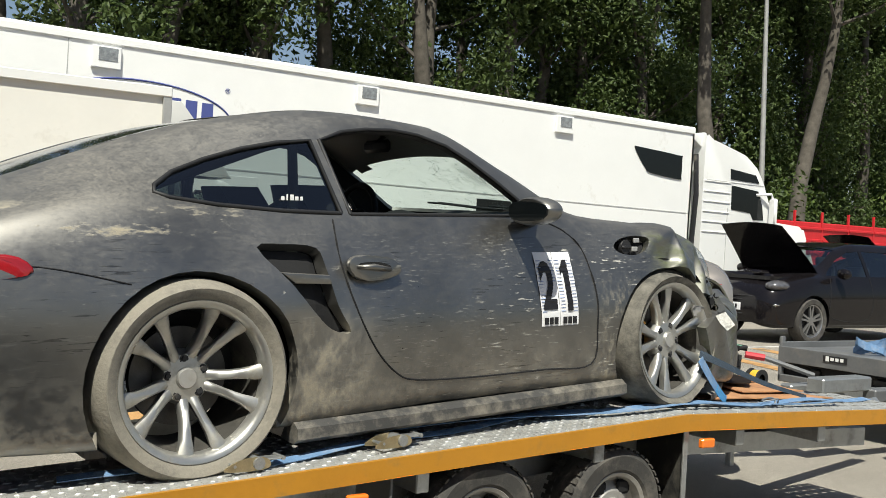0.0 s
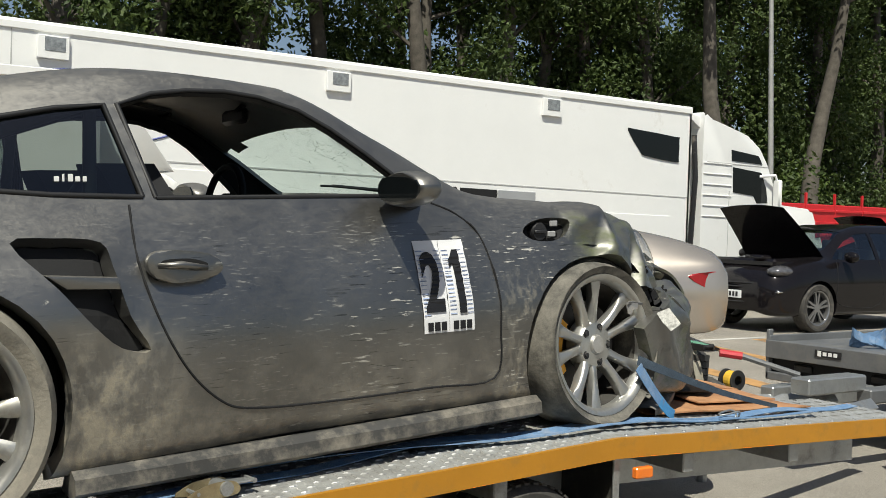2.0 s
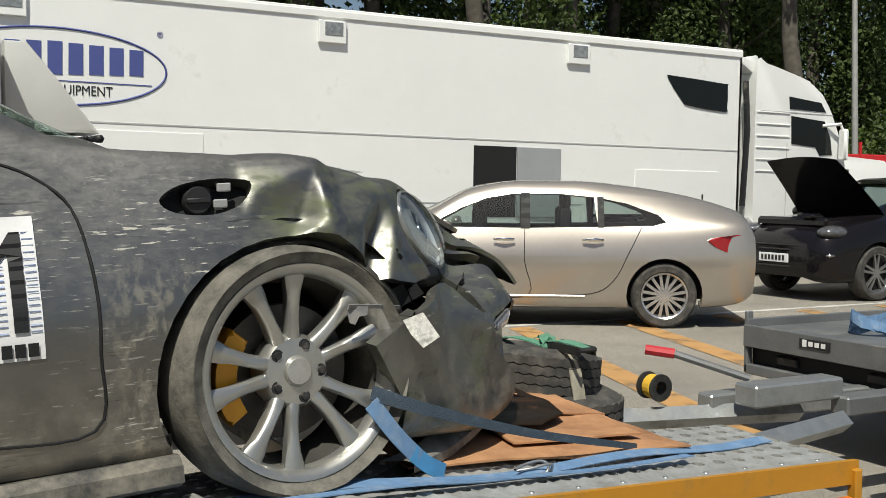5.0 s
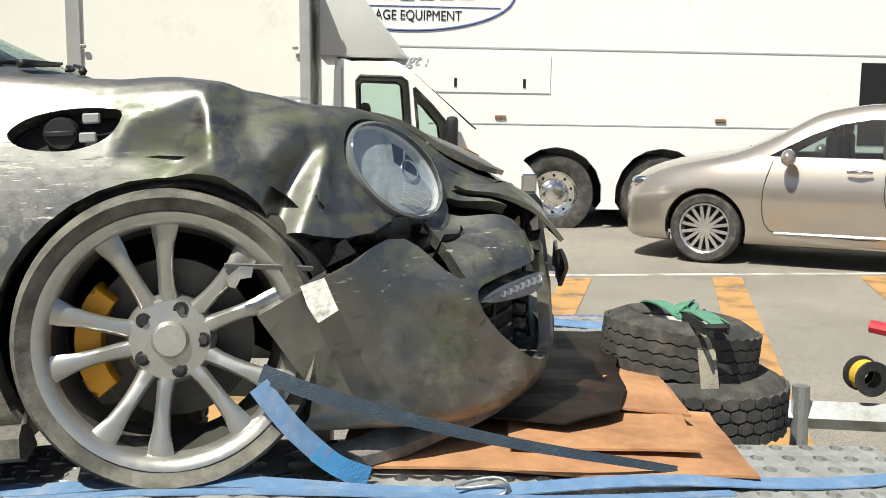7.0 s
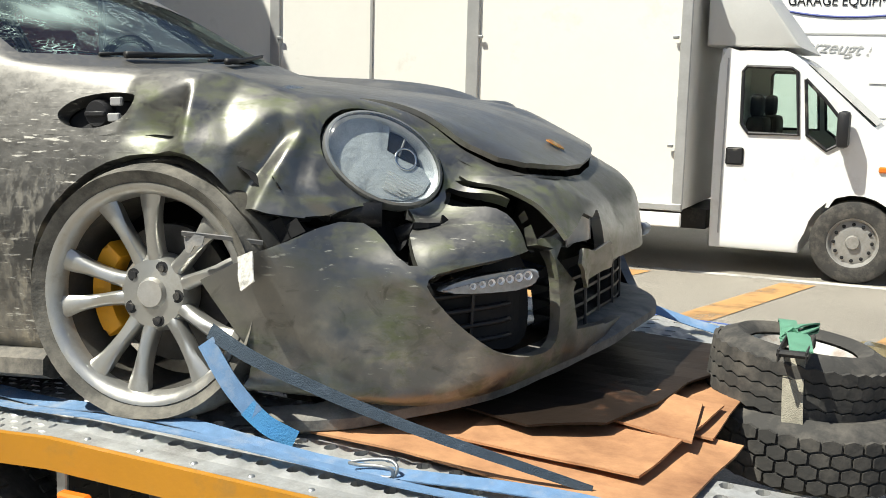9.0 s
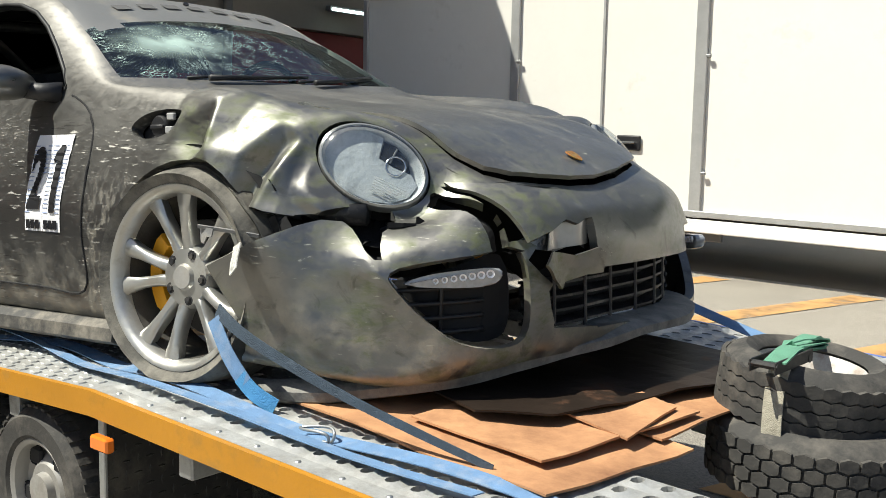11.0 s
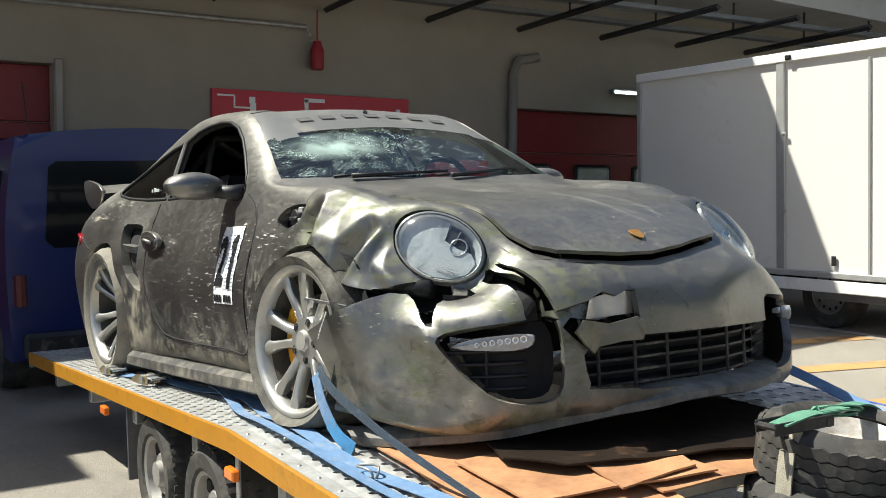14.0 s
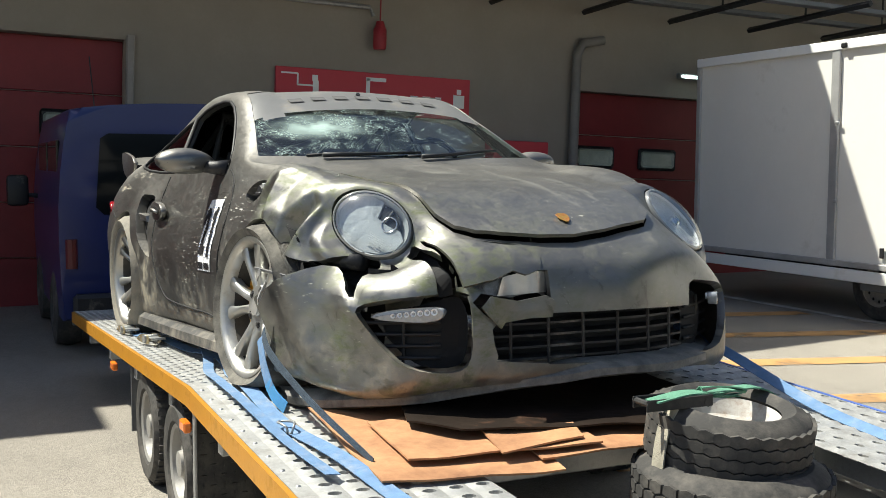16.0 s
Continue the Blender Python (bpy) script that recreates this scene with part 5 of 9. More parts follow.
# ---- lamps of the nose ----
def headlamp(m, broken):
    """An oval lens over a bright bowl."""
    b = bmesh.new()
    bmesh.ops.create_uvsphere(b, u_segments=40, v_segments=24, radius=1)
    for v in b.verts:
        v.co = Vector((v.co.x * 0.158, v.co.y * 0.110, 0.045 * max(0, v.co.z) - 0.012 * (v.co.z < -0.01)))
    h = part("headlamp", b, M_LENS, car, "round clear headlamp", smooth=True)
    h.matrix_basis = m
    b = bmesh.new()
    lathe(b, [(0.95, 0.008), (1.0, 0.004), (1.05, -0.02), (1.0, -0.05), (0.96, -0.03), (0.95, 0.0)], 44, axis="z", closed=True)
    for v in b.verts:
        v.co.x *= 0.160
        v.co.y *= 0.114
    part("bezel", b, shared("lamp_bezel", (0.30, 0.31, 0.31), 0.18, metal=0.5, var=0.2, bump=0.0), h, smooth=40)
    b = bmesh.new()
    lathe(b, [(0.98, -0.006), (0.8, -0.03), (0.5, -0.065), (0.0, -0.075)], 36, axis="z")
    for v in b.verts:
        v.co.x *= 0.155
        v.co.y *= 0.109
    part("reflector", b, shared("lamp_reflector", (0.78, 0.79, 0.80), 0.35, metal=0.25, var=0.25, scale=9, bump=0.5, bscale=26, dirt=(0.30, 0.31, 0.31), dirt_amt=0.2, dirt_scale=9), h, smooth=True)
    # ribs of the reflector
    for k in range(9):
        part("flute", boxm((0.066 - 0.002 * k, -0.030 - 0.0066 * k, 0.008 - 0.0005 * k * k), (0.100 - 0.007 * k, 0.0026, 0.004), 0.001), shared("lamp_flute", (0.80, 0.82, 0.83), 0.12, metal=0.4, bump=0.0), h)
    if not broken:
        b = bmesh.new()
        lathe(b, [(0.030, -0.055), (0.030, -0.01), (0.027, -0.006), (0.0246, -0.015), (0.015, -0.003), (0, 0.002)], 24, axis="z", c=(0.02, 0.03, -0.006))
        part("projector", b, M_CHROME, h, smooth=40)
        return h
    # the dark chamber at the top
    b = bmesh.new()
    prism(b, [(0.004, 0.030), (-0.006, 0.084), (0.03, 0.086), (0.072, 0.068), (0.102, 0.030)], "z", -0.020, -0.018)
    part("lamp_chamber", b, M_TRIM, h)
    part("chamber_rib", boxm((0.036, 0.055, -0.014), (0.005, 0.050, 0.006), 0.001), M_GREYMETAL, h)
    b = bmesh.new()
    tube(b, [(0.055 + 0.028 * math.cos(a), 0.030 + 0.028 * math.sin(a), -0.012) for a in [k * math.tau / 20 for k in range(21)]], 0.003, 6, False)
    part("lamp_ring", b, M_CHROME, h, smooth=True)
    # a cloudy, cracked inner shell over the rest of the bowl
    b = bmesh.new()
    shard = [(-0.144, -0.02), (-0.138, 0.025), (-0.115, 0.062), (-0.075, 0.088), (-0.012, 0.092), (0.002, 0.030), (0.05, 0.024), (0.105, 0.028), (0.134, 0.006), (0.128, -0.035), (0.09, -0.075), (0.03, -0.097), (-0.05, -0.098), (-0.11, -0.07)]
    prism(b, shard, "z", -0.016, -0.013)
    part("inner_shell", b, shared("cloudy_plastic", (0.66, 0.68, 0.70), 0.25, var=0.5, scale=11, bump=0.8, bscale=14, dirt=(0.30, 0.31, 0.32), dirt_amt=0.35, dirt_scale=10), h, "cloudy pale inner shell", smooth=40)
    return h


for m in LAMPS:
    headlamp(m @ Matrix.Translation((0, 0, 0.002)), m is LAMPS[0])
for s in (-1, 1):
    b = bmesh.new()
    prism(b, rounded([(-0.13, -0.012), (-0.05, 0.014), (0.11, 0.026), (0.135, 0.005), (0.10, -0.022), (-0.03, -0.024)], 4), "y", 0.0, 0.035, 0.006)
    drl = part("day_running_lamp", b, mat("lamp_silver", (0.33, 0.345, 0.36), 0.10, metal=0.25, var=0.25, scale=40, bump=0.05, bscale=60, coat=0.8) if s == -1 else bpy.data.materials["lamp_silver"], car, "clear strip lamp in the nose inlet", smooth=40)
    drl.matrix_basis = Matrix.Translation((1.945 if s == -1 else 2.005, s * 0.625, 0.362)) @ Matrix.Rotation(radians(43 if s == -1 else 137), 4, "Z") @ Matrix.Rotation(radians(0), 4, "X")
    if s == 1:
        drl.matrix_basis = drl.matrix_basis @ Matrix.Diagonal((-1, 1, 1, 1)) @ Matrix.Translation((0, -0.035, 0))
    for k in range(7):
        b = bmesh.new()
        r = 0.0085 + 0.0005 * k
        lathe(b, [(0.0, 0.004), (0.3 * r, 0.003), (0.8 * r, -0.001), (r, -0.004), (r, 0.004)], 14, c=(-0.045 + k * 0.0245, -0.0010 if s == -1 else 0.0385, -0.005 + k * 0.0026))
        part("lamp_cell", b, shared("bright_cell", (0.88, 0.89, 0.90), 0.08, metal=0.15, var=0.05, bump=0.0), drl, smooth=40)
# grille bars: slats and posts set back in the mouth and the inlets
def bow(y):
    return 2.070 - 0.42 * abs(y) ** 2.2 + (0.03 * min(1, y / 0.25) if y > 0 else 0)


for z in (0.195, 0.235, 0.275, 0.315):
    b = bmesh.new()
    rows = [[b.verts.new((bow(y) + dx, y, z + dz)) for dx, dz in ((0.0, -0.004), (0.0, 0.004), (-0.05, 0.012), (-0.05, 0.004))] for y in np.linspace(-0.36, 0.48, 17)]
    for p, q in zip(rows, rows[1:]):
        for k in range(4):
            b.faces.new((p[k], p[(k + 1) % 4], q[(k + 1) % 4], q[k]))
    part("grille_bar", b, M_TRIM, car, smooth=30)
for y in (-0.28, -0.14, 0.0, 0.14, 0.28, 0.40):
    b = bmesh.new()
    tube(b, [(bow(y), y, 0.165), (bow(y), y, 0.345)], 0.006, 6)
    part("grille_bar", b, M_TRIM, car)
for s in (-1, 1):
    more = 0.05 if s > 0 else 0.0
    for z in (0.21, 0.25, 0.29, 0.33):
        b = bmesh.new()
        tube(b, [(1.955 + more - 0.9 * (abs(y) - 0.5) ** 1.2, s * y, z) for y in np.linspace(0.50, 0.76, 8)], 0.007, 6)
        part("grille_bar", b, M_TRIM, car, smooth=True)
    b = bmesh.new()
    tube(b, [(1.885 + more, s * 0.61, 0.18), (1.90 + more, s * 0.61, 0.37)], 0.006, 6)
    part("grille_bar", b, M_TRIM, car)
# front lip
b = bmesh.new()
rows = []
for t in np.linspace(-1, 1, 41):
    y = 0.865 * t
    x = 2.165 - 0.60 * abs(t) ** 3.2
    rows.append([b.verts.new((x + dx, y + 0.02 * t, z)) for dx, z in ((-0.10, 0.125), (-0.01, 0.112), (0.015, 0.098), (0.012, 0.072), (-0.03, 0.06), (-0.2, 0.065))])
for p, q in zip(rows, rows[1:]):
    for k in range(5):
        b.faces.new((p[k], p[k + 1], q[k + 1], q[k]))
for v in b.verts:
    v.co.z += 0.010 * noise.noise(v.co * 5) + 0.062 - (0.115 * min(1, -v.co.y / 0.8) ** 1.3 if v.co.y < 0 else 0.0)
    v.co.x += 0.03 * min(1, v.co.y / 0.25) if v.co.y > 0 else -0.095 * min(1, -v.co.y / 0.45)
part("front_lip", b, mat("scraped_black_lip", (0.15, 0.145, 0.135), 0.6, var=0.5, scale=12, bump=0.3, bscale=30, dirt=(0.32, 0.30, 0.26), dirt_amt=0.55, dirt_scale=11), car, "scraped black front lip", smooth=40)
# crest
CREST_Z = top_c(1.934) + 0.0335
b = bmesh.new()
prism(b, rounded([(-0.022, 0.024), (0, 0.028), (0.022, 0.024), (0.02, -0.008), (0, -0.03), (-0.02, -0.008)], 3), "z", 0, 0.004, 0.001)
crest = part("bonnet_badge", b, mat("gold_enamel", (0.55, 0.33, 0.08), 0.3, metal=0.6, dirt=(0.4, 0.05, 0.03), dirt_amt=0.5, dirt_scale=40), car, "small gold shield badge")
crest.matrix_basis = facing((1.940, 0.012, CREST_Z), (0.5, 0, 0.87), (0, 1, 0))
# torn bumper skin and loose metal on the right of the nose
def sheet(name, outline, place, curl, material, label="", thick=0.003, res=9):
    """A bent scrap of panel: an outline on a small grid, curled."""
    b = bmesh.new()
    lo = [min(p[k] for p in outline) for k in (0, 1)]
    hi = [max(p[k] for p in outline) for k in (0, 1)]
    g = [[b.verts.new((lo[0] + (hi[0] - lo[0]) * i / res, lo[1] + (hi[1] - lo[1]) * j / res, 0)) for i in range(res + 1)] for j in range(res + 1)]
    for p, q in zip(g, g[1:]):
        for i in range(res):
            b.faces.new((p[i], p[i + 1], q[i + 1], q[i]))
    ins = carve(b, outline, (0, 1), lambda c: True, (hi[0] - lo[0]) / res)
    keep = set(ins)
    bmesh.ops.delete(b, geom=[f for f in b.faces if f not in keep], context="FACES")
    for v in b.verts:
        x, y, _ = v.co
        v.co.z = curl(x, y)
    r = bmesh.ops.solidify(b, geom=b.faces[:], thickness=thick)
    o = part(name, b, material, car, label, smooth=40)
    o.matrix_basis = place
    return o


sheet("torn_panel", [(-0.09, -0.03), (-0.06, 0.03), (0.06, 0.045), (0.10, 0.03), (0.09, -0.04), (0.0, -0.035)], facing((2.075, -0.255, 0.455), (1, -0.2, 0.1), (0.15, 1, 0.1)), lambda x, y: 0.012 * math.sin(x * 40) + 0.1 * y, mat("bare_aluminium", (0.5, 0.5, 0.5), 0.35, metal=0.9), "torn strip of bare metal")
M_BRACKET = mat("grey_broken_plastic", (0.20, 0.20, 0.20), 0.45, var=0.3, scale=20, bump=0.2, bscale=60, dirt=DUST, dirt_amt=0.3, dirt_scale=14)
b = bmesh.new()
ribbon(b, [(1.464, -0.869, 0.476), (1.40, -0.895, 0.487), (1.34, -0.915, 0.495), (1.284, -0.933, 0.502)], 0.010, (0.1, -0.3, 1), 0.006)
part("bracket", b, M_BRACKET, car, "broken grey plastic bracket", smooth=40)
sheet("bracket", [(-0.030, 0.014), (0.030, 0.012), (0.026, -0.010), (0.004, -0.014), (-0.006, -0.034), (-0.020, -0.030)], facing((1.312, -0.928, 0.486), (0.15, -1, 0.1), (1, 0.2, -0.1)), lambda x, y: 0.006 * math.sin(x * 50), M_BRACKET, "broken end of the plastic bracket", 0.004)
sheet("paper_tag", [(-0.044, -0.028), (-0.034, 0.028), (0.044, 0.030), (0.046, -0.022), (0.0, -0.030)], facing((1.474, -0.968, 0.428), (-0.42, -0.87, 0.25), (0.5, 0.05, -0.85)), lambda x, y: 0.004 * math.sin(x * 40), mat("muddy_paper", (0.62, 0.61, 0.57), 0.7, var=0.3, scale=30, dirt=(0.08, 0.08, 0.07), dirt_amt=0.45, dirt_scale=45), "muddy paper tag on the torn bumper")
for k, (p, q, r) in enumerate((((1.45, -0.78, 0.52), (1.49, -0.79, 0.43), 0.008), ((1.48, -0.72, 0.52), (1.68, -0.66, 0.53), 0.035), ((1.70, -0.62, 0.47), (1.82, -0.54, 0.50), 0.02))):
    b = bmesh.new()
    tube(b, [p, tuple((Vector(p) + Vector(q)) / 2 + Vector((0, -0.015, 0.01))), q], r, 8)
    part("loose_bracket", b, M_STEEL if k == 0 else M_TRIM, car, smooth=True)
for c, nrm, al, sc in (((1.40, -0.66, 0.828), (0.1, -0.3, 1), (1, 0.2, 0), 1.0), ((1.49, -0.63, 0.800), (0.35, -0.2, 1), (1, 0.45, -0.3), 0.8), ((1.53, -0.58, 0.792), (0.35, -0.1, 1), (0.8, 1, -0.3), 0.5)):
    sheet("lens_shard", [(-0.07 * sc, -0.012 * sc), (-0.04 * sc, 0.022 * sc), (0.03 * sc, 0.018 * sc), (0.075 * sc, -0.005 * sc), (0.02 * sc, -0.02 * sc)], facing(c, nrm, al), lambda x, y: 0.012 + 0.006 * math.sin(x * 30), M_LENS, "broken clear lamp plastic on the wing")
# filler neck in its pocket
b = bmesh.new()
lathe(b, [(0.0, -0.80), (0.032, -0.80), (0.038, -0.79), (0.038, -0.76), (0.05, -0.76), (0.05, -0.74)], 24, c=(0.955, 0, 0.785))
box(b, (0.955, -0.803, 0.785), (0.06, 0.012, 0.014), 0.003)
part("filler_cap", b, M_TRIM, car, "black filler cap in an open pocket", smooth=40)
for p in ((1.02, -0.80, 0.815), (1.01, -0.80, 0.775)):
    part("flap_hinge", boxm(p, (0.035, 0.012, 0.022), 0.003), mat("grey_plastic", (0.3, 0.3, 0.3), 0.5) if p[0] > 1.015 else bpy.data.materials["grey_plastic"], car)


# the car is a little longer behind its front axle
for o in car.children:
    if o.matrix_basis.translation.length > 0.2:
        if o.matrix_basis.translation.x < 1.1:
            o.location.x = 1.15 + (o.location.x - 1.15) * 1.027
        continue
    for q in (o, *o.children):
        for v in q.data.vertices:
            if v.co.x < 1.15:
                v.co.x = 1.15 + (v.co.x - 1.15) * 1.027


# ---- the car trailer ----
def deck(x):
    return 0.685 + 0.0525 * (x - 3.6) if x < 3.6 else 0.685 - 0.033 * (x - 3.6)


T0 = Vector((2.5, 4.54, 0))
trailer = thing("car_trailer", "twin-axle car trailer with yellow side rail and perforated alloy tracks", "trailer", Matrix.Translation((3.6, 3.4, 0)) @ Matrix.Rotation(radians(0.9), 4, "Z") @ Matrix.Translation((-3.6, -3.4, 0)) @ Matrix.Translation(T0))


def tpart(name, b, material, label="", smooth=False, parent=None):
    if parent is None:
        bmesh.ops.translate(b, vec=-T0, verts=b.verts)
    return part(name, b, material, parent or trailer, label, smooth)


def slab(b, x0, x1, y0, y1, top, bot, n=2):
    """A plank along the deck line from x0 to x1, its faces top and bot above the deck line."""
    xs = np.linspace(x0, x1, n)
    rows = [[b.verts.new((x, y, deck(x) + h)) for y, h in ((y0, bot), (y1, bot), (y1, top), (y0, top))] for x in xs]
    for p, q in zip(rows, rows[1:]):
        for k in range(4):
            b.faces.new((p[k], p[(k + 1) % 4], q[(k + 1) % 4], q[k]))
    b.faces.new(rows[0][::-1])
    b.faces.new(rows[-1])
    return b


def pierced(b, x0, x1, y0, y1, px, py, hx, hy, rise):
    """A sheet with rows of raised oval holes."""
    nx, ny = round((x1 - x0) / px), round((y1 - y0) / py)
    px, py = (x1 - x0) / nx, (y1 - y0) / ny
    for i in range(nx):
        for j in range(ny):
            cx, cy = x0 + (i + 0.5) * px, y0 + (j + 0.5) * py
            sk = 0.012 if j % 2 else -0.012
            outer = [(cx - px / 2, cy - py / 2), (cx, cy - py / 2), (cx + px / 2, cy - py / 2), (cx + px / 2, cy), (cx + px / 2, cy + py / 2), (cx, cy + py / 2), (cx - px / 2, cy + py / 2), (cx - px / 2, cy)]
            vo = [b.verts.new((x, y, deck(x))) for x, y in outer]
            ang = [225, 270, 315, 0, 45, 90, 135, 180]
            vi = [b.verts.new((cx + sk * 0 + hx * math.cos(radians(a)), cy + hy * math.sin(radians(a)), deck(cx) + rise)) for a in ang]
            vd = [b.verts.new((v.co.x, v.co.y, deck(cx) - 0.015)) for v in vi]
            for k in range(8):
                b.faces.new((vo[k], vo[(k + 1) % 8], vi[(k + 1) % 8], vi[k]))
                b.faces.new((vi[k], vi[(k + 1) % 8], vd[(k + 1) % 8], vd[k]))
    return b


def chequer(b, x0, x1, y0, y1, step=0.042):
    """Tread plate: a sheet with raised lozenges, turned by quarters."""
    slab(b, x0, x1, y0, y1, 0.0, -0.004, 6)
    for i in range(int((x1 - x0) / step)):
        for j in range(int((y1 - y0) / step)):
            x, y = x0 + (i + 0.5) * step, y0 + (j + 0.5) * step
            u = (0.017, 0.0055) if (i + j) % 2 else (0.0055, 0.017)
            base = [b.verts.new((x + dx, y + dy, deck(x + dx) + 0.0005)) for dx, dy in ((u[0], 0), (0, u[1]), (-u[0], 0), (0, -u[1]))]
            crown = [b.verts.new((x + dx * 0.55, y + dy * 0.55, deck(x) + 0.0045)) for dx, dy in ((u[0], 0), (0, u[1]), (-u[0], 0), (0, -u[1]))]
            for k in range(4):
                b.faces.new((base[k], base[(k + 1) % 4], crown[(k + 1) % 4], crown[k]))
            b.faces.new(crown)
    return b


for y0, y1 in ((3.405, 3.96), (5.12, 5.675)):
    b = bmesh.new()
    if y0 < 4:
        slab(b, 3.6, 5.43, y0, 3.46, 0, -0.004, 8)
        pierced(b, 3.6, 5.43, 3.46, y1, 0.078, 0.083, 0.017, 0.022, 0.007)
    else:
        pierced(b, 3.6, 5.43, y0, y1, 0.092, 0.078, 0.021, 0.012, 0.008)
    bmesh.ops.remove_doubles(b, verts=b.verts, dist=0.0005)
    tpart("front_track", b, M_ALU, "perforated alloy deck sheet", smooth=30)
    b = bmesh.new()
    chequer(b, -0.3, 3.6, y0, y1)
    tpart("rear_track", b, M_ALU, "perforated alloy deck sheet", smooth=30)
    b = bmesh.new()
    for i in range(3):
        yy = y0 + 0.06 + i * (y1 - y0 - 0.12) / 2
        slab(b, -0.3, 3.6, yy - 0.02, yy + 0.02, -0.018, -0.08)
        slab(b, 3.6, 5.43, yy - 0.02, yy + 0.02, -0.018, -0.08)
    tpart("track_bearer", b, M_STEEL)
# rivets along the outer edge of the near front track
for k in range(12):
    x = 3.68 + k * 0.15
    b = bmesh.new()
    lathe(b, [(0.009, deck(x) - 0.001), (0.007, deck(x) + 0.003), (0, deck(x) + 0.004)], 8, axis="z", c=(x, 3.432, 0))
    tpart("rivet", b, M_STEEL, smooth=True)
for name, yy, material, lab in (("side_rail", 3.393, M_YELLOW, "yellow painted side rail"), ("side_rail", 5.687, M_BLUE, "blue painted side rail")):
    b = bmesh.new()
    slab(b, -0.30, 3.6, yy - 0.009, yy + 0.009, 0.001, -0.074)
    slab(b, 3.6, 5.46, yy - 0.009, yy + 0.009, 0.001, -0.074)
    bmesh.ops.remove_doubles(b, verts=b.verts, dist=0.0005)
    tpart(name, b, material, lab)
b = bmesh.new()
box(b, (5.445, 3.385, 0.42), (0.03, 0.036, 0.36), 0.004)
tpart("end_post", b, M_YELLOW, "yellow painted post")
b = bmesh.new()
box(b, (-0.31, 4.54, deck(-0.3) - 0.05), (0.03, 2.3, 0.1), 0.004)
tpart("tail_beam", b, M_STEEL)
for x in (0.4, 1.3, 2.2, 3.1, 4.0, 4.62):
    b = bmesh.new()
    box(b, (x, 4.54, deck(x) - 0.12), (0.06, 2.24, 0.08), 0.005)
    tpart("cross_member", b, M_STEEL)
for y in (3.75, 5.33):
    b = bmesh.new()
    slab(b, -0.3, 3.6, y - 0.03, y + 0.03, -0.16, -0.26)
    slab(b, 3.6, 5.43, y - 0.03, y + 0.03, -0.16, -0.26)
    tpart("chassis_rail", b, M_STEEL)
b = bmesh.new()
box(b, (3.62, 3.69, 0.40), (0.008, 0.54, 0.44), 0.002)
for i in range(13):
    for k in range(10):
        y, z = 3.445 + i * 0.041, 0.205 + k * 0.042
        u = (0.016, 0.0045) if (i + k) % 2 else (0.0045, 0.016)
        base = [b.verts.new((3.6242, y + dy, z + dz)) for dy, dz in ((u[0], 0), (0, u[1]), (-u[0], 0), (0, -u[1]))]
        top = [b.verts.new((3.6275, y + dy * 0.5, z + dz * 0.5)) for dy, dz in ((u[0], 0), (0, u[1]), (-u[0], 0), (0, -u[1]))]
        for q in range(4):
            b.faces.new((base[q], base[(q + 1) % 4], top[(q + 1) % 4], top[q]))
        b.faces.new(top)
tpart("wheel_guard", b, M_BLACKMETAL, "black tread-plate guard before the wheels")
b = bmesh.new()
box(b, (3.618, 3.415, 0.40), (0.03, 0.012, 0.45), 0.003)
tpart("guard_edge", b, M_STEEL)
b = bmesh.new()
box(b, (2.06, 3.55, 0.36), (0.012, 0.26, 0.42), 0.003)
tpart("mud_flap", b, M_GREYMETAL)
for x in (1.88, 3.70, 5.36):
    b = bmesh.new()
    box(b, (x, 3.362, deck(x) - 0.125), (0.085, 0.03, 0.042), 0.006)
    tpart("side_marker", b, M_ORANGE, "orange side marker lamp")


def small_wheel(m, parent, r=0.275, rim=0.175, w=0.19):
    b = bmesh.new()
    h = w / 2
    lathe(b, [(rim - 0.012, -h + 0.01), (rim, -h + 0.004), (rim - 0.005, -h), (rim - 0.02, -h + 0.008), (rim - 0.03, -h + 0.05), (rim - 0.05, -h + 0.065), (0.085, -h + 0.03), (0.06, -h + 0.03), (0.055, -h + 0.005), (0, -h)], 40)
    wh = part("wheel", b, mat("worn_steel_rim", (0.34, 0.33, 0.31), 0.5, metal=0.4, var=0.2, dirt=(0.2, 0.18, 0.15), dirt_amt=0.3) if "worn_steel_rim" not in bpy.data.materials else bpy.data.materials["worn_steel_rim"], parent, "small worn wheel", smooth=35)
    wh.matrix_basis = m
    b = bmesh.new()
    lathe(b, [(rim - 0.012, -h + 0.01), (rim + 0.01, -h - 0.008), (r - 0.03, -h - 0.012), (r - 0.006, -h + 0.012), (r, -h + 0.03), (r, h - 0.03), (r - 0.006, h - 0.012), (r - 0.03, h + 0.012), (rim, h - 0.005), (rim - 0.02, h)], 56)
    part("tyre", b, M_TYRE, wh, smooth=35)
    for row in (-0.33, 0.33):
        b = bmesh.new()
        for k in range(44):
            box(b, (0, row * w, r + 0.001), (0.022, w * 0.28, 0.008), 0, Matrix.Rotation((k + (row > 0) * 0.5) * math.tau / 44, 4, "Y"))
        tagged(part("tread", b, M_TYRE, wh), kind="stuff")
    for k in range(5):
        a = (k + 0.5) * math.tau / 5
        b = bmesh.new()
        box(b, (0.12 * math.sin(a), -h + 0.042, 0.12 * math.cos(a)), (0.075, 0.016, 0.066), 0.012, None)
        part("slot", b, M_DARK, wh)
    return wh


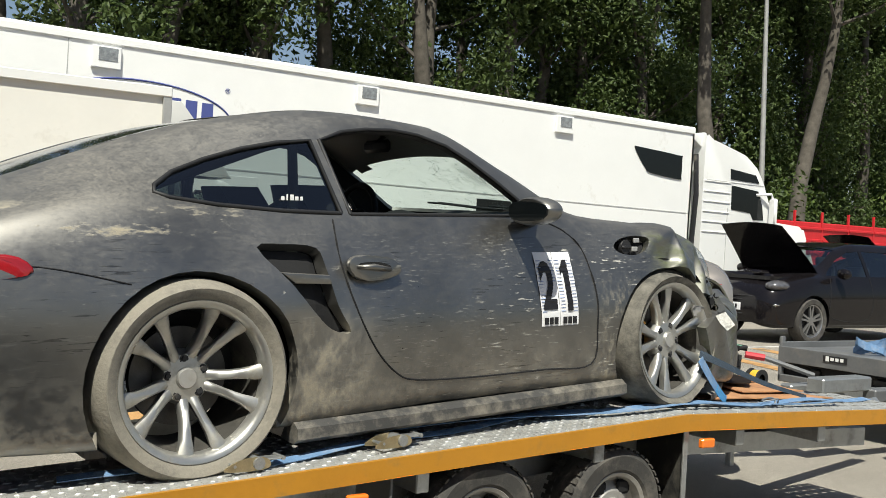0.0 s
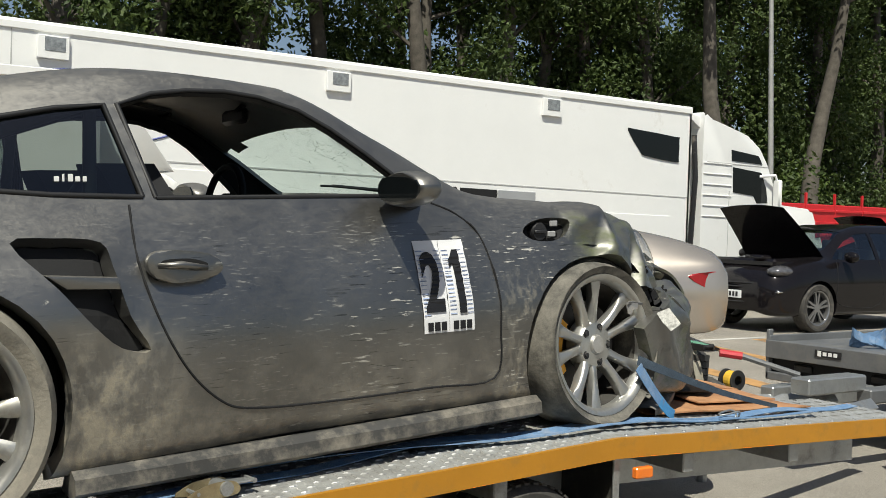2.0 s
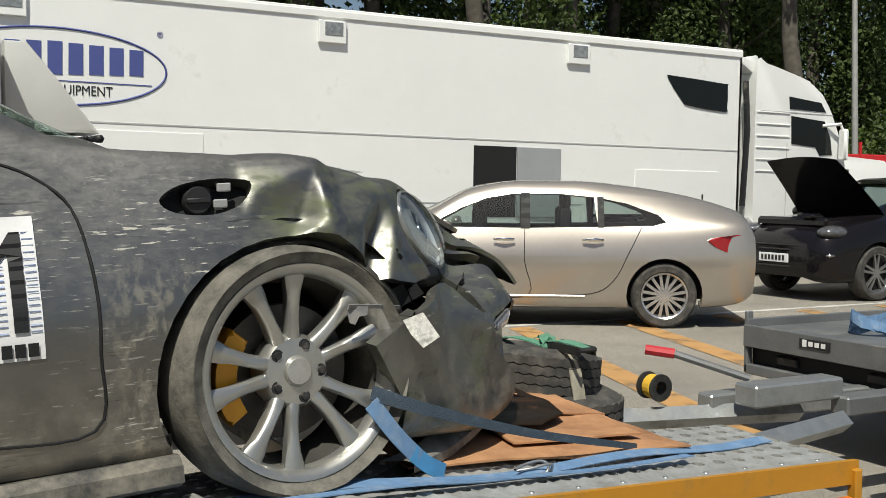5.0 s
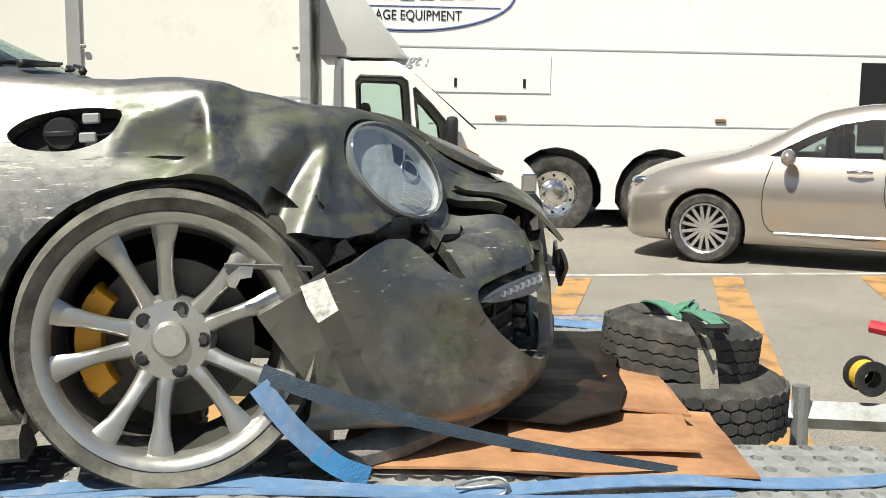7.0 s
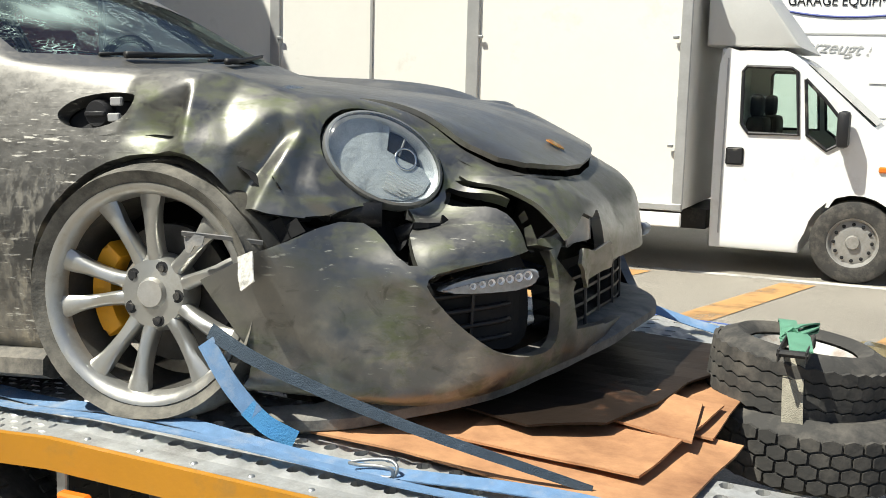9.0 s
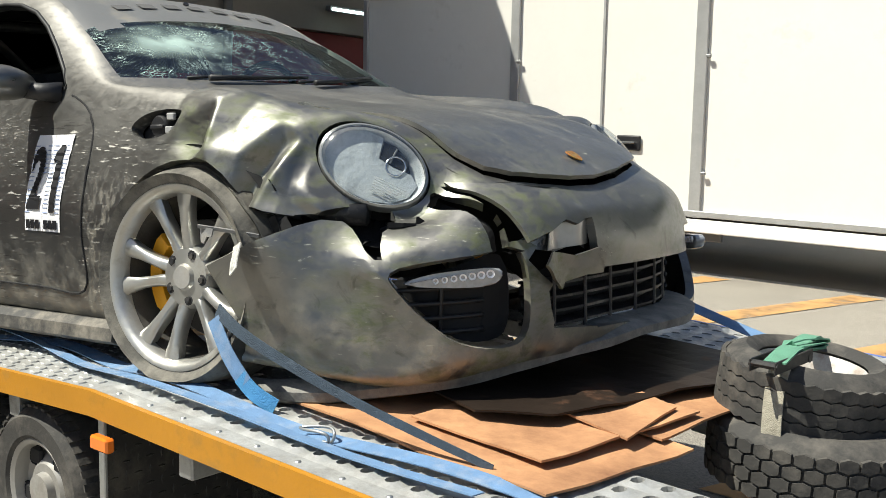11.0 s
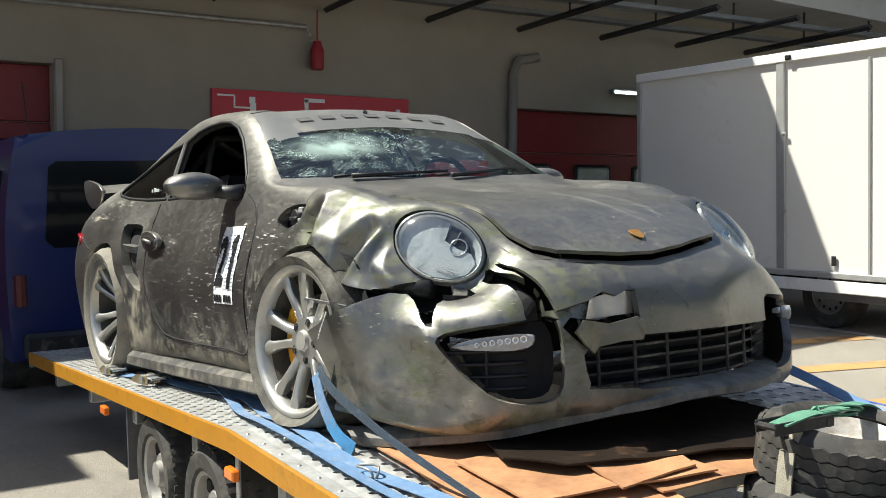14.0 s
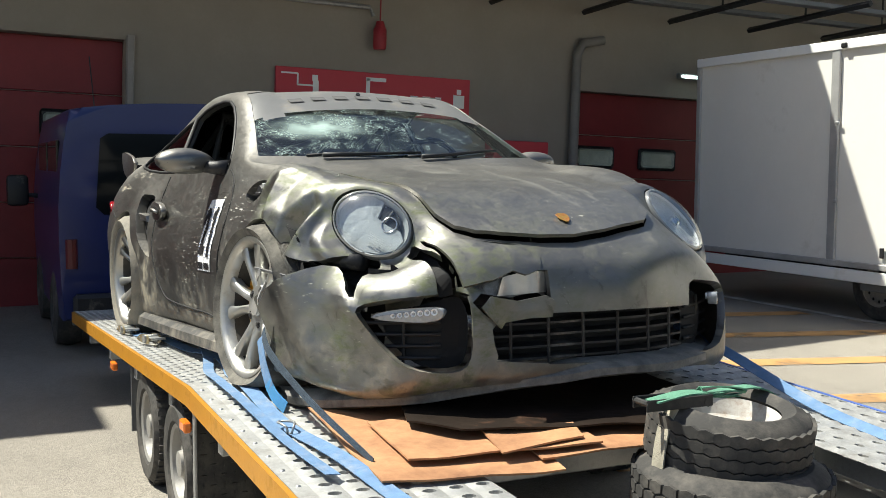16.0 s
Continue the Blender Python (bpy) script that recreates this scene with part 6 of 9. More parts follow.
for x in (2.50, 3.22):
    for y, turn in ((3.52, 0), (5.56, 180)):
        small_wheel(Matrix.Translation(Vector((x, y, 0.275)) - T0) @ Matrix.Rotation(radians(turn), 4, "Z"), trailer)
# drawbar and coupling
for y0, y1 in ((3.95, 4.40), (5.13, 4.66)):
    b = bmesh.new()
    tube(b, [(4.6, y0, 0.44), (6.55, y1, 0.44)], 0.05, 4)
    tpart("drawbar", b, M_STEEL, "grey steel drawbar")
b = bmesh.new()
box(b, (6.45, 4.62, 0.55), (0.55, 0.14, 0.10), 0.01)
box(b, (6.25, 4.80, 0.50), (0.30, 0.10, 0.07), 0.01)
tpart("coupling", b, M_STEEL, "grey steel coupling housing", smooth=30)
b = bmesh.new()
tube(b, [(6.30, 4.72, 0.60), (6.05, 4.95, 0.70)], 0.018, 8)
bl = tpart("brake_lever", b, M_GREYMETAL)
b = bmesh.new()
tube(b, [(6.05, 4.95, 0.70), (5.95, 5.04, 0.715)], 0.024, 8)
tpart("lever_grip", b, mat("red_grip", (0.45, 0.03, 0.04), 0.5), "red lever grip")
b = bmesh.new()
lathe(b, [(0.03, -0.05), (0.062, -0.05), (0.062, -0.04), (0.045, -0.035), (0.045, 0.035), (0.062, 0.04), (0.062, 0.05), (0.03, 0.05)], 20, c=(5.85, 4.85, 0.58))
tpart("winch_drum", b, M_BLACKMETAL, "black winch drum")
b = bmesh.new()
lathe(b, [(0.042, -0.033), (0.054, -0.02), (0.054, 0.02), (0.042, 0.033)], 20, c=(5.85, 4.85, 0.58))
tpart("winch_strap", b, mat("yellow_strap", (0.75, 0.45, 0.04), 0.8), "yellow webbing on the drum")
b = bmesh.new()
tube(b, [(5.62, 4.85, 0.0), (5.62, 4.85, 0.55)], 0.03, 10)
tpart("jockey_leg", b, M_STEEL)


# ---- tie-downs, cardboard and spare tyres on the trailer ----
def lay(pts, h=0.012):
    return [(x, y, deck(x) + h) for x, y in pts]


st = thing("tie_down_strap", "blue webbing strap lying along the trailer deck", "strap", Matrix.Translation((3.3, 3.6, 0.67)), "wheel straps")
b = bmesh.new()
line = rounded([(0.9, 3.62), (1.6, 3.50), (2.3, 3.60), (3.0, 3.66), (3.5, 3.60), (4.0, 3.58), (4.5, 3.60), (5.0, 3.66), (5.35, 3.70)], 5, False)
ribbon(b, [(x, y, deck(x) + 0.018 + 0.010 * math.sin(x * 7)) for x, y in line], 0.055, (0, 1, 0.1))
bmesh.ops.translate(b, vec=(-3.3, -3.6, -0.67), verts=b.verts)
part("webbing", b, M_STRAP, st)
b = bmesh.new()
line = rounded([(2.2, 3.72), (2.9, 3.62), (3.5, 3.51), (4.2, 3.52), (4.9, 3.55)], 5, False)
ribbon(b, [(x, y, deck(x) + 0.026 + 0.008 * math.sin(x * 5 + 1)) for x, y in line], 0.045, (0, 1, -0.1))
bmesh.ops.translate(b, vec=(-3.3, -3.6, -0.67), verts=b.verts)
part("webbing", b, M_STRAP, st)


def ratchet(c, turn, label="worn steel strap ratchet"):
    r = thing("strap_ratchet", label, "ratchet", Matrix.Translation(c) @ Matrix.Rotation(radians(turn), 4, "Z"), "ratchets")
    b = bmesh.new()
    for s in (-1, 1):
        prism(b, rounded([(-0.10, 0.0), (-0.04, 0.035), (0.05, 0.04), (0.08, 0.015), (0.05, -0.005)], 3), "y", s * 0.032 - 0.0025, s * 0.032 + 0.0025)
    part("frame", b, mat("brassy_steel", (0.4, 0.33, 0.2), 0.45, metal=0.8, var=0.3, scale=20) if "brassy_steel" not in bpy.data.materials else bpy.data.materials["brassy_steel"], r)
    b = bmesh.new()
    tube(b, [(0.03, -0.045, 0.02), (0.03, 0.045, 0.02)], 0.022, 12)
    part("spool", b, M_STEEL, r, smooth=40)
    b = bmesh.new()
    tube(b, [(-0.06, -0.036, 0.015), (-0.06, 0.036, 0.015)], 0.006, 8)
    part("pin", b, M_STEEL, r, smooth=40)
    b = bmesh.new()
    box(b, (0.09, 0, 0.028), (0.10, 0.055, 0.006), 0.002)
    tube(b, [(0.13, -0.035, 0.03), (0.13, 0.035, 0.03)], 0.008, 8)
    part("lever", b, M_STEEL, r)
    return r


ratchet((1.50, 3.46, deck(1.5) + 0.015), 5)
ratchet((2.10, 3.49, deck(2.1) + 0.02), 10)
hk = thing("strap_hook", "bent steel wire hook on the end of a blue strap", "hook", Matrix.Translation((4.36, 3.565, deck(4.36) + 0.03)))
for sgn in (-1, 1):
    b = bmesh.new()
    tube(b, rounded([(-0.055, 0.004 * sgn, 0.0), (-0.02, 0.020 * sgn, 0.006), (0.03, 0.022 * sgn, 0.012), (0.055, 0.012 * sgn, 0.004), (0.050, 0.006 * sgn, -0.018), (0.02, 0.004 * sgn, -0.022)], 4, False), 0.0042, 8, False)
    part("wire", b, M_STEEL, hk, smooth=50)
wst = thing("wheel_strap", "grey-blue strap pulled from the front wheel to the deck", "strap", Matrix.Translation((4.1, 3.65, 0.72)), "wheel straps")
for pts, material, wd, lab in (([(3.895, 3.615, 0.930), (4.06, 3.60, 0.872), (4.40, 3.64, 0.768), (4.82, 3.70, 0.672)], M_DSTRAP, 0.040, "dark grey-blue webbing"), ([(3.89, 3.605, 0.905), (3.96, 3.60, 0.815), (4.03, 3.605, 0.745)], M_STRAP, 0.046, "blue webbing"), ([(4.01, 3.602, 0.762), (4.06, 3.612, 0.722), (4.12, 3.635, 0.690)], mat("bright_blue_end", (0.07, 0.27, 0.52), 0.7, bump=0.4, bscale=200), 0.046, "bright blue strap end")):
    b = bmesh.new()
    p3 = rounded(pts, 5, False)
    ribbon(b, p3, [wd * (1 - 0.55 * k / (len(p3) - 1)) for k in range(len(p3))] if material is M_DSTRAP else wd, (0.25, 0.2, 1))
    bmesh.ops.translate(b, vec=(-4.1, -3.65, -0.72), verts=b.verts)
    part("webbing", b, material, wst, lab)
fst = thing("far_strap", "blue strap running over the far track", "strap", Matrix.Translation((4.7, 5.4, 0.65)), "wheel straps")
b = bmesh.new()
ribbon(b, [(x - 4.7, y - 5.4, z - 0.65) for x, y, z in rounded([(3.9, 5.35, 0.90), (4.3, 5.42, 0.80), (4.8, 5.45, 0.67), (5.3, 5.40, 0.645)], 5, False)], 0.05, (0, 1, 0.4))
part("webbing", b, M_STRAP, fst)
ratchet((5.32, 5.42, deck(5.3) + 0.02), 170)


def card(outline, z, tilt, seed, label):
    cx = sum(p[0] for p in outline) / len(outline)
    cy = sum(p[1] for p in outline) / len(outline)
    o = thing("cardboard_sheet", label, "cardboard", Matrix.Translation((cx, cy, z)), "cardboard")
    b = bmesh.new()
    lo = [min(p[k] for p in outline) - 0.01 for k in (0, 1)]
    hi = [max(p[k] for p in outline) + 0.01 for k in (0, 1)]
    n = 16
    g = [[b.verts.new((lo[0] + (hi[0] - lo[0]) * i / n, lo[1] + (hi[1] - lo[1]) * j / n, 0)) for i in range(n + 1)] for j in range(n + 1)]
    for p, q in zip(g, g[1:]):
        for i in range(n):
            b.faces.new((p[i], p[i + 1], q[i + 1], q[i]))
    keep = set(carve(b, outline, (0, 1), lambda c: True, (hi[0] - lo[0]) / n * 1.2))
    bmesh.ops.delete(b, geom=[f for f in b.faces if f not in keep], context="FACES")
    for v in b.verts:
        x, y = v.co.x, v.co.y
        fold = abs(((x * 0.9 + y * 1.3 + seed) * 2.1) % 1 - 0.5)
        v.co = Vector((x - cx, y - cy, 0.012 * noise.noise((x * 2.2 + seed, y * 2.2, seed)) + 0.014 * fold + tilt[0] * (x - cx) + tilt[1] * (y - cy)))
    bmesh.ops.solidify(b, geom=b.faces[:], thickness=0.006)
    part("sheet", b, M_CARD, o)
    return o


card([(4.05, 3.72), (5.00, 3.66), (5.06, 4.22), (4.10, 4.36)], 0.672, (-0.033, 0.0), 0.3, "brown oil-stained cardboard under the car's nose")
card([(4.15, 4.24), (4.99, 4.18), (5.02, 5.02), (4.15, 5.04)], 0.684, (-0.033, 0.0), 1.7, "brown oil-stained folded cardboard sheet")
card([(4.45, 3.82), (4.90, 3.78), (4.98, 4.40), (4.52, 4.48)], 0.694, (-0.02, 0.01), 4.1, "brown oil-stained torn cardboard sheet")
card([(4.72, 4.10), (4.96, 4.06), (4.93, 4.36), (4.80, 4.40)], 0.708, (-0.02, 0.05), 6.2, "brown oil-stained cardboard flap")


# near-black colour holds both the oil soak and the shade under the nose
M_OILSHADE = mat("oil_soaked_cardboard", (0.020, 0.013, 0.009), 0.55, var=0.4, scale=5, bump=0.15, bscale=18, spec=0.25, dirt=(0.14, 0.065, 0.035), dirt_amt=0.15, dirt_scale=3)
# the outline also takes in the shadow cast ahead of the nose
oily_shade = card([(4.22, 4.02), (4.60, 3.90), (4.76, 4.02), (4.83, 4.24), (4.86, 4.50), (4.93, 4.76), (4.96, 5.06), (4.25, 5.06)], 0.718, (-0.02, 0.0), 2.6, "oil-soaked cardboard below the car's nose, the nose's shadow painted into its dark colour")
for q in oily_shade.children:
    q.data.materials[0] = M_OILSHADE


def spare(c, r, w, hole, tilt, label, blocks):
    o = thing("spare_tyre", label, "tyre", Matrix.Translation(c) @ Euler([radians(a) for a in tilt]).to_matrix().to_4x4(), "spare tyres")
    b = bmesh.new()
    h = w / 2
    lathe(b, [(hole, -h + 0.012), (hole + 0.012, -h), (r - 0.06, -h - 0.012), (r - 0.02, -h + 0.008), (r - 0.004, -h + 0.03), (r - 0.004, h - 0.03), (r - 0.02, h - 0.008), (r - 0.06, h + 0.012), (hole + 0.012, h), (hole, h - 0.012), (hole + 0.02, h - 0.03), (hole + 0.03, 0), (hole + 0.02, -h + 0.03)], 60, axis="z", closed=True)
    part("carcass", b, M_TYRE, o, smooth=35)
    b = bmesh.new()
    for row in range(blocks):
        z = -h + 0.035 + row * (w - 0.07) / (blocks - 1)
        for k in range(34):
            a = (k + 0.5 * (row % 2)) * math.tau / 34
            prism(b, [(-0.024, -0.013), (0, -0.021), (0.024, -0.013), (0.024, 0.011), (0, 0.018), (-0.024, 0.011)], "y", r - 0.008, r + 0.004)
            b.verts.ensure_lookup_table()
            bmesh.ops.transform(b, matrix=Matrix.Translation((0, 0, z)) @ Matrix.Rotation(a, 4, "Z"), verts=[b.verts[i] for i in range(len(b.verts) - 12, len(b.verts))])
    part("tread", b, M_TYRE, o, "worn blocky tread")
    return o


spare((5.17, 4.74, 0.555), 0.30, 0.185, 0.165, (0, 2, 0), "worn black tyre lying flat at the trailer's front", 4)
up = spare((5.13, 4.76, 0.725), 0.25, 0.18, 0.15, (3, 6, 40), "smaller worn black tyre lying on another", 4)
b = bmesh.new()
lathe(b, [(0.152, 0.07), (0.14, 0.05), (0.12, 0.02), (0.06, 0.015), (0.035, 0.03), (0.0, 0.03)], 36, axis="z")
part("steel_rim", b, mat("rusty_white_rim", (0.5, 0.48, 0.45), 0.5, var=0.2, dirt=(0.2, 0.12, 0.07), dirt_amt=0.35, dirt_scale=12), up, "rusty pale steel rim", smooth=35)
gs = thing("ratchet_strap", "green and beige strap over the stacked tyres", "strap", Matrix.Translation((5.11, 4.72, 0.80)), "wheel straps")
for pts, material, wd, lab in (([(5.15, 4.47, 0.50), (5.14, 4.46, 0.66), (5.13, 4.485, 0.80), (5.13, 4.52, 0.875)], M_BSTRAP, 0.055, "dirty beige webbing"), ([(5.15, 4.43, 0.905), (5.13, 4.56, 0.915), (5.11, 4.66, 0.905)], M_GSTRAP, 0.06, "green webbing"), ([(5.10, 4.62, 0.885), (5.08, 4.78, 0.90), (5.06, 4.92, 0.885), (5.05, 5.02, 0.80), (5.05, 5.06, 0.62)], M_GSTRAP, 0.05, "green webbing")):
    b = bmesh.new()
    ribbon(b, [(x - 5.1, y - 4.7, z - 0.85) for x, y, z in rounded(pts, 5, False)], wd, (1, 0, 0), 0.005)
    part("webbing", b, material, gs, lab)
b = bmesh.new()
for s in (-1, 1):
    box(b, (0.03 + s * 0.035, -0.18, 0.045), (0.006, 0.24, 0.035), 0.002)
tube(b, [(-0.01, -0.29, 0.05), (0.07, -0.29, 0.05)], 0.01, 8)
tube(b, [(-0.01, -0.08, 0.04), (0.07, -0.08, 0.04)], 0.014, 8)
part("ratchet_frame", b, M_BLACKMETAL, gs)
for q in range(2):
    b = bmesh.new()
    ribbon(b, [(0.02 + 0.03 * math.sin(a * 1.3 + q), 0.0 + 0.075 * math.cos(a) * (1 - 0.15 * q), 0.050 + 0.012 * math.sin(a) + 0.010 * q) for a in [j * 0.62 for j in range(10)]], 0.042, (1, 0.25 * (q - 1), 0.2), 0.004)
    part("bunched_webbing", b, M_GSTRAP, gs, "bunched green webbing")

# ---- the tow vehicle's flat bed ----
tow = thing("tow_flatbed", "dark grey steel flatbed with a recessed rear panel", "flatbed", Matrix.Translation((8.4, 4.75, 0)))


def kpart(name, b, material, label="", smooth=False):
    bmesh.ops.translate(b, vec=(-8.4, -4.75, 0), verts=b.verts)
    return part(name, b, material, tow, label, smooth)


kpart("bed", boxm((8.45, 4.75, 0.635), (2.26, 2.30, 0.03), 0.005), M_GREYMETAL, "worn grey steel deck")
kpart("rear_panel", boxm((7.32, 4.75, 0.60), (0.03, 2.32, 0.13), 0.004), M_GREYMETAL)
kpart("rear_panel", boxm((7.34, 4.75, 0.40), (0.05, 2.32, 0.06), 0.006), M_GREYMETAL)
kpart("recess", boxm((7.38, 4.75, 0.48), (0.03, 2.28, 0.12)), M_DARK)
for y in (5.90, 3.60):
    kpart("corner_post", boxm((7.34, y, 0.56), (0.05, 0.03, 0.37), 0.006), M_GREYMETAL)
kpart("side_lip", boxm((8.45, 5.895, 0.665), (2.26, 0.03, 0.07), 0.004), M_GREYMETAL)
kpart("badge_plate", boxm((7.302, 5.35, 0.615), (0.006, 0.22, 0.05)), M_TRIM)
for k in range(4):
    kpart("print_bar", boxm((7.298, 5.42 - 0.045 * k, 0.615), (0.003, 0.03, 0.026 if k else 0.04)), M_SIGNW)
for y in (5.6, 4.95):
    kpart("panel_slot", boxm((7.36, y, 0.48), (0.03, 0.16, 0.05), 0.008), M_BLACKMETAL)
for y in (4.15, 5.35):
    kpart("chassis_beam", boxm((8.5, y, 0.42), (2.1, 0.10, 0.16), 0.008), M_GREYMETAL)
    small_wheel(Matrix.Translation((0.25, y - 4.75, 0.30)) @ Matrix.Rotation(radians(0 if y < 4.75 else 180), 4, "Z"), tow, 0.30, 0.19, 0.2)
kpart("hitch", boxm((7.05, 4.60, 0.47), (0.75, 0.11, 0.09), 0.01), M_GREYMETAL)
kpart("hitch_bracket", boxm((7.0, 4.38, 0.43), (0.5, 0.05, 0.16), 0.01), M_STEEL)
kpart("hitch_bracket", boxm((6.95, 5.0, 0.40), (0.7, 0.08, 0.10), 0.01), M_STEEL)
coil = thing("coiled_strap", "coiled blue strap on the grey flatbed", "strap", Matrix.Translation((7.75, 5.35, 0.65)), "wheel straps")
for k in range(4):
    b = bmesh.new()
    pts = [(0.10 * math.cos(a) * (1 + 0.12 * k), 0.14 * math.sin(a) * (1 - 0.1 * k), 0.03 + 0.02 * k + 0.03 * math.sin(a * 2 + k)) for a in [j * math.tau / 14 for j in range(15)]]
    ribbon(b, pts, 0.05, (0.2, 0.1, 1))
    part("webbing", b, M_STRAP, coil)


# ---- ground and markings ----
def grit(m, scale, amount):
    """Fine light and dark grains over a surface's colour."""
    n, l = m.node_tree.nodes, m.node_tree.links
    b = n["Principled BSDF"]
    old = b.inputs["Base Color"].links[0].from_socket
    tc, v, r, x = (n.new(k) for k in ("ShaderNodeTexCoord", "ShaderNodeTexVoronoi", "ShaderNodeMapRange", "ShaderNodeMix"))
    v.inputs["Scale"].default_value = scale
    l.new(tc.outputs["Object"], v.inputs["Vector"])
    sp = n.new("ShaderNodeSeparateColor")
    l.new(v.outputs["Color"], sp.inputs[0])
    r.inputs["To Min"].default_value, r.inputs["To Max"].default_value = 1 - amount, 1 + amount
    l.new(sp.outputs[0], r.inputs["Value"])
    x.data_type, x.blend_type, x.inputs[0].default_value = "RGBA", "MULTIPLY", 1.0
    l.new(old, x.inputs[6])
    l.new(r.outputs["Result"], x.inputs[7])
    l.new(x.outputs[2], b.inputs["Base Color"])


def asphalt():
    m = mat("worn_asphalt", (0.275, 0.25, 0.212), 0.9, var=0.16, scale=0.6, bump=0.5, bscale=160, dirt=(0.19, 0.175, 0.155), dirt_amt=0.25, dirt_scale=0.9)
    grit(m, 260.0, 0.5)
    return m


b = bmesh.new()
g = 24
xs = [-200 + 420 * i / g for i in range(g + 1)]
gv = [[b.verts.new((x, y, 0)) for x in xs] for y in xs]
for p, q in zip(gv, gv[1:]):
    for i in range(g):
        b.faces.new((p[i], p[i + 1], q[i + 1], q[i]))
tagged(part("ground", b, asphalt()), "worn pale grey asphalt paddock", "ground", kind="structure")


def worn_paint(name, col):
    """Paint worn through to the asphalt."""
    m = mat(name, col, 0.85, var=0.15, scale=3, bump=0.3, bscale=120)
    n, l = m.node_tree.nodes, m.node_tree.links
    tc, nz, mr = n.new("ShaderNodeTexCoord"), n.new("ShaderNodeTexNoise"), n.new("ShaderNodeMapRange")
    nz.inputs["Scale"].default_value, nz.inputs["Detail"].default_value = 3.0, 10.0
    mr.inputs["From Min"].default_value, mr.inputs["From Max"].default_value = 0.22, 0.50
    mr.inputs["To Max"].default_value = 0.88
    l.new(tc.outputs["Object"], nz.inputs["Vector"])
    l.new(nz.outputs["Fac"], mr.inputs["Value"])
    l.new(mr.outputs["Result"], n["Principled BSDF"].inputs["Alpha"])
    return m


M_ORLINE = worn_paint("worn_orange_paint", (0.52, 0.29, 0.11))
M_WHLINE = worn_paint("worn_white_paint", (0.62, 0.60, 0.56))
for k in range(13):
    x = -2.35 + 1.36 * k
    b = bmesh.new()
    vs = [b.verts.new(p) for p in ((x - 1.43, 5.6, 0.007), (x - 1.16, 5.6, 0.007), (x + 0.27, 10.7, 0.007), (x, 10.7, 0.007))]
    b.faces.new(vs)
    tagged(part("road_marking", b, M_ORLINE), "faded orange hatch stripe on the asphalt", "road marking", "hatch stripes", "structure")
tagged(part("road_marking", boxm((10.0, 10.88, 0.003), (26, 0.10, 0.004)), M_WHLINE), "faded white line on the asphalt", "road marking", kind="structure")


# ---- the long white exhibition trailer and its tractor ----
TR = Matrix.Translation((9.0, 14.735, 0)) @ Matrix.Rotation(radians(0.7), 4, "Y")
semi = thing("box_semi_trailer", "long white semi-trailer with lockers, lamps and an oval logo", "trailer", TR)
X0 = 9.0


def spart(name, b, material, label="", smooth=False, parent=None):
    bmesh.ops.translate(b, vec=(-X0, 0, 0), verts=b.verts)
    return part(name, b, material, parent or semi, label, smooth)


b = bmesh.new()
side = [(1.7, 0.22), (1.7, 3.84), (15.35, 3.84), (15.35, 1.14), (12.3, 1.14), (12.3, 0.30)]


def bottom_with_arches():
    pts = [(12.3, 0.22)]
    for cx in (9.14, 7.78, 6.42):
        for k in range(13):
            a = radians(-28 + k * (236 / 12))
            z = 0.40 + 0.60 * math.sin(a)
            pts.append((cx + 0.60 * math.cos(a), max(z, 0.22)))
    pts.append((1.7, 0.22))
    return pts


prism(b, bottom_with_arches() + [(1.7, 3.84), (15.35, 3.84), (15.35, 1.14), (12.3, 1.14)], "y", 0.0, 0.05)
spart("side_wall", b, M_WHITE, "white painted side wall")
spart("roof", boxm((8.525, 1.25, 3.86), (13.7, 2.5, 0.05), 0.01), M_WHITE)
spart("back_wall", boxm((8.525, 2.47, 2.2), (13.6, 0.04, 3.3)), M_WHITE)
spart("end_wall", boxm((15.33, 1.25, 2.48), (0.04, 2.5, 2.7)), M_WHITE)
spart("end_wall", boxm((1.72, 1.25, 2.1), (0.04, 2.5, 3.5)), M_WHITE)
spart("floor", boxm((8.5, 1.25, 1.12), (13.6, 2.4, 0.06)), M_DARK)
spart("roof_rail", boxm((8.525, -0.012, 3.80), (13.66, 0.03, 0.10), 0.01), M_WHITE)
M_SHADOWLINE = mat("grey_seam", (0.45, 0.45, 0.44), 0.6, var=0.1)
spart("seam", boxm((9.2, -0.003, 2.21), (12.2, 0.008, 0.018)), M_SHADOWLINE)
spart("seam", boxm((8.5, -0.003, 1.28), (7.4, 0.008, 0.012)), M_SHADOWLINE)
spart("seam", boxm((3.50, -0.003, 3.0), (0.012, 0.008, 1.6)), M_SHADOWLINE)
for x0, x1, z0, z1 in ((4.80, 6.32, 1.66, 2.12), (13.2, 14.9, 1.30, 1.85)):
    lk = spart("locker", boxm(((x0 + x1) / 2, -0.006, (z0 + z1) / 2), (x1 - x0, 0.014, z1 - z0), 0.004), M_WHITE, "flush locker flap")
    for x in (x0 + 0.33, x1 - 0.33):
        spart("catch", boxm((x, -0.018, z0 + 0.12), (0.035, 0.012, 0.11), 0.004), M_TRIM, parent=lk)
for x in (5.7, 8.5):
    spart("side_lamp", boxm((x, -0.01, 1.36), (0.14, 0.03, 0.05), 0.01), mat("brown_lens", (0.25, 0.13, 0.08), 0.3) if x < 6 else bpy.data.materials["brown_lens"])
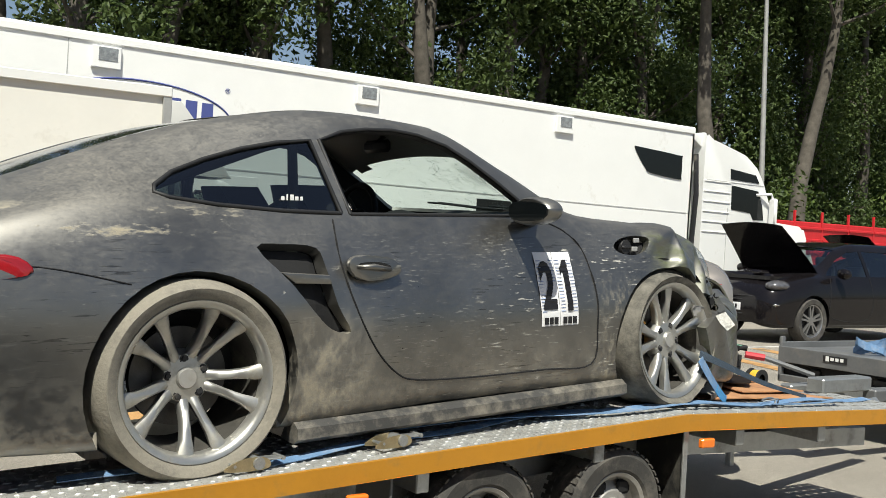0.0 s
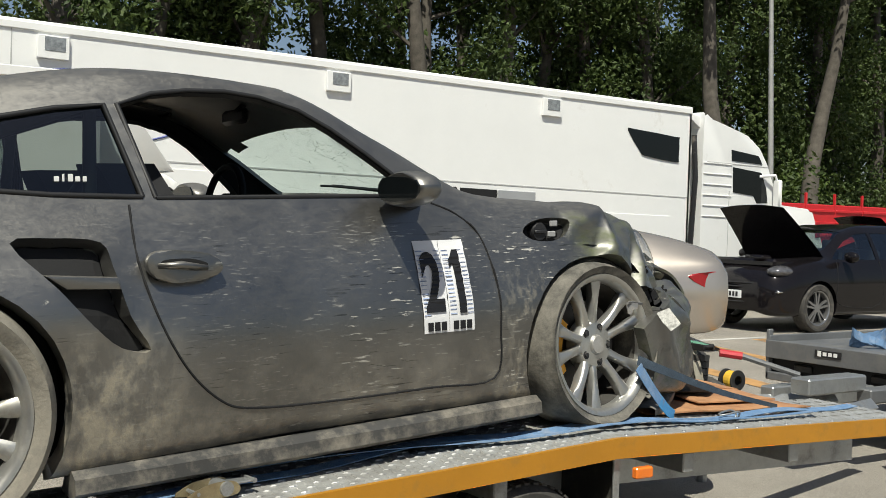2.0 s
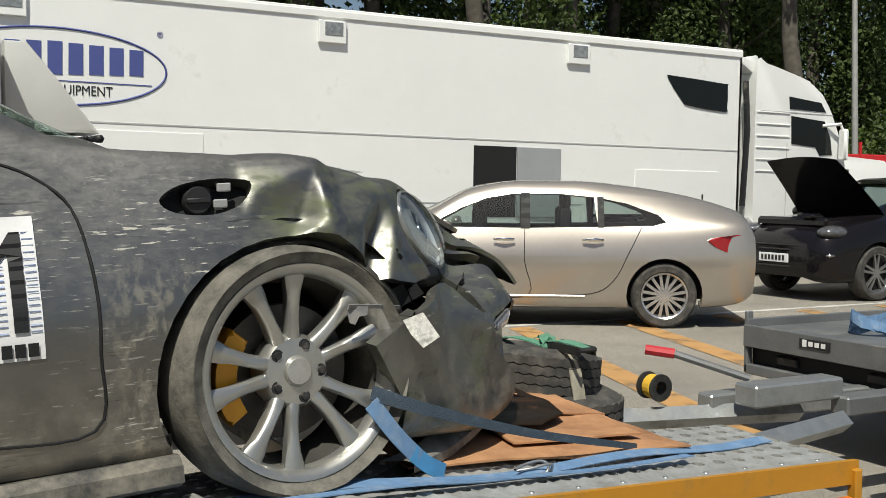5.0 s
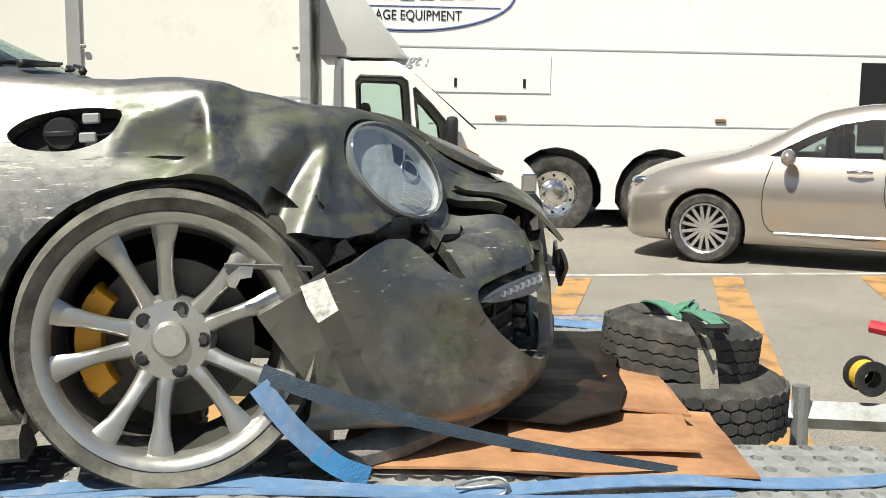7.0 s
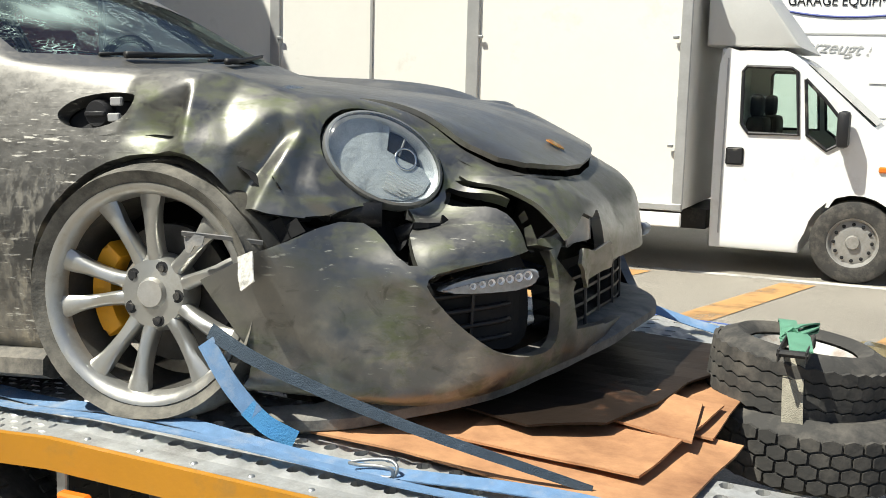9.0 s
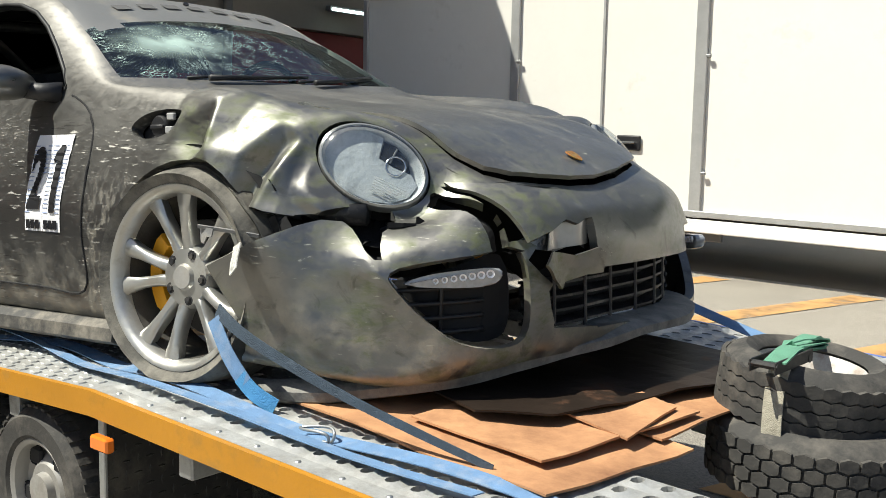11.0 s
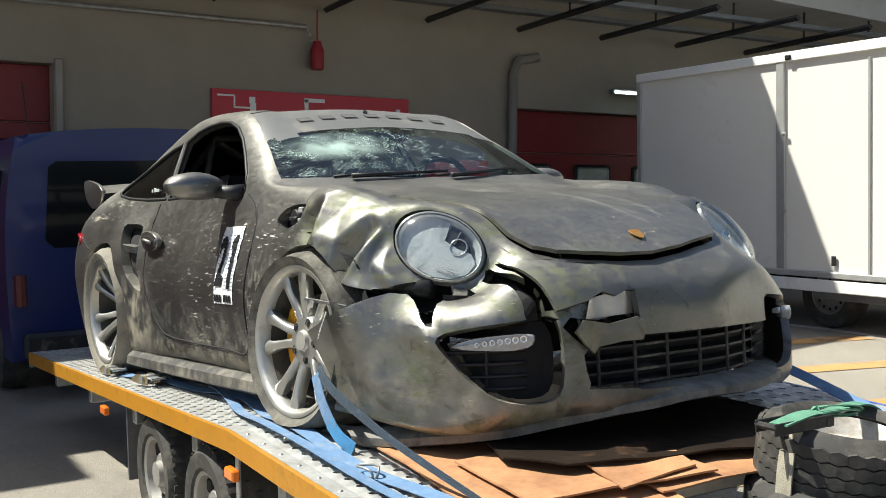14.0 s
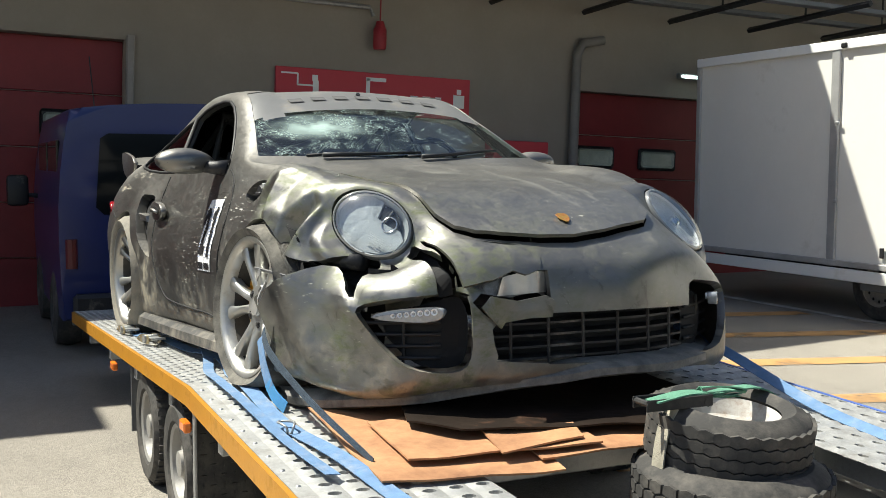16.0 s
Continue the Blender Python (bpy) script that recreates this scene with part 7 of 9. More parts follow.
for x in (4.0, 8.06, 12.06):
    lp = spart("flood_lamp", boxm((x, -0.03, 3.56), (0.40, 0.06, 0.30), 0.01), M_WHITE, "flush flood lamp in the wall")
    spart("lamp_glass", boxm((x + 0.02, -0.062, 3.60), (0.26, 0.012, 0.18), 0.005), mat("grey_lamp_glass", (0.35, 0.36, 0.36), 0.15, metal=0.4, var=0.4, scale=20) if x == 4.0 else bpy.data.materials["grey_lamp_glass"], parent=lp)
b = bmesh.new()
prism(b, rounded([(13.80, 3.33), (13.95, 3.36), (14.95, 3.30), (15.04, 3.26), (15.04, 2.90), (14.98, 2.84), (14.25, 2.90), (14.10, 2.98)], 2), "y", -0.02, 0.02)
spart("window", b, M_GLASS, "black side window")
# hatch: a flush black panel painted for its shaded inside, its door swung aside
spart("hatch_opening", boxm((10.65, -0.004, 1.60), (0.72, 0.012, 1.04)), M_DARK, "black panel standing for the shaded inside of an open service hatch")
spart("hatch_door", boxm((11.40, -0.02, 1.60), (0.76, 0.04, 1.04), 0.006), M_GREYDOOR, "grey service door standing open")
for x in (6.42, 7.78, 9.14):
    for yy, turn in ((0.20, 0), (2.3, 180)):
        b = bmesh.new()
        lathe(b, [(0.29, -0.12), (0.30, -0.13), (0.40, -0.15), (0.49, -0.14), (0.51, -0.10), (0.51, 0.12), (0.3, 0.14)], 48)
        w = part("wheel", b, M_TYRE, semi, "large black trailer wheel", smooth=35)
        w.matrix_basis = Matrix.Translation((x - X0, yy, 0.40)) @ Matrix.Rotation(radians(turn), 4, "Z")
        b = bmesh.new()
        lathe(b, [(0.30, -0.125), (0.285, -0.12), (0.27, -0.06), (0.20, -0.05), (0.15, -0.09), (0.12, -0.10), (0.11, -0.16), (0.0, -0.17)], 40)
        part("rim", b, M_CHROME, w, "polished steel rim", smooth=35)
        for k in range(10):
            b = bmesh.new()
            lathe(b, [(0.0, -0.11), (0.016, -0.108), (0.018, -0.06)], 10, c=(0.168 * math.cos(k * math.tau / 10), 0, 0.168 * math.sin(k * math.tau / 10)))
            part("wheel_nut", b, M_CHROME, w, smooth=True)
        for k in range(10):
            b = bmesh.new()
            lathe(b, [(0.0, -0.0615), (0.018, -0.061)], 8, c=(0.235 * math.cos(k * math.tau / 10 + 0.3), 0, 0.235 * math.sin(k * math.tau / 10 + 0.3)))
            part("rim_hole", b, M_DARK, w)
# oval logo with plain bars for its name
oc = (4.52, 2.86)
b = bmesh.new()
ring = [(oc[0] + 1.33 * math.cos(a), -0.004, oc[1] + 0.46 * math.sin(a)) for a in [k * math.tau / 64 for k in range(65)]]
tube(b, ring, 0.013, 4, False)
lg = spart("logo_ring", b, M_LOGO, "dark blue oval logo outline")
for k in range(9):
    spart("logo_bar", boxm((oc[0] - 0.96 + 0.24 * k, -0.004, oc[1] + 0.10), (0.17, 0.006, 0.40 - 0.02 * abs(k - 4)), 0.0), M_LOGO, "", parent=None)
spart("logo_rule", boxm((oc[0], -0.004, oc[1] - 0.17), (2.3, 0.006, 0.012)), M_LOGO)
words("lettering", "GARAGE EQUIPMENT", 0.17, Matrix.Translation((oc[0] - X0, -0.006, oc[1] - 0.28)) @ Matrix.Rotation(radians(90), 4, "X"), M_NUM, semi, 0.002, width=1.34)
words("lettering", "überzeugt !", 0.20, Matrix.Translation((4.32 - X0, -0.006, 2.06)) @ Matrix.Rotation(radians(90), 4, "X") @ Matrix.Rotation(radians(-3), 4, "Z"), M_SHADOWLINE, semi, 0.002, width=0.95, shear=0.45)
words("lettering", "®", 0.10, Matrix.Translation((5.77 - X0, -0.006, 3.33)) @ Matrix.Rotation(radians(90), 4, "X"), M_LOGO, semi, 0.002)

truck = thing("truck_tractor", "white long-haul truck tractor coupled to a semi-trailer", "truck", Matrix.Translation((16.7, 14.80, 0)) @ Matrix.Rotation(radians(0.7), 4, "Y"))


def cpart(name, b, material, label="", smooth=False, parent=None):
    bmesh.ops.translate(b, vec=(-16.7, 0, 0), verts=b.verts)
    return part(name, b, material, parent or truck, label, smooth)


b = bmesh.new()
prof = rounded([(15.75, 0.75), (15.75, 3.50), (15.85, 3.63), (16.5, 3.50), (17.10, 3.32), (17.42, 3.0), (17.60, 2.70), (17.84, 2.15), (17.93, 1.5), (17.95, 0.55), (17.85, 0.40)], 4, False)
prism(b, prof + [(15.75, 0.40)], "y", 0.0, 2.4, 0.05)
cpart("cab", b, M_WHITE, "white sleeper cab", smooth=35)
b = bmesh.new()
prism(b, [(16.56, 2.76), (17.35, 2.70), (17.50, 2.40), (17.55, 2.12), (17.25, 2.10), (17.15, 2.24), (16.58, 2.28)], "y", -0.012, 0.02)
cpart("side_window", b, M_GLASS, "dark cab window")
b = bmesh.new()
prism(b, [(16.50, 3.09), (17.25, 3.02), (17.37, 2.86), (16.52, 2.88)], "y", -0.012, 0.02)
cpart("side_window", b, M_GLASS, "dark cab window")
for z in (2.80, 2.60, 2.40, 2.20, 2.0, 1.8):
    cpart("cab_rib", boxm((16.15, -0.008, z), (0.75, 0.02, 0.02), 0.004), M_WHITE)
cpart("cab_seam", boxm((16.7, -0.003, 2.82), (1.7, 0.008, 0.014)), M_SHADOWLINE)
cpart("cab_seam", boxm((16.48, -0.003, 1.5), (0.012, 0.008, 1.6)), M_SHADOWLINE)
b = bmesh.new()
box(b, (17.66, -0.16, 2.30), (0.10, 0.18, 0.55), 0.03)
mm = cpart("wing_mirror", b, M_WHITE, "white truck mirror", smooth=40)
b = bmesh.new()
tube(b, [(17.3, 0.0, 2.62), (17.6, -0.14, 2.66), (17.66, -0.16, 2.5)], 0.03, 8)
cpart("mirror_arm", b, M_WHITE, parent=mm)
b = bmesh.new()
prism(b, [(15.5, 3.60), (15.5, 3.72), (15.75, 3.66), (16.4, 3.42), (15.8, 3.42)], "y", 0.1, 2.3, 0.02)
cpart("roof_deflector", b, M_WHITE, smooth=35)
b = bmesh.new()
for z in np.linspace(1.2, 2.6, 8):
    tube(b, [(15.45, 0.05, z), (15.45, 0.35, z)], 0.014, 6)
for y in (0.05, 0.35):
    tube(b, [(15.45, y, 1.1), (15.45, y, 2.7)], 0.014, 6)
cpart("ladder", b, M_CHROME, "metal ladder behind the cab")
b = bmesh.new()
tube(b, [(15.6, 0.1, 3.3), (15.62, 0.05, 2.5), (15.60, 0.1, 1.2)], 0.05, 8)
cpart("air_duct", b, M_TRIM)
cpart("chassis", boxm((16.6, 1.2, 0.75), (3.6, 1.0, 0.35), 0.02), M_BLACKMETAL)
cpart("tank", boxm((15.9, 0.25, 0.75), (1.2, 0.5, 0.5), 0.08), M_STEEL)
for x in (14.6, 17.3):
    for yy, turn in ((0.2, 0), (2.2, 180)):
        b = bmesh.new()
        lathe(b, [(0.0, -0.16), (0.11, -0.15), (0.14, -0.08), (0.27, -0.06), (0.29, -0.12), (0.40, -0.15), (0.49, -0.14), (0.51, -0.10), (0.51, 0.12), (0.3, 0.14)], 40)
        w = part("wheel", b, M_TYRE, truck, "large black truck wheel", smooth=35)
        w.matrix_basis = Matrix.Translation((x - 16.7, yy, 0.51)) @ Matrix.Rotation(radians(turn), 4, "Z")

# ---- the box van ----
van = thing("box_van", "white box van with a tall cream box body", "van", Matrix.Translation((1.5, 10.65, 0)))
VX = 1.5


def vpart(name, b, material, label="", smooth=False, parent=None):
    bmesh.ops.translate(b, vec=(-VX, 0, 0), verts=b.verts)
    return part(name, b, material, parent or van, label, smooth)


BX0, BX1, BZ0, BZ1 = -2.66, 3.60, 0.55, 2.78
bd = vpart("box_body", boxm(((BX0 + BX1) / 2, 1.15, (BZ0 + BZ1) / 2), (BX1 - BX0 - 0.02, 2.28, BZ1 - BZ0), 0.006), M_BOXW, "cream panelled box body")
for x, w in ((-2.63, 0.07), (-0.46, 0.11), (1.64, 0.12), (3.56, 0.09)):
    vpart("post", boxm((x, -0.008, (BZ0 + BZ1) / 2), (w, 0.03, BZ1 - BZ0 + 0.01), 0.006), mat("grey_alloy_post", (0.45, 0.45, 0.44), 0.45, metal=0.3) if x < -2 else bpy.data.materials["grey_alloy_post"], "grey alloy post", parent=None)
for z, h in ((BZ1 - 0.03, 0.10), (BZ0 + 0.03, 0.06), (BZ0 - 0.08, 0.12)):
    vpart("box_rail", boxm(((BX0 + BX1) / 2, -0.012, z), (BX1 - BX0, 0.04, h), 0.008), bpy.data.materials["grey_alloy_post"] if h < 0.1 else M_WHITE, "alloy edge rail")
vpart("panel_seam", boxm((0.60, -0.003, 1.6), (0.025, 0.01, 2.1)), bpy.data.materials["grey_alloy_post"])
for x, z in ((-0.40, 1.98), (1.72, 2.0), (-0.40, 1.2), (1.72, 0.95), (3.48, 2.0), (3.48, 1.1)):
    b = bmesh.new()
    box(b, (x, -0.03, z), (0.05, 0.025, 0.03), 0.006)
    vpart("latch", b, M_STEEL)
hb = vpart("lock_plate", boxm((0.92, -0.008, 1.20), (0.26, 0.016, 0.14), 0.01), M_TRIM, "black lock plate")
b = bmesh.new()
tube(b, [(0.84, -0.03, 1.20), (1.0, -0.03, 1.20)], 0.014, 8)
vpart("lever", b, M_CHROME, parent=hb)
for x in (0.2, 1.05):
    vpart("foot_catch", boxm((x, -0.012, 0.72), (0.05, 0.02, 0.10), 0.006), M_TRIM)
for x in (-0.34, 1.7):
    vpart("roof_lamp", boxm((x, -0.03, 2.74), (0.07, 0.05, 0.05), 0.01), M_TRIM)
vpart("chassis", boxm((0.4, 1.1, 0.42), (6.6, 0.9, 0.18), 0.01), M_BLACKMETAL)
vpart("under_guard", boxm((0.9, 0.05, 0.38), (2.0, 0.04, 0.10), 0.01), M_GREYMETAL)
b = bmesh.new()
prof = rounded([(3.78, 0.40), (3.79, 1.80), (3.88, 1.90), (4.20, 1.91), (4.40, 1.88), (4.76, 1.57), (5.12, 1.25), (5.42, 1.08), (5.58, 0.93), (5.64, 0.70), (5.64, 0.40)], 4, False)
cabp = [p for p in prof]
wa = [(4.96 + 0.42 * math.cos(radians(a)), 0.35 + 0.42 * math.sin(radians(a))) for a in range(172, 7, -15)]
outline = [(3.78, 0.22)] + cabp[1:-1] + [(5.64, 0.30), (5.40, 0.30)] + wa[::-1] + [(4.53, 0.22)]
prism(b, outline, "y", 0.33, 2.25, 0.03)
for x in np.arange(3.85, 5.7, 0.12):
    bmesh.ops.bisect_plane(b, geom=b.verts[:] + b.edges[:] + b.faces[:], dist=1e-6, plane_co=(x, 0, 0), plane_no=(1, 0, 0))
for z in np.arange(0.3, 1.95, 0.12):
    bmesh.ops.bisect_plane(b, geom=b.verts[:] + b.edges[:] + b.faces[:], dist=1e-6, plane_co=(0, 0, z), plane_no=(0, 0, 1))
CABWIN = ([(4.00, 1.30), (3.99, 1.74), (4.02, 1.78), (4.38, 1.77), (4.43, 1.74), (4.47, 1.22), (4.06, 1.22)], [(4.50, 1.68), (4.66, 1.52), (4.82, 1.33), (4.84, 1.18), (4.70, 1.10), (4.54, 1.22)])
for poly in CABWIN:
    for keep in (lambda c: c.y < 0.4, lambda c: c.y > 2.1):
        take(b, carve(b, poly, (0, 2), keep, 0.16)).free()
cab = vpart("cab", b, M_WHITE, "white van cab", smooth=35)
M_VANGLASS = glass("van_window_glass", (0.88, 0.94, 0.91))
for poly in CABWIN:
    for y, yy in ((0.332, 0.326), (2.248, 2.256)):
        b = bmesh.new()
        prism(b, poly, "y", y, y + 0.006)
        w = vpart("side_window", b, M_VANGLASS, "see-through cab side window", parent=cab)
        b = bmesh.new()
        tube(b, [(p[0], yy, p[1]) for p in poly + poly[:1]], 0.016, 6, False)
        vpart("window_seal", b, M_TRIM, parent=cab)
for y in (0.80, 1.75):
    b = bmesh.new()
    box(b, (4.08, y, 1.05), (0.16, 0.5, 0.62), 0.05, None, 2)
    box(b, (4.06, y, 1.45), (0.10, 0.26, 0.2), 0.04, None, 2)
    vpart("seat", b, M_HULL, parent=cab, smooth=40)
b = bmesh.new()
prism(b, [(4.50, 1.800), (5.06, 1.310), (5.067, 1.318), (4.507, 1.808)], "y", 0.42, 2.16)
vpart("windscreen", b, M_GLASS, parent=cab)
b = bmesh.new()
box(b, (4.83, 0.20, 1.28), (0.10, 0.16, 0.30), 0.035, None, 2)
mi = vpart("wing_mirror", b, M_TRIM, "black van mirror", smooth=40)
b = bmesh.new()
tube(b, [(4.82, 0.22, 1.20), (4.78, 0.36, 1.20)], 0.03, 8)
vpart("mirror_arm", b, M_TRIM, parent=mi)
b = bmesh.new()
outl = [(5.20, 0.72), (5.60, 0.74), (5.66, 0.66), (5.67, 0.38), (5.60, 0.30), (5.40, 0.28), (5.385, 0.45), (5.31, 0.62)]
prism(b, outl, "y", 0.30, 2.28, 0.02)
vpart("bumper", b, M_RUBBER, "black plastic bumper", smooth=35)
vpart("headlamp", boxm((5.54, 0.345, 0.83), (0.15, 0.06, 0.18), 0.02), M_CHROME)
vpart("door_handle", boxm((3.96, 0.325, 1.02), (0.15, 0.02, 0.15), 0.015), M_TRIM, "black door handle")
vpart("side_repeater", boxm((5.15, 0.32, 0.96), (0.07, 0.02, 0.05), 0.01), M_ORANGE, "orange repeater lamp")
vpart("door_seam", boxm((3.86, 0.327, 1.1), (0.012, 0.01, 1.5)), M_SHADOWLINE)
b = bmesh.new()
prism(b, [(3.66, 2.72), (3.66, 1.95), (4.45, 1.94), (4.10, 2.40), (3.85, 2.72)], "y", 0.36, 2.2, 0.04)
vpart("roof_fairing", b, mat("grey_fairing", (0.55, 0.55, 0.53), 0.4, var=0.05), "pale grey wind deflector", smooth=35)
for x in (4.96, -0.15):
    for yy, turn in ((0.43, 0), (2.15, 180)):
        b = bmesh.new()
        lathe(b, [(0.20, -0.09), (0.21, -0.11), (0.28, -0.12), (0.335, -0.10), (0.345, -0.07), (0.345, 0.09), (0.2, 0.1)], 44)
        w = part("wheel", b, M_TYRE, van, "van wheel with a steel rim", smooth=35)
        w.matrix_basis = Matrix.Translation((x - VX, yy, 0.345)) @ Matrix.Rotation(radians(turn), 4, "Z")
        b = bmesh.new()
        lathe(b, [(0.21, -0.105), (0.195, -0.10), (0.18, -0.06), (0.12, -0.075), (0.06, -0.07), (0.05, -0.10), (0.0, -0.10)], 36)
        part("rim", b, bpy.data.materials["worn_steel_rim"], w, smooth=35)
        for k in range(12):
            b = bmesh.new()
            lathe(b, [(0, -0.083), (0.016, -0.078)], 8, c=(0.152 * math.cos(k * math.tau / 12), 0, 0.152 * math.sin(k * math.tau / 12)))
            part("rim_hole", b, M_DARK, w)


# ---- parked cars ----
class Shell:
    """A car body from a few lengthwise curves; x forward."""

    def __init__(self, xs, top, ey, ez, by, bz, wy, wz, sy, sz):
        self.c = [curve(xs, v) for v in (top, ey, ez, by, bz, wy, wz, sy, sz)]
        self.lo, self.hi = xs[0], xs[-1]

    def at(self, x, v):
        t, ey, ez, by, bz, wy, wz, sy, sz = (f(x) for f in self.c)
        pts = [(0, t), (ey * 0.62, t * 0.72 + ez * 0.28), (ey, ez), (by, bz), (wy, wz), (sy, sz), (sy - 0.08, sz - 0.06)]
        n = len(pts) - 1
        s = float(v) * n
        i = min(int(s), n - 1)
        u = s - i
        p0 = Vector(pts[i - 1]) if i else Vector((-pts[1][0], pts[1][1]))
        p1, p2, p3 = Vector(pts[i]), Vector(pts[i + 1]), Vector(pts[min(i + 2, n)])
        m1, m2 = (p2 - p0) * 0.38, (p3 - p1) * 0.38
        return (2 * u ** 3 - 3 * u * u + 1) * p1 + (u ** 3 - 2 * u * u + u) * m1 + (-2 * u ** 3 + 3 * u * u) * p2 + (u ** 3 - u * u) * m2

    def mesh(self, nx=70, nv=28):
        b = bmesh.new()
        rows = []
        for x in np.linspace(self.lo, self.hi, nx):
            h = [self.at(x, v) for v in np.linspace(0, 1, nv)]
            rows.append([b.verts.new((x, -q.x, q.y)) for q in reversed(h)] + [b.verts.new((x, q.x, q.y)) for q in h[1:]])
        for p, q in zip(rows, rows[1:]):
            for k in range(len(p) - 1):
                b.faces.new((p[k], q[k], q[k + 1], p[k + 1]))
        b.faces.new(rows[0])
        b.faces.new(rows[-1][::-1])
        bmesh.ops.recalc_face_normals(b, faces=b.faces)
        return b

    def on(self, x, z, s, lo=0.3, hi=1.0):
        v = min((abs(self.at(x, q).y - z), q) for q in np.linspace(lo, hi, 120))[1]
        return Vector((x, s * (self.at(x, v).x + 0.001), z))


def alloy(m, parent, r, rim, w, spokes, material, twin=True):
    b = bmesh.new()
    h = w / 2
    lathe(b, [(rim - 0.03, -h + 0.05), (rim, -h + 0.012), (rim - 0.004, -h), (rim - 0.02, -h + 0.01), (rim - 0.035, -h + 0.06), (rim - 0.04, h)], 44)
    wh = part("wheel", b, material, parent, "", smooth=40)
    wh.matrix_basis = m
    b = bmesh.new()
    lathe(b, [(rim - 0.012, -h + 0.01), (rim + 0.01, -h - 0.008), (r - 0.03, -h - 0.012), (r - 0.006, -h + 0.012), (r, -h + 0.04), (r, h - 0.04), (r - 0.03, h), (rim, h)], 52)
    part("tyre", b, M_TYRE, wh, smooth=35)
    b = bmesh.new()
    lathe(b, [(0, -h + 0.02), (0.06, -h + 0.022), (0.07, -h + 0.05), (0, -h + 0.06)], 24)
    part("hub", b, material, wh, smooth=40)
    b = bmesh.new()
    lathe(b, [(0, -h + 0.075), (rim - 0.04, -h + 0.08)], 30)
    part("wheel_back", b, M_DARK, wh)
    for k in range(spokes):
        for s in ((-1, 1) if twin else (0,)):
            b = bmesh.new()
            rows = []
            for t in (0, 0.5, 1.0):
                q = 0.05 + (rim - 0.07) * t
                x = s * (0.014 + 0.03 * t)
                hw = 0.016 if twin else 0.03
                y = -h + 0.022 + 0.02 * (1 - t) * 0
                rows.append([b.verts.new(p) for p in ((x - hw, y + 0.03, q), (x - hw, y, q), (x + hw, y, q), (x + hw, y + 0.03, q))])
            for p, q in zip(rows, rows[1:]):
                for i in range(4):
                    b.faces.new((p[i], p[(i + 1) % 4], q[(i + 1) % 4], q[i]))
            b.faces.new(rows[-1])
            o = part("spoke", b, material, wh)
            o.matrix_basis = Matrix.Rotation(k * math.tau / spokes, 4, "Y")
    return wh


def parked(name, label, m, shell, paint, wins, arches, rear_screen, screen_, rim_mat, tyre_r, rim_r, spokes, twin, seams):
    o = thing(name, label, "car", m)
    b = shell.mesh()
    panes = []
    for w in wins:
        for s in (-1, 1):
            panes.append(take(b, carve(b, w, (0, 2), lambda c, s=s: c.y * s > 0.35), -0.008))
    lip(b, 0.025, lambda c: abs(c.y) > 0.3 and c.z > 0.85)
    for poly in (rear_screen, screen_):
        panes.append(take(b, carve(b, poly, (0, 1), lambda c: c.z > 0.95), -0.006))
    for cx, r in arches:
        for s in (-1, 1):
            take(b, carve(b, circle(cx, tyre_r, r, 28), (0, 2), lambda c, s=s: c.y * s > 0.55)).free()
    lip(b, 0.07, lambda c: abs(c.y) > 0.5 and c.z < tyre_r + 0.45)
    body_ = part("body", b, paint, o, "", smooth=35)
    for p in panes:
        part("window_pane", p, M_CARGLASS, o, smooth=True)
    b = bmesh.new()
    prism(b, [(shell.lo + 0.25, 0.30), (shell.hi - 0.25, 0.30), (shell.hi - 0.35, 0.62), (shell.hi - 1.2, 0.85), (shell.lo + 0.5, 0.85), (shell.lo + 0.3, 0.6)], "y", -0.72, 0.72)
    part("underbody", b, M_DARK, o)
    for x in (shell.lo + 2.0, shell.lo + 2.95):
        for s in (-1, 1):
            b = bmesh.new()
            box(b, (x, s * 0.38, 1.0), (0.14, 0.46, 0.55), 0.05, Matrix.Translation((0, 0, 0)), 2)
            box(b, (x - 0.02, s * 0.38, 1.34), (0.09, 0.24, 0.17), 0.04, None, 2)
            part("seat", b, M_HULL, o, smooth=40)
    for cx, r in arches:
        for s in (-1, 1):
            alloy(Matrix.Translation((cx, s * (shell.at(cx, 0.72).x - 0.14), tyre_r)) @ Matrix.Rotation(0 if s < 0 else math.pi, 4, "Z"), o, tyre_r, rim_r, 0.23, spokes, rim_mat, twin)
    for line in seams:
        for s in (-1, 1):
            b = bmesh.new()
            tube(b, [shell.on(x, z, s) for x, z in rounded(line, 4, False)], 0.0045, 5)
            part("door_seam", b, M_DARK, o)
    return o, shell


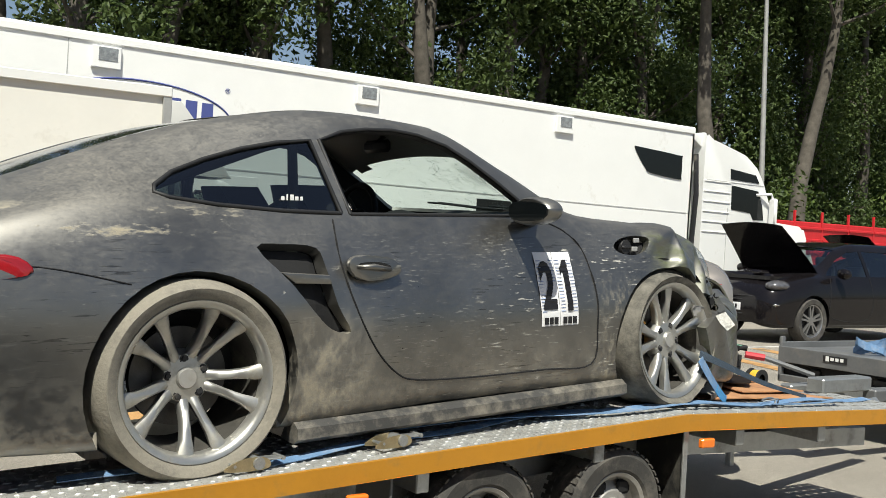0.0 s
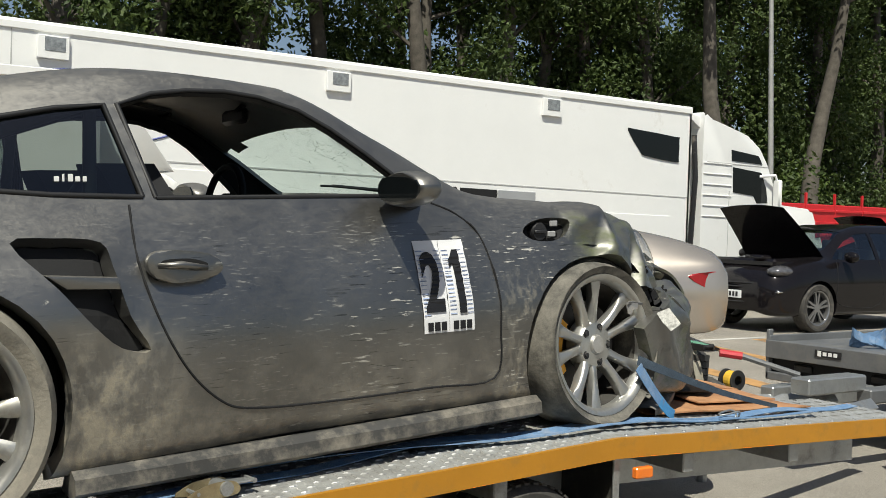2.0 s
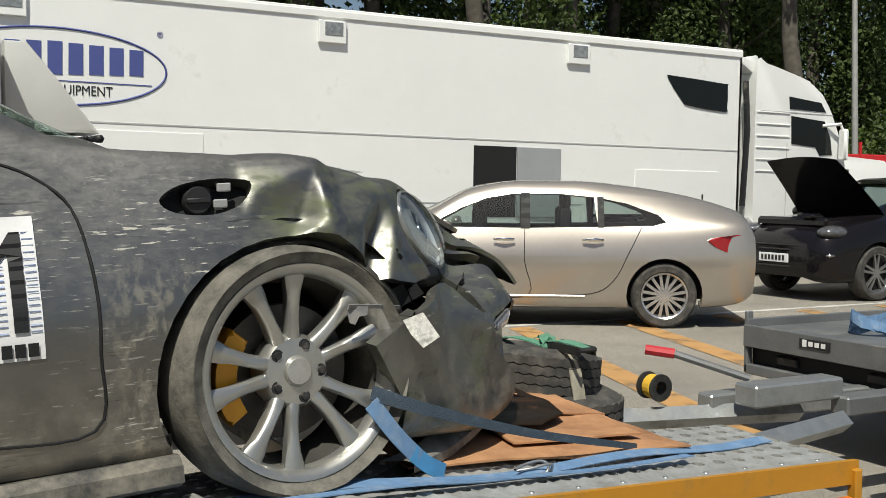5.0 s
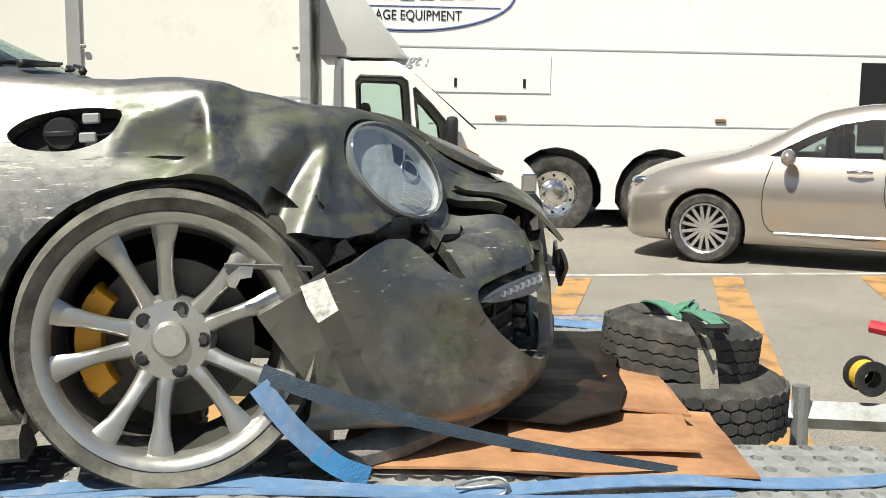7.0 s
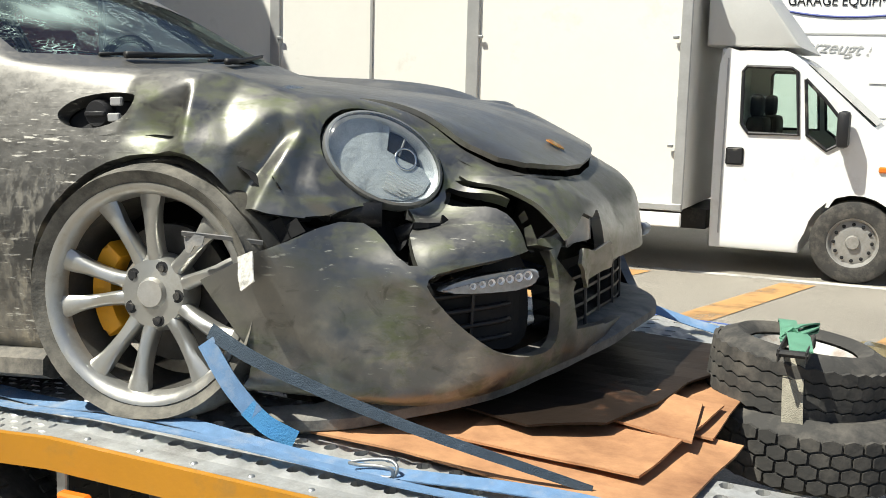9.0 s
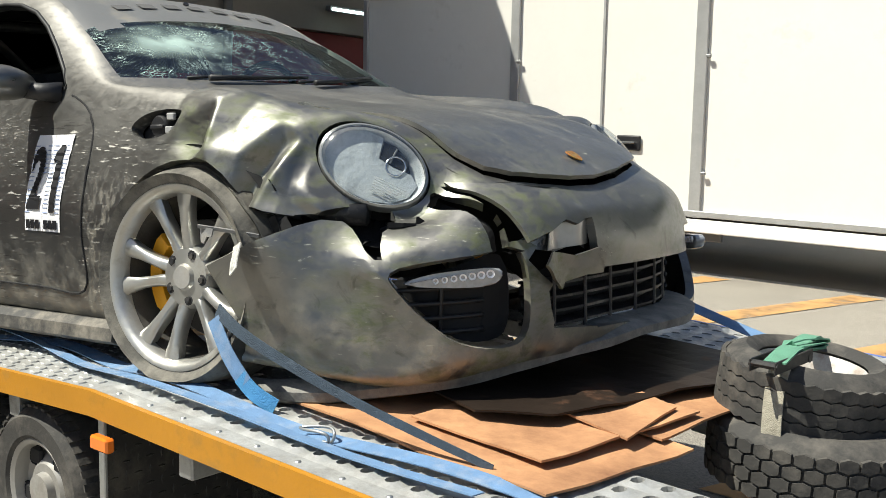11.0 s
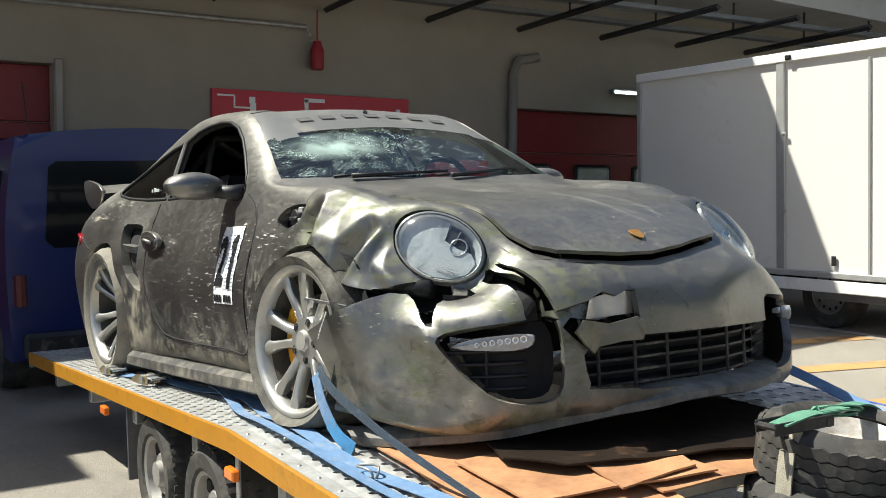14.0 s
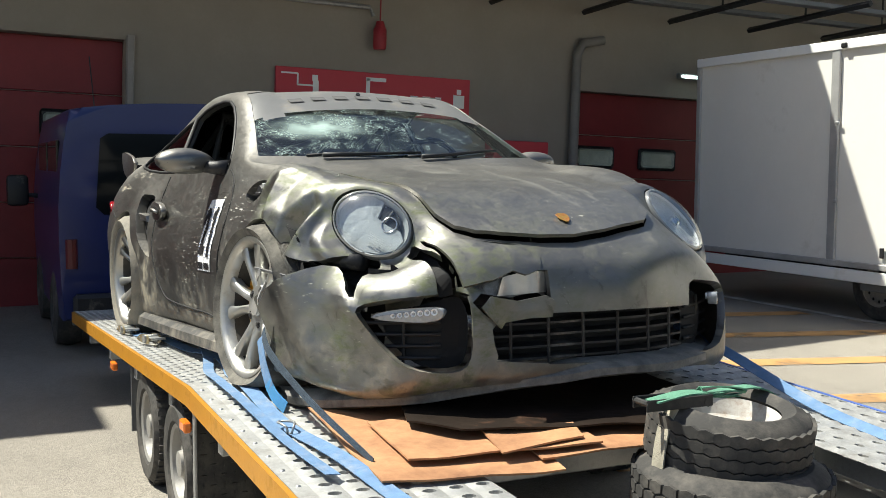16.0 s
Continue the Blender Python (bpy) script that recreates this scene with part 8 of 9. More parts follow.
M_CARGLASS = glass("car_window_glass", (0.62, 0.70, 0.67), 0.02)
gx = [-2.50, -2.40, -2.2, -1.8, -1.2, -0.6, 0.0, 0.5, 0.95, 1.4, 1.9, 2.25, 2.42, 2.50]
gt = Shell(gx, [1.04, 1.22, 1.31, 1.42, 1.52, 1.57, 1.57, 1.51, 1.31, 1.11, 1.03, 0.93, 0.80, 0.62],
           [0.62, 0.64, 0.63, 0.61, 0.60, 0.61, 0.62, 0.64, 0.72, 0.72, 0.66, 0.58, 0.48, 0.30],
           [1.03, 1.20, 1.28, 1.38, 1.47, 1.52, 1.52, 1.45, 1.23, 1.07, 0.99, 0.89, 0.77, 0.60],
           [0.78, 0.84, 0.86, 0.86, 0.86, 0.86, 0.86, 0.86, 0.86, 0.86, 0.82, 0.74, 0.62, 0.38],
           [0.98, 1.08, 1.09, 1.07, 1.04, 1.02, 1.01, 1.00, 0.99, 0.97, 0.91, 0.82, 0.72, 0.56],
           [0.85, 0.91, 0.94, 0.95, 0.95, 0.95, 0.95, 0.95, 0.95, 0.95, 0.93, 0.85, 0.70, 0.42],
           [0.70, 0.72, 0.73, 0.73, 0.72, 0.70, 0.70, 0.70, 0.70, 0.70, 0.68, 0.62, 0.58, 0.50],
           [0.74, 0.82, 0.88, 0.90, 0.90, 0.90, 0.90, 0.90, 0.90, 0.90, 0.88, 0.80, 0.66, 0.40],
           [0.40, 0.34, 0.30, 0.27, 0.26, 0.26, 0.26, 0.26, 0.26, 0.26, 0.26, 0.26, 0.28, 0.34])
TAN_POSE = Matrix.Translation((9.19, 11.60, 0)) @ Matrix.Rotation(radians(148.9), 4, "Z")
tan_car, _ = parked("parked_hatchback", "parked champagne-coloured five-door car", TAN_POSE, gt, M_CHAMP,
                [[(1.0, 1.06), (0.62, 1.27), (0.36, 1.37), (0.10, 1.415), (-0.02, 1.42), (-0.02, 1.055)], [(-0.11, 1.055), (-0.11, 1.42), (-0.45, 1.42), (-0.80, 1.385), (-0.84, 1.07)], [(-0.90, 1.07), (-0.87, 1.375), (-1.15, 1.32), (-1.48, 1.20), (-1.56, 1.12), (-1.42, 1.085)]],
                [(1.57, 0.40), (-1.54, 0.40)], [(-1.25, -0.5), (-1.25, 0.5), (-2.05, 0.52), (-2.12, 0), (-2.05, -0.52)], [(0.48, -0.55), (0.50, 0.55), (1.22, 0.62), (1.32, 0), (1.22, -0.62)],
                mat("bright_alloy", (0.6, 0.6, 0.6), 0.25, metal=0.8), 0.345, 0.25, 8, True,
                [[(0.95, 1.02), (1.02, 0.7), (0.95, 0.36), (0.5, 0.33), (-0.1, 0.34), (-0.06, 0.7), (-0.06, 1.05)], [(-0.1, 0.34), (-0.75, 0.36), (-1.0, 0.5), (-1.16, 0.8), (-1.30, 1.07)]])
for s in (-1, 1):
    for x0, x1, z0, z1 in ((-0.015, -0.115, 1.05, 1.43), (-0.835, -0.905, 1.065, 1.39)):
        b = bmesh.new()
        rows = []
        for z in np.linspace(z0, z1, 8):
            a, c = gt.on(x0, z, s), gt.on(x1, z, s)
            rows.append([b.verts.new((x, p.y + s * 0.004, z)) for x, p in ((x0, a), (x1, c))])
        for p, q in zip(rows, rows[1:]):
            b.faces.new((p[0], p[1], q[1], q[0]))
        bmesh.ops.solidify(b, geom=b.faces[:], thickness=0.003)
        part("pillar_trim", b, M_TRIM, tan_car)
    b = bmesh.new()
    prism(b, rounded([(-1.98, 0.94), (-2.2, 0.99), (-2.44, 0.99), (-2.46, 0.80), (-2.3, 0.78), (-2.12, 0.84)], 3), "y", s * 0.70, s * 0.935, 0.02)
    for v in b.verts:
        v.co.y -= s * max(0, -2.2 - v.co.x) * 0.4
    part("tail_lamp", b, M_RED, tan_car, "red tail lamp", smooth=40)
    for x in (0.16, -0.78):
        b = bmesh.new()
        tube(b, [(x + 0.11, s * 0.945, 0.935), (x, s * 0.965, 0.94), (x - 0.11, s * 0.945, 0.935)], [0.012, 0.02, 0.012], 8)
        part("door_handle", b, M_CHROME, tan_car, "chrome door handle", smooth=True)
    b = bmesh.new()
    bmesh.ops.create_uvsphere(b, u_segments=16, v_segments=10, radius=1)
    for v in b.verts:
        v.co = Vector((0.78 + v.co.x * 0.07, s * 1.03 + v.co.y * 0.12, 1.06 + v.co.z * 0.08))
    part("door_mirror", b, M_CHAMP, tan_car, smooth=True)
    b = bmesh.new()
    tube(b, [(0.9, s * 0.915, 0.335), (-0.7, s * 0.915, 0.335)], 0.012, 6)
    part("chrome_strip", b, M_CHROME, tan_car)
    b = bmesh.new()
    box(b, (2.25, s * 0.66, 0.78), (0.22, 0.24, 0.10), 0.03)
    part("headlamp", b, M_CHROME, tan_car, smooth=40)
    b = bmesh.new()
    box(b, (-2.43, s * 0.72, 0.56), (0.05, 0.16, 0.04), 0.01)
    part("reflector", b, M_RED, tan_car)

sx = [-2.42, -2.32, -2.1, -1.6, -0.8, 0.0, 0.5, 0.95, 1.35, 1.8, 2.15, 2.32, 2.40]
suv_shell = Shell(sx, [1.00, 1.35, 1.52, 1.64, 1.69, 1.68, 1.58, 1.34, 1.16, 1.08, 0.98, 0.86, 0.70],
                  [0.56, 0.60, 0.60, 0.60, 0.61, 0.62, 0.65, 0.72, 0.70, 0.64, 0.58, 0.50, 0.40],
                  [0.98, 1.30, 1.46, 1.58, 1.63, 1.62, 1.50, 1.24, 1.12, 1.05, 0.95, 0.83, 0.68],
                  [0.78, 0.86, 0.89, 0.90, 0.90, 0.90, 0.90, 0.90, 0.90, 0.86, 0.78, 0.68, 0.52],
                  [0.95, 1.08, 1.10, 1.10, 1.09, 1.08, 1.07, 1.06, 1.06, 1.00, 0.90, 0.80, 0.66],
                  [0.84, 0.92, 0.96, 0.97, 0.97, 0.97, 0.97, 0.97, 0.97, 0.95, 0.88, 0.78, 0.60],
                  [0.72, 0.74, 0.76, 0.76, 0.75, 0.75, 0.75, 0.75, 0.75, 0.74, 0.68, 0.60, 0.55],
                  [0.80, 0.86, 0.92, 0.93, 0.93, 0.93, 0.93, 0.93, 0.93, 0.92, 0.86, 0.76, 0.60],
                  [0.45, 0.38, 0.34, 0.32, 0.31, 0.31, 0.31, 0.31, 0.31, 0.31, 0.31, 0.33, 0.38])
SM = Matrix.Translation((15.95, 12.03, 0)) @ Matrix.Rotation(math.pi, 4, "Z")
suv, _ = parked("black_suv", "glossy black parked SUV with its bonnet raised", SM, suv_shell, M_BLACKP,
                [[(1.05, 1.12), (0.62, 1.40), (0.30, 1.52), (0.0, 1.545), (0.0, 1.12)], [(-0.08, 1.12), (-0.08, 1.55), (-0.9, 1.54), (-0.95, 1.13)], [(-1.02, 1.13), (-0.98, 1.53), (-1.5, 1.48), (-1.85, 1.22), (-1.8, 1.14)]],
                [(1.45, 0.42), (-1.45, 0.42)], [(-1.95, -0.5), (-1.95, 0.5), (-2.28, 0.52), (-2.28, -0.52)], [(0.48, -0.55), (0.50, 0.55), (1.12, 0.62), (1.18, 0), (1.12, -0.62)],
                mat("dark_alloy", (0.3, 0.3, 0.3), 0.3, metal=0.8), 0.375, 0.27, 5, True,
                [[(1.0, 1.08), (1.05, 0.7), (0.95, 0.42), (-0.02, 0.42), (-0.04, 1.1)]])
b = bmesh.new()
rows = []
for t in np.linspace(0, 1, 9):
    rows.append([b.verts.new((1.15 + 0.80 * t, y * (0.78 - 0.14 * t), 1.12 + 0.74 * t ** 0.9 + 0.05 * (1 - y * y) + 0.03 * t)) for y in np.linspace(-1, 1, 11)])
for p, q in zip(rows, rows[1:]):
    for k in range(10):
        b.faces.new((p[k], p[k + 1], q[k + 1], q[k]))
bmesh.ops.solidify(b, geom=b.faces[:], thickness=0.035)
part("bonnet", b, M_BLACKP, suv, "raised black bonnet", smooth=40)
b = bmesh.new()
box(b, (1.65, 0, 1.04), (0.95, 1.30, 0.14), 0.04)
for k in range(6):
    box(b, (1.45 + 0.12 * k, -0.35 + 0.14 * k, 1.12), (0.22, 0.2, 0.08), 0.03)
part("engine_cover", b, M_BLACKP, suv, smooth=30)
for s in (-1, 1):
    b = bmesh.new()
    bmesh.ops.create_uvsphere(b, u_segments=18, v_segments=10, radius=1)
    for v in b.verts:
        v.co = Vector((2.06 + v.co.x * 0.24, s * 0.71 + v.co.y * 0.17, 0.92 + v.co.z * 0.095))
    part("headlamp", b, shared("smoked_lamp", (0.16, 0.16, 0.17), 0.08, metal=0.5, var=0.5, scale=16, bump=0.4, bscale=30), suv, smooth=True)
    b = bmesh.new()
    box(b, (2.22, s * 0.72, 0.62), (0.12, 0.30, 0.05), 0.02)
    part("fog_lamp", b, M_CHROME, suv)
    b = bmesh.new()
    bmesh.ops.create_uvsphere(b, u_segments=16, v_segments=10, radius=1)
    for v in b.verts:
        v.co = Vector((0.86 + v.co.x * 0.08, s * 1.06 + v.co.y * 0.13, 1.16 + v.co.z * 0.09))
    part("door_mirror", b, M_BLACKP, suv, smooth=True)
b = bmesh.new()
box(b, (2.41, 0, 0.56), (0.02, 0.54, 0.12), 0.004)
pl = part("number_plate", b, M_PAPER, suv, "white number plate")
for k in range(7):
    part("print_bar", boxm((2.423, -0.20 + 0.065 * k, 0.56), (0.003, 0.04, 0.07)), M_NUM, pl)
for z in (0.68, 0.74, 0.45):
    b = bmesh.new()
    tube(b, [(2.41 - 0.35 * abs(y) ** 2.5, y, z) for y in np.linspace(-0.7, 0.7, 11)], 0.012, 6)
    part("grille_bar", b, M_TRIM, suv)

# a dark car and a white pickup far behind
far, _ = parked("dark_hatchback", "dark car parked far off with its tailgate up", Matrix.Translation((26.2, 17.2, 0)) @ Matrix.Rotation(radians(0), 4, "Z"), gt, M_BLACKP, [[(0.9, 1.08), (0.36, 1.37), (-0.02, 1.42), (-0.02, 1.06)], [(-0.11, 1.06), (-0.11, 1.42), (-0.80, 1.38), (-0.84, 1.07)]], [(1.57, 0.40), (-1.54, 0.40)], [(-1.25, -0.5), (-1.25, 0.5), (-2.05, 0.52), (-2.05, -0.52)], [(0.48, -0.55), (0.50, 0.55), (1.22, 0.62), (1.22, -0.62)], bpy.data.materials["dark_alloy"], 0.335, 0.25, 5, False, [])
b = bmesh.new()
rows = [[b.verts.new((-1.7 - 0.9 * t, y * 0.68, 1.42 + 0.55 * t + 0.05 * (1 - y * y))) for y in np.linspace(-1, 1, 7)] for t in np.linspace(0, 1, 6)]
for p, q in zip(rows, rows[1:]):
    for k in range(6):
        b.faces.new((p[k], p[k + 1], q[k + 1], q[k]))
bmesh.ops.solidify(b, geom=b.faces[:], thickness=0.04)
part("tailgate", b, M_BLACKP, far, "raised tailgate", smooth=40)
pk = thing("white_pickup", "white pickup bed with red tail lamp parked behind the truck", "pickup", Matrix.Translation((20.4, 16.6, 0)))
b = bmesh.new()
prism(b, rounded([(-1.9, 0.45), (-1.9, 2.05), (0.4, 2.12), (0.75, 2.0), (1.1, 1.45), (1.15, 0.5)], 3), "y", 0, 1.8, 0.05)
part("body", b, M_WHITE, pk, smooth=35)
part("tail_lamp", boxm((0.98, -0.01, 1.62), (0.16, 0.05, 0.34), 0.02), M_RED, pk, "red tail lamp")
part("side_vent", boxm((-0.6, -0.01, 1.88), (0.4, 0.03, 0.07), 0.01), M_TRIM, pk)
for x in (-1.2, 0.5):
    for y in (0.12, 1.68):
        b = bmesh.new()
        lathe(b, [(0.0, -0.1), (0.2, -0.1), (0.22, -0.12), (0.33, -0.1), (0.35, 0), (0.33, 0.1), (0, 0.1)], 28, c=(x, y, 0.35))
        part("wheel", b, M_TYRE, pk, smooth=35)

# ---- the pit building ----
bd = thing("pit_building", "beige pit building with red shutter doors and a concrete deck above", "building", Matrix.Translation((-4.4, 7.0, 0)) @ Matrix.Rotation(radians(-1.8), 4, "X"))


def bpart(name, b, material, label="", smooth=False, parent=None):
    bmesh.ops.translate(b, vec=(0, -7.0, 0), verts=b.verts)
    return part(name, b, material, parent or bd, label, smooth)


DOORS = ((-3.2, 4.22, 2.80), (9.98, 15.2, 2.62), (17.5, 23.0, 2.6))
ys = [-12.0] + [v for d in DOORS for v in d[:2]] + [34.0]
for a, c in zip(ys[::2], ys[1::2]):
    bpart("wall", boxm((-0.15, (a + c) / 2, 2.1), (0.3, c - a, 4.6), 0), M_WALL, "beige rendered wall")
for y0, y1, h in DOORS:
    bpart("wall", boxm((-0.15, (y0 + y1) / 2, (h + 4.4) / 2), (0.3, y1 - y0, 4.4 - h), 0), M_WALL, "beige rendered wall")
    n = 5
    for k in range(n):
        z0 = -0.2 + (h + 0.2) * k / n
        p = bpart("door_panel", boxm((-0.22, (y0 + y1) / 2, z0 + (h + 0.2) / n / 2), (0.05, y1 - y0, (h + 0.2) / n - 0.012), 0.008), M_REDDOOR, "dark red shutter door panel")
        if k == 3:
            m = int((y1 - y0) / 1.0)
            for j in range(m):
                yy = y0 + 0.40 + j * 1.02 if y0 > 5 else y1 - 0.55 - j * 1.02
                w = bpart("door_window", boxm((-0.19, yy, z0 + 0.27), (0.03, 0.62, 0.30), 0.03), M_TRIM)
                bpart("pane", boxm((-0.170, yy, z0 + 0.27), (0.012, 0.54, 0.22), 0.03), mat("milky_pane", (0.42, 0.47, 0.40), 0.3, var=0.3, scale=4) if "milky_pane" not in bpy.data.materials else bpy.data.materials["milky_pane"], parent=None)
    for yy in (y0 - 0.05, y1 + 0.05):
        bpart("door_frame", boxm((-0.05, yy, h / 2), (0.25, 0.08, h + 0.1), 0.01), mat("grey_frame", (0.3, 0.28, 0.26), 0.6) if "grey_frame" not in bpy.data.materials else bpy.data.materials["grey_frame"])
sign = bpart("sign", boxm((0.03, 7.13, 2.39), (0.05, 2.48, 0.50), 0.006), M_REDSIGN, "red sign with white pictograms")
for c, s in (((0.058, 6.05, 2.57), (0.006, 0.20, 0.02)), ((0.058, 6.15, 2.50), (0.006, 0.02, 0.14)), ((0.058, 6.24, 2.44), (0.006, 0.20, 0.02)), ((0.058, 6.36, 2.53), (0.006, 0.07, 0.07)), ((0.058, 6.37, 2.42), (0.006, 0.07, 0.16)), ((0.058, 7.12, 2.56), (0.006, 0.26, 0.045)), ((0.058, 7.02, 2.42), (0.006, 0.05, 0.30)), ((0.058, 7.62, 2.33), (0.006, 0.10, 0.14)), ((0.058, 7.78, 2.33), (0.006, 0.10, 0.14)), ((0.058, 7.94, 2.33), (0.006, 0.08, 0.14)), ((0.058, 8.22, 2.48), (0.006, 0.06, 0.06)), ((0.058, 8.22, 2.36), (0.006, 0.15, 0.16))):
    bpart("pictogram", boxm(c, s, 0.002), M_SIGNW, parent=None)
b = bmesh.new()
tube(b, [(0.12, 9.86, 0.0), (0.12, 9.86, 3.05), (0.12, 9.95, 3.22), (0.12, 10.25, 3.28)], 0.06, 12)
bpart("down_pipe", b, mat("grey_pipe", (0.2, 0.19, 0.175), 0.6), "grey down pipe", smooth=40)
b = bmesh.new()
lathe(b, [(0.0, 2.90), (0.07, 2.91), (0.08, 2.94), (0.08, 3.14), (0.06, 3.18), (0.045, 3.24), (0, 3.25)], 20, axis="z", c=(0.14, 7.12, 0))
tube(b, [(0.14, 7.12, 3.24), (0.14, 7.12, 3.6)], 0.01, 6)
bpart("alarm_bell", b, mat("dark_red_paint", (0.3, 0.02, 0.03), 0.5), "red alarm bell", smooth=35)
b = bmesh.new()
tube(b, [(0.10, 1.0, 3.42), (0.10, 7.0, 3.40), (0.10, 7.05, 3.30)], 0.025, 8)
bpart("cable_conduit", b, M_STEEL, smooth=40)
bpart("red_cabinet", boxm((0.13, 9.02, 1.60), (0.26, 0.78, 0.62), 0.01), M_REDSIGN, "red wall cabinet")
lampf = bpart("fluorescent_lamp", boxm((0.20, 11.72, 2.90), (0.10, 0.62, 0.07), 0.01), M_STEEL, "lit fluorescent batten")
bpart("tube", boxm((0.262, 11.72, 2.885), (0.02, 0.58, 0.04), 0.006), mat("lit_tube", (0.8, 0.9, 0.88), 0.4, emit=(0.75, 1.0, 0.93), power=3.0, var=0, bump=0), parent=None)
# deck above, with its hangers and trays
# the step out to 3.1 lies out of view, added to shade the ground
b = bmesh.new()
prism(b, [(-0.1, -12), (3.1, -12), (3.1, -0.2), (2.5, -0.2), (2.5, 3.4), (3.21 - 0.124 * 3.4, 3.4), (3.21 - 0.124 * 26, 26), (-0.1, 26)], "z", 4.05, 4.36)
bpart("canopy_slab", b, M_CONC, "concrete canopy slab")
# unseen wall above, its height and edge set by where its shadow should fall
b = bmesh.new()
prism(b, [(2.2, -12), (3.1, -12), (3.1, -0.2), (2.5, -0.2), (2.5, 3.4), (3.21 - 0.124 * 3.4, 3.4), (3.21 - 0.124 * 26, 26), (3.21 - 0.124 * 26 - 0.3, 26), (2.4, 3.7), (2.2, 3.7)], "z", 4.3, 6.5)
bpart("upper_wall", b, M_CONC, "unseen concrete wall added to cast the building's shade")
bpart("roof_slab", boxm((-3.9, 7.0, 6.3), (8.4, 38, 0.3), 0), M_CONC)
bpart("rear_wall", boxm((-8.2, 7.0, 3.1), (0.3, 38, 6.4), 0), M_CONC)
for k in range(13):
    y = 3.2 + 1.35 * k
    b = bmesh.new()
    tube(b, [(0.1, y, 3.62), (2.3, y + 0.0, 3.70)], 0.04, 4)
    tube(b, [(1.2, y, 3.66), (1.2, y, 4.24)], 0.015, 6)
    bpart("hanger", b, M_BLACKMETAL)
for x, z in ((0.65, 3.74), (1.55, 3.76)):
    bpart("cable_tray", boxm((x, 11.0, z), (0.16, 30, 0.06), 0.006), M_GREYMETAL, "grey metal cable tray")

# ---- the blue van in the shade ----
bv = thing("blue_van", "dark blue crew van parked in the shade", "van", Matrix.Translation((-1.05, 4.35, 0)))
b = bmesh.new()
prism(b, rounded([(-1.02, 0.30), (-1.04, 1.2), (-0.96, 1.86), (-0.84, 1.98), (0, 2.03), (0.84, 1.98), (0.96, 1.86), (1.04, 1.2), (1.02, 0.30)], 3, False), "x", -2.9, 0.0, 0.06)
part("body", b, M_BLUEVAN, bv, smooth=35)
b = bmesh.new()
prism(b, [(-0.66, 1.78), (0.66, 1.78), (0.72, 1.74), (0.76, 1.20), (0.70, 1.14), (-0.70, 1.14), (-0.76, 1.20), (-0.72, 1.74)], "x", -0.005, 0.012)
part("rear_window", b, M_GLASS, bv, "dark rear window")
for x0, x1 in ((-1.2, -0.35), (-2.3, -1.4)):
    part("side_window", boxm(((x0 + x1) / 2, -1.005, 1.48), (x1 - x0, 0.03, 0.5), 0.01, Matrix.Rotation(radians(0), 4, "X")), M_GLASS, bv)
    part("side_window", boxm(((x0 + x1) / 2, 1.005, 1.48), (x1 - x0, 0.03, 0.5), 0.01), M_GLASS, bv)
for s in (-1, 1):
    b = bmesh.new()
    tube(b, [(0.0, s * 0.95, 0.72), (0.0, s * 0.95, 0.95)], 0.045, 8)
    part("tail_lamp", b, mat("dusty_red_lens", (0.12, 0.01, 0.012), 0.4) if s < 0 else bpy.data.materials["dusty_red_lens"], bv, smooth=40)
    b = bmesh.new()
    box(b, (-2.35, s * 1.22, 1.28), (0.10, 0.20, 0.30), 0.04, None, 2)
    tube(b, [(-2.35, s * 1.0, 1.22), (-2.35, s * 1.16, 1.24)], 0.025, 6)
    part("door_mirror", b, M_TRIM, bv, smooth=40)
    for x in (-0.75, -2.4):
        b = bmesh.new()
        lathe(b, [(0.0, -0.1), (0.18, -0.1), (0.2, -0.12), (0.31, -0.1), (0.33, 0), (0.31, 0.1), (0, 0.1)], 28, c=(x, s * 0.93, 0.33))
        part("wheel", b, M_TYRE, bv, smooth=35)
part("bumper", boxm((0.04, 0, 0.42), (0.12, 1.9, 0.2), 0.03), M_TRIM, bv)
b = bmesh.new()
tube(b, [(-1.8, -0.55, 2.02), (-1.9, -0.58, 2.55)], 0.006, 5)
part("aerial", b, M_TRIM, bv)

# ---- trees, fence and lamp post beyond ----
def leaf_mat(name, col):
    m = mat(name, col, 0.6, var=0.3, scale=0.5, bump=0)
    n, l = m.node_tree.nodes, m.node_tree.links
    b_ = n["Principled BSDF"]
    src = b_.inputs["Base Color"].links[0].from_socket
    geo, mr, mx = n.new("ShaderNodeNewGeometry"), n.new("ShaderNodeMapRange"), n.new("ShaderNodeMix")
    mr.inputs["To Min"].default_value, mr.inputs["To Max"].default_value = 0.0, 0.75
    mx.data_type = "RGBA"
    l.new(geo.outputs["Random Per Island"], mr.inputs["Value"])
    l.new(mr.outputs["Result"], mx.inputs[0])
    l.new(src, mx.inputs[6])
    mx.inputs[7].default_value = (col[0] * 2.0, col[1] * 1.7, col[2] * 1.3, 1)
    l.new(mx.outputs[2], b_.inputs["Base Color"])
    tr, ad = n.new("ShaderNodeBsdfTranslucent"), n.new("ShaderNodeMixShader")
    l.new(mx.outputs[2], tr.inputs[0])
    ad.inputs[0].default_value = 0.3
    l.new(b_.outputs[0], ad.inputs[1])
    l.new(tr.outputs[0], ad.inputs[2])
    l.new(ad.outputs[0], n["Material Output"].inputs["Surface"])
    return m


M_LEAF = leaf_mat("poplar_leaf", (0.045, 0.075, 0.02))
M_LEAF2 = leaf_mat("shrub_leaf", (0.06, 0.10, 0.02))


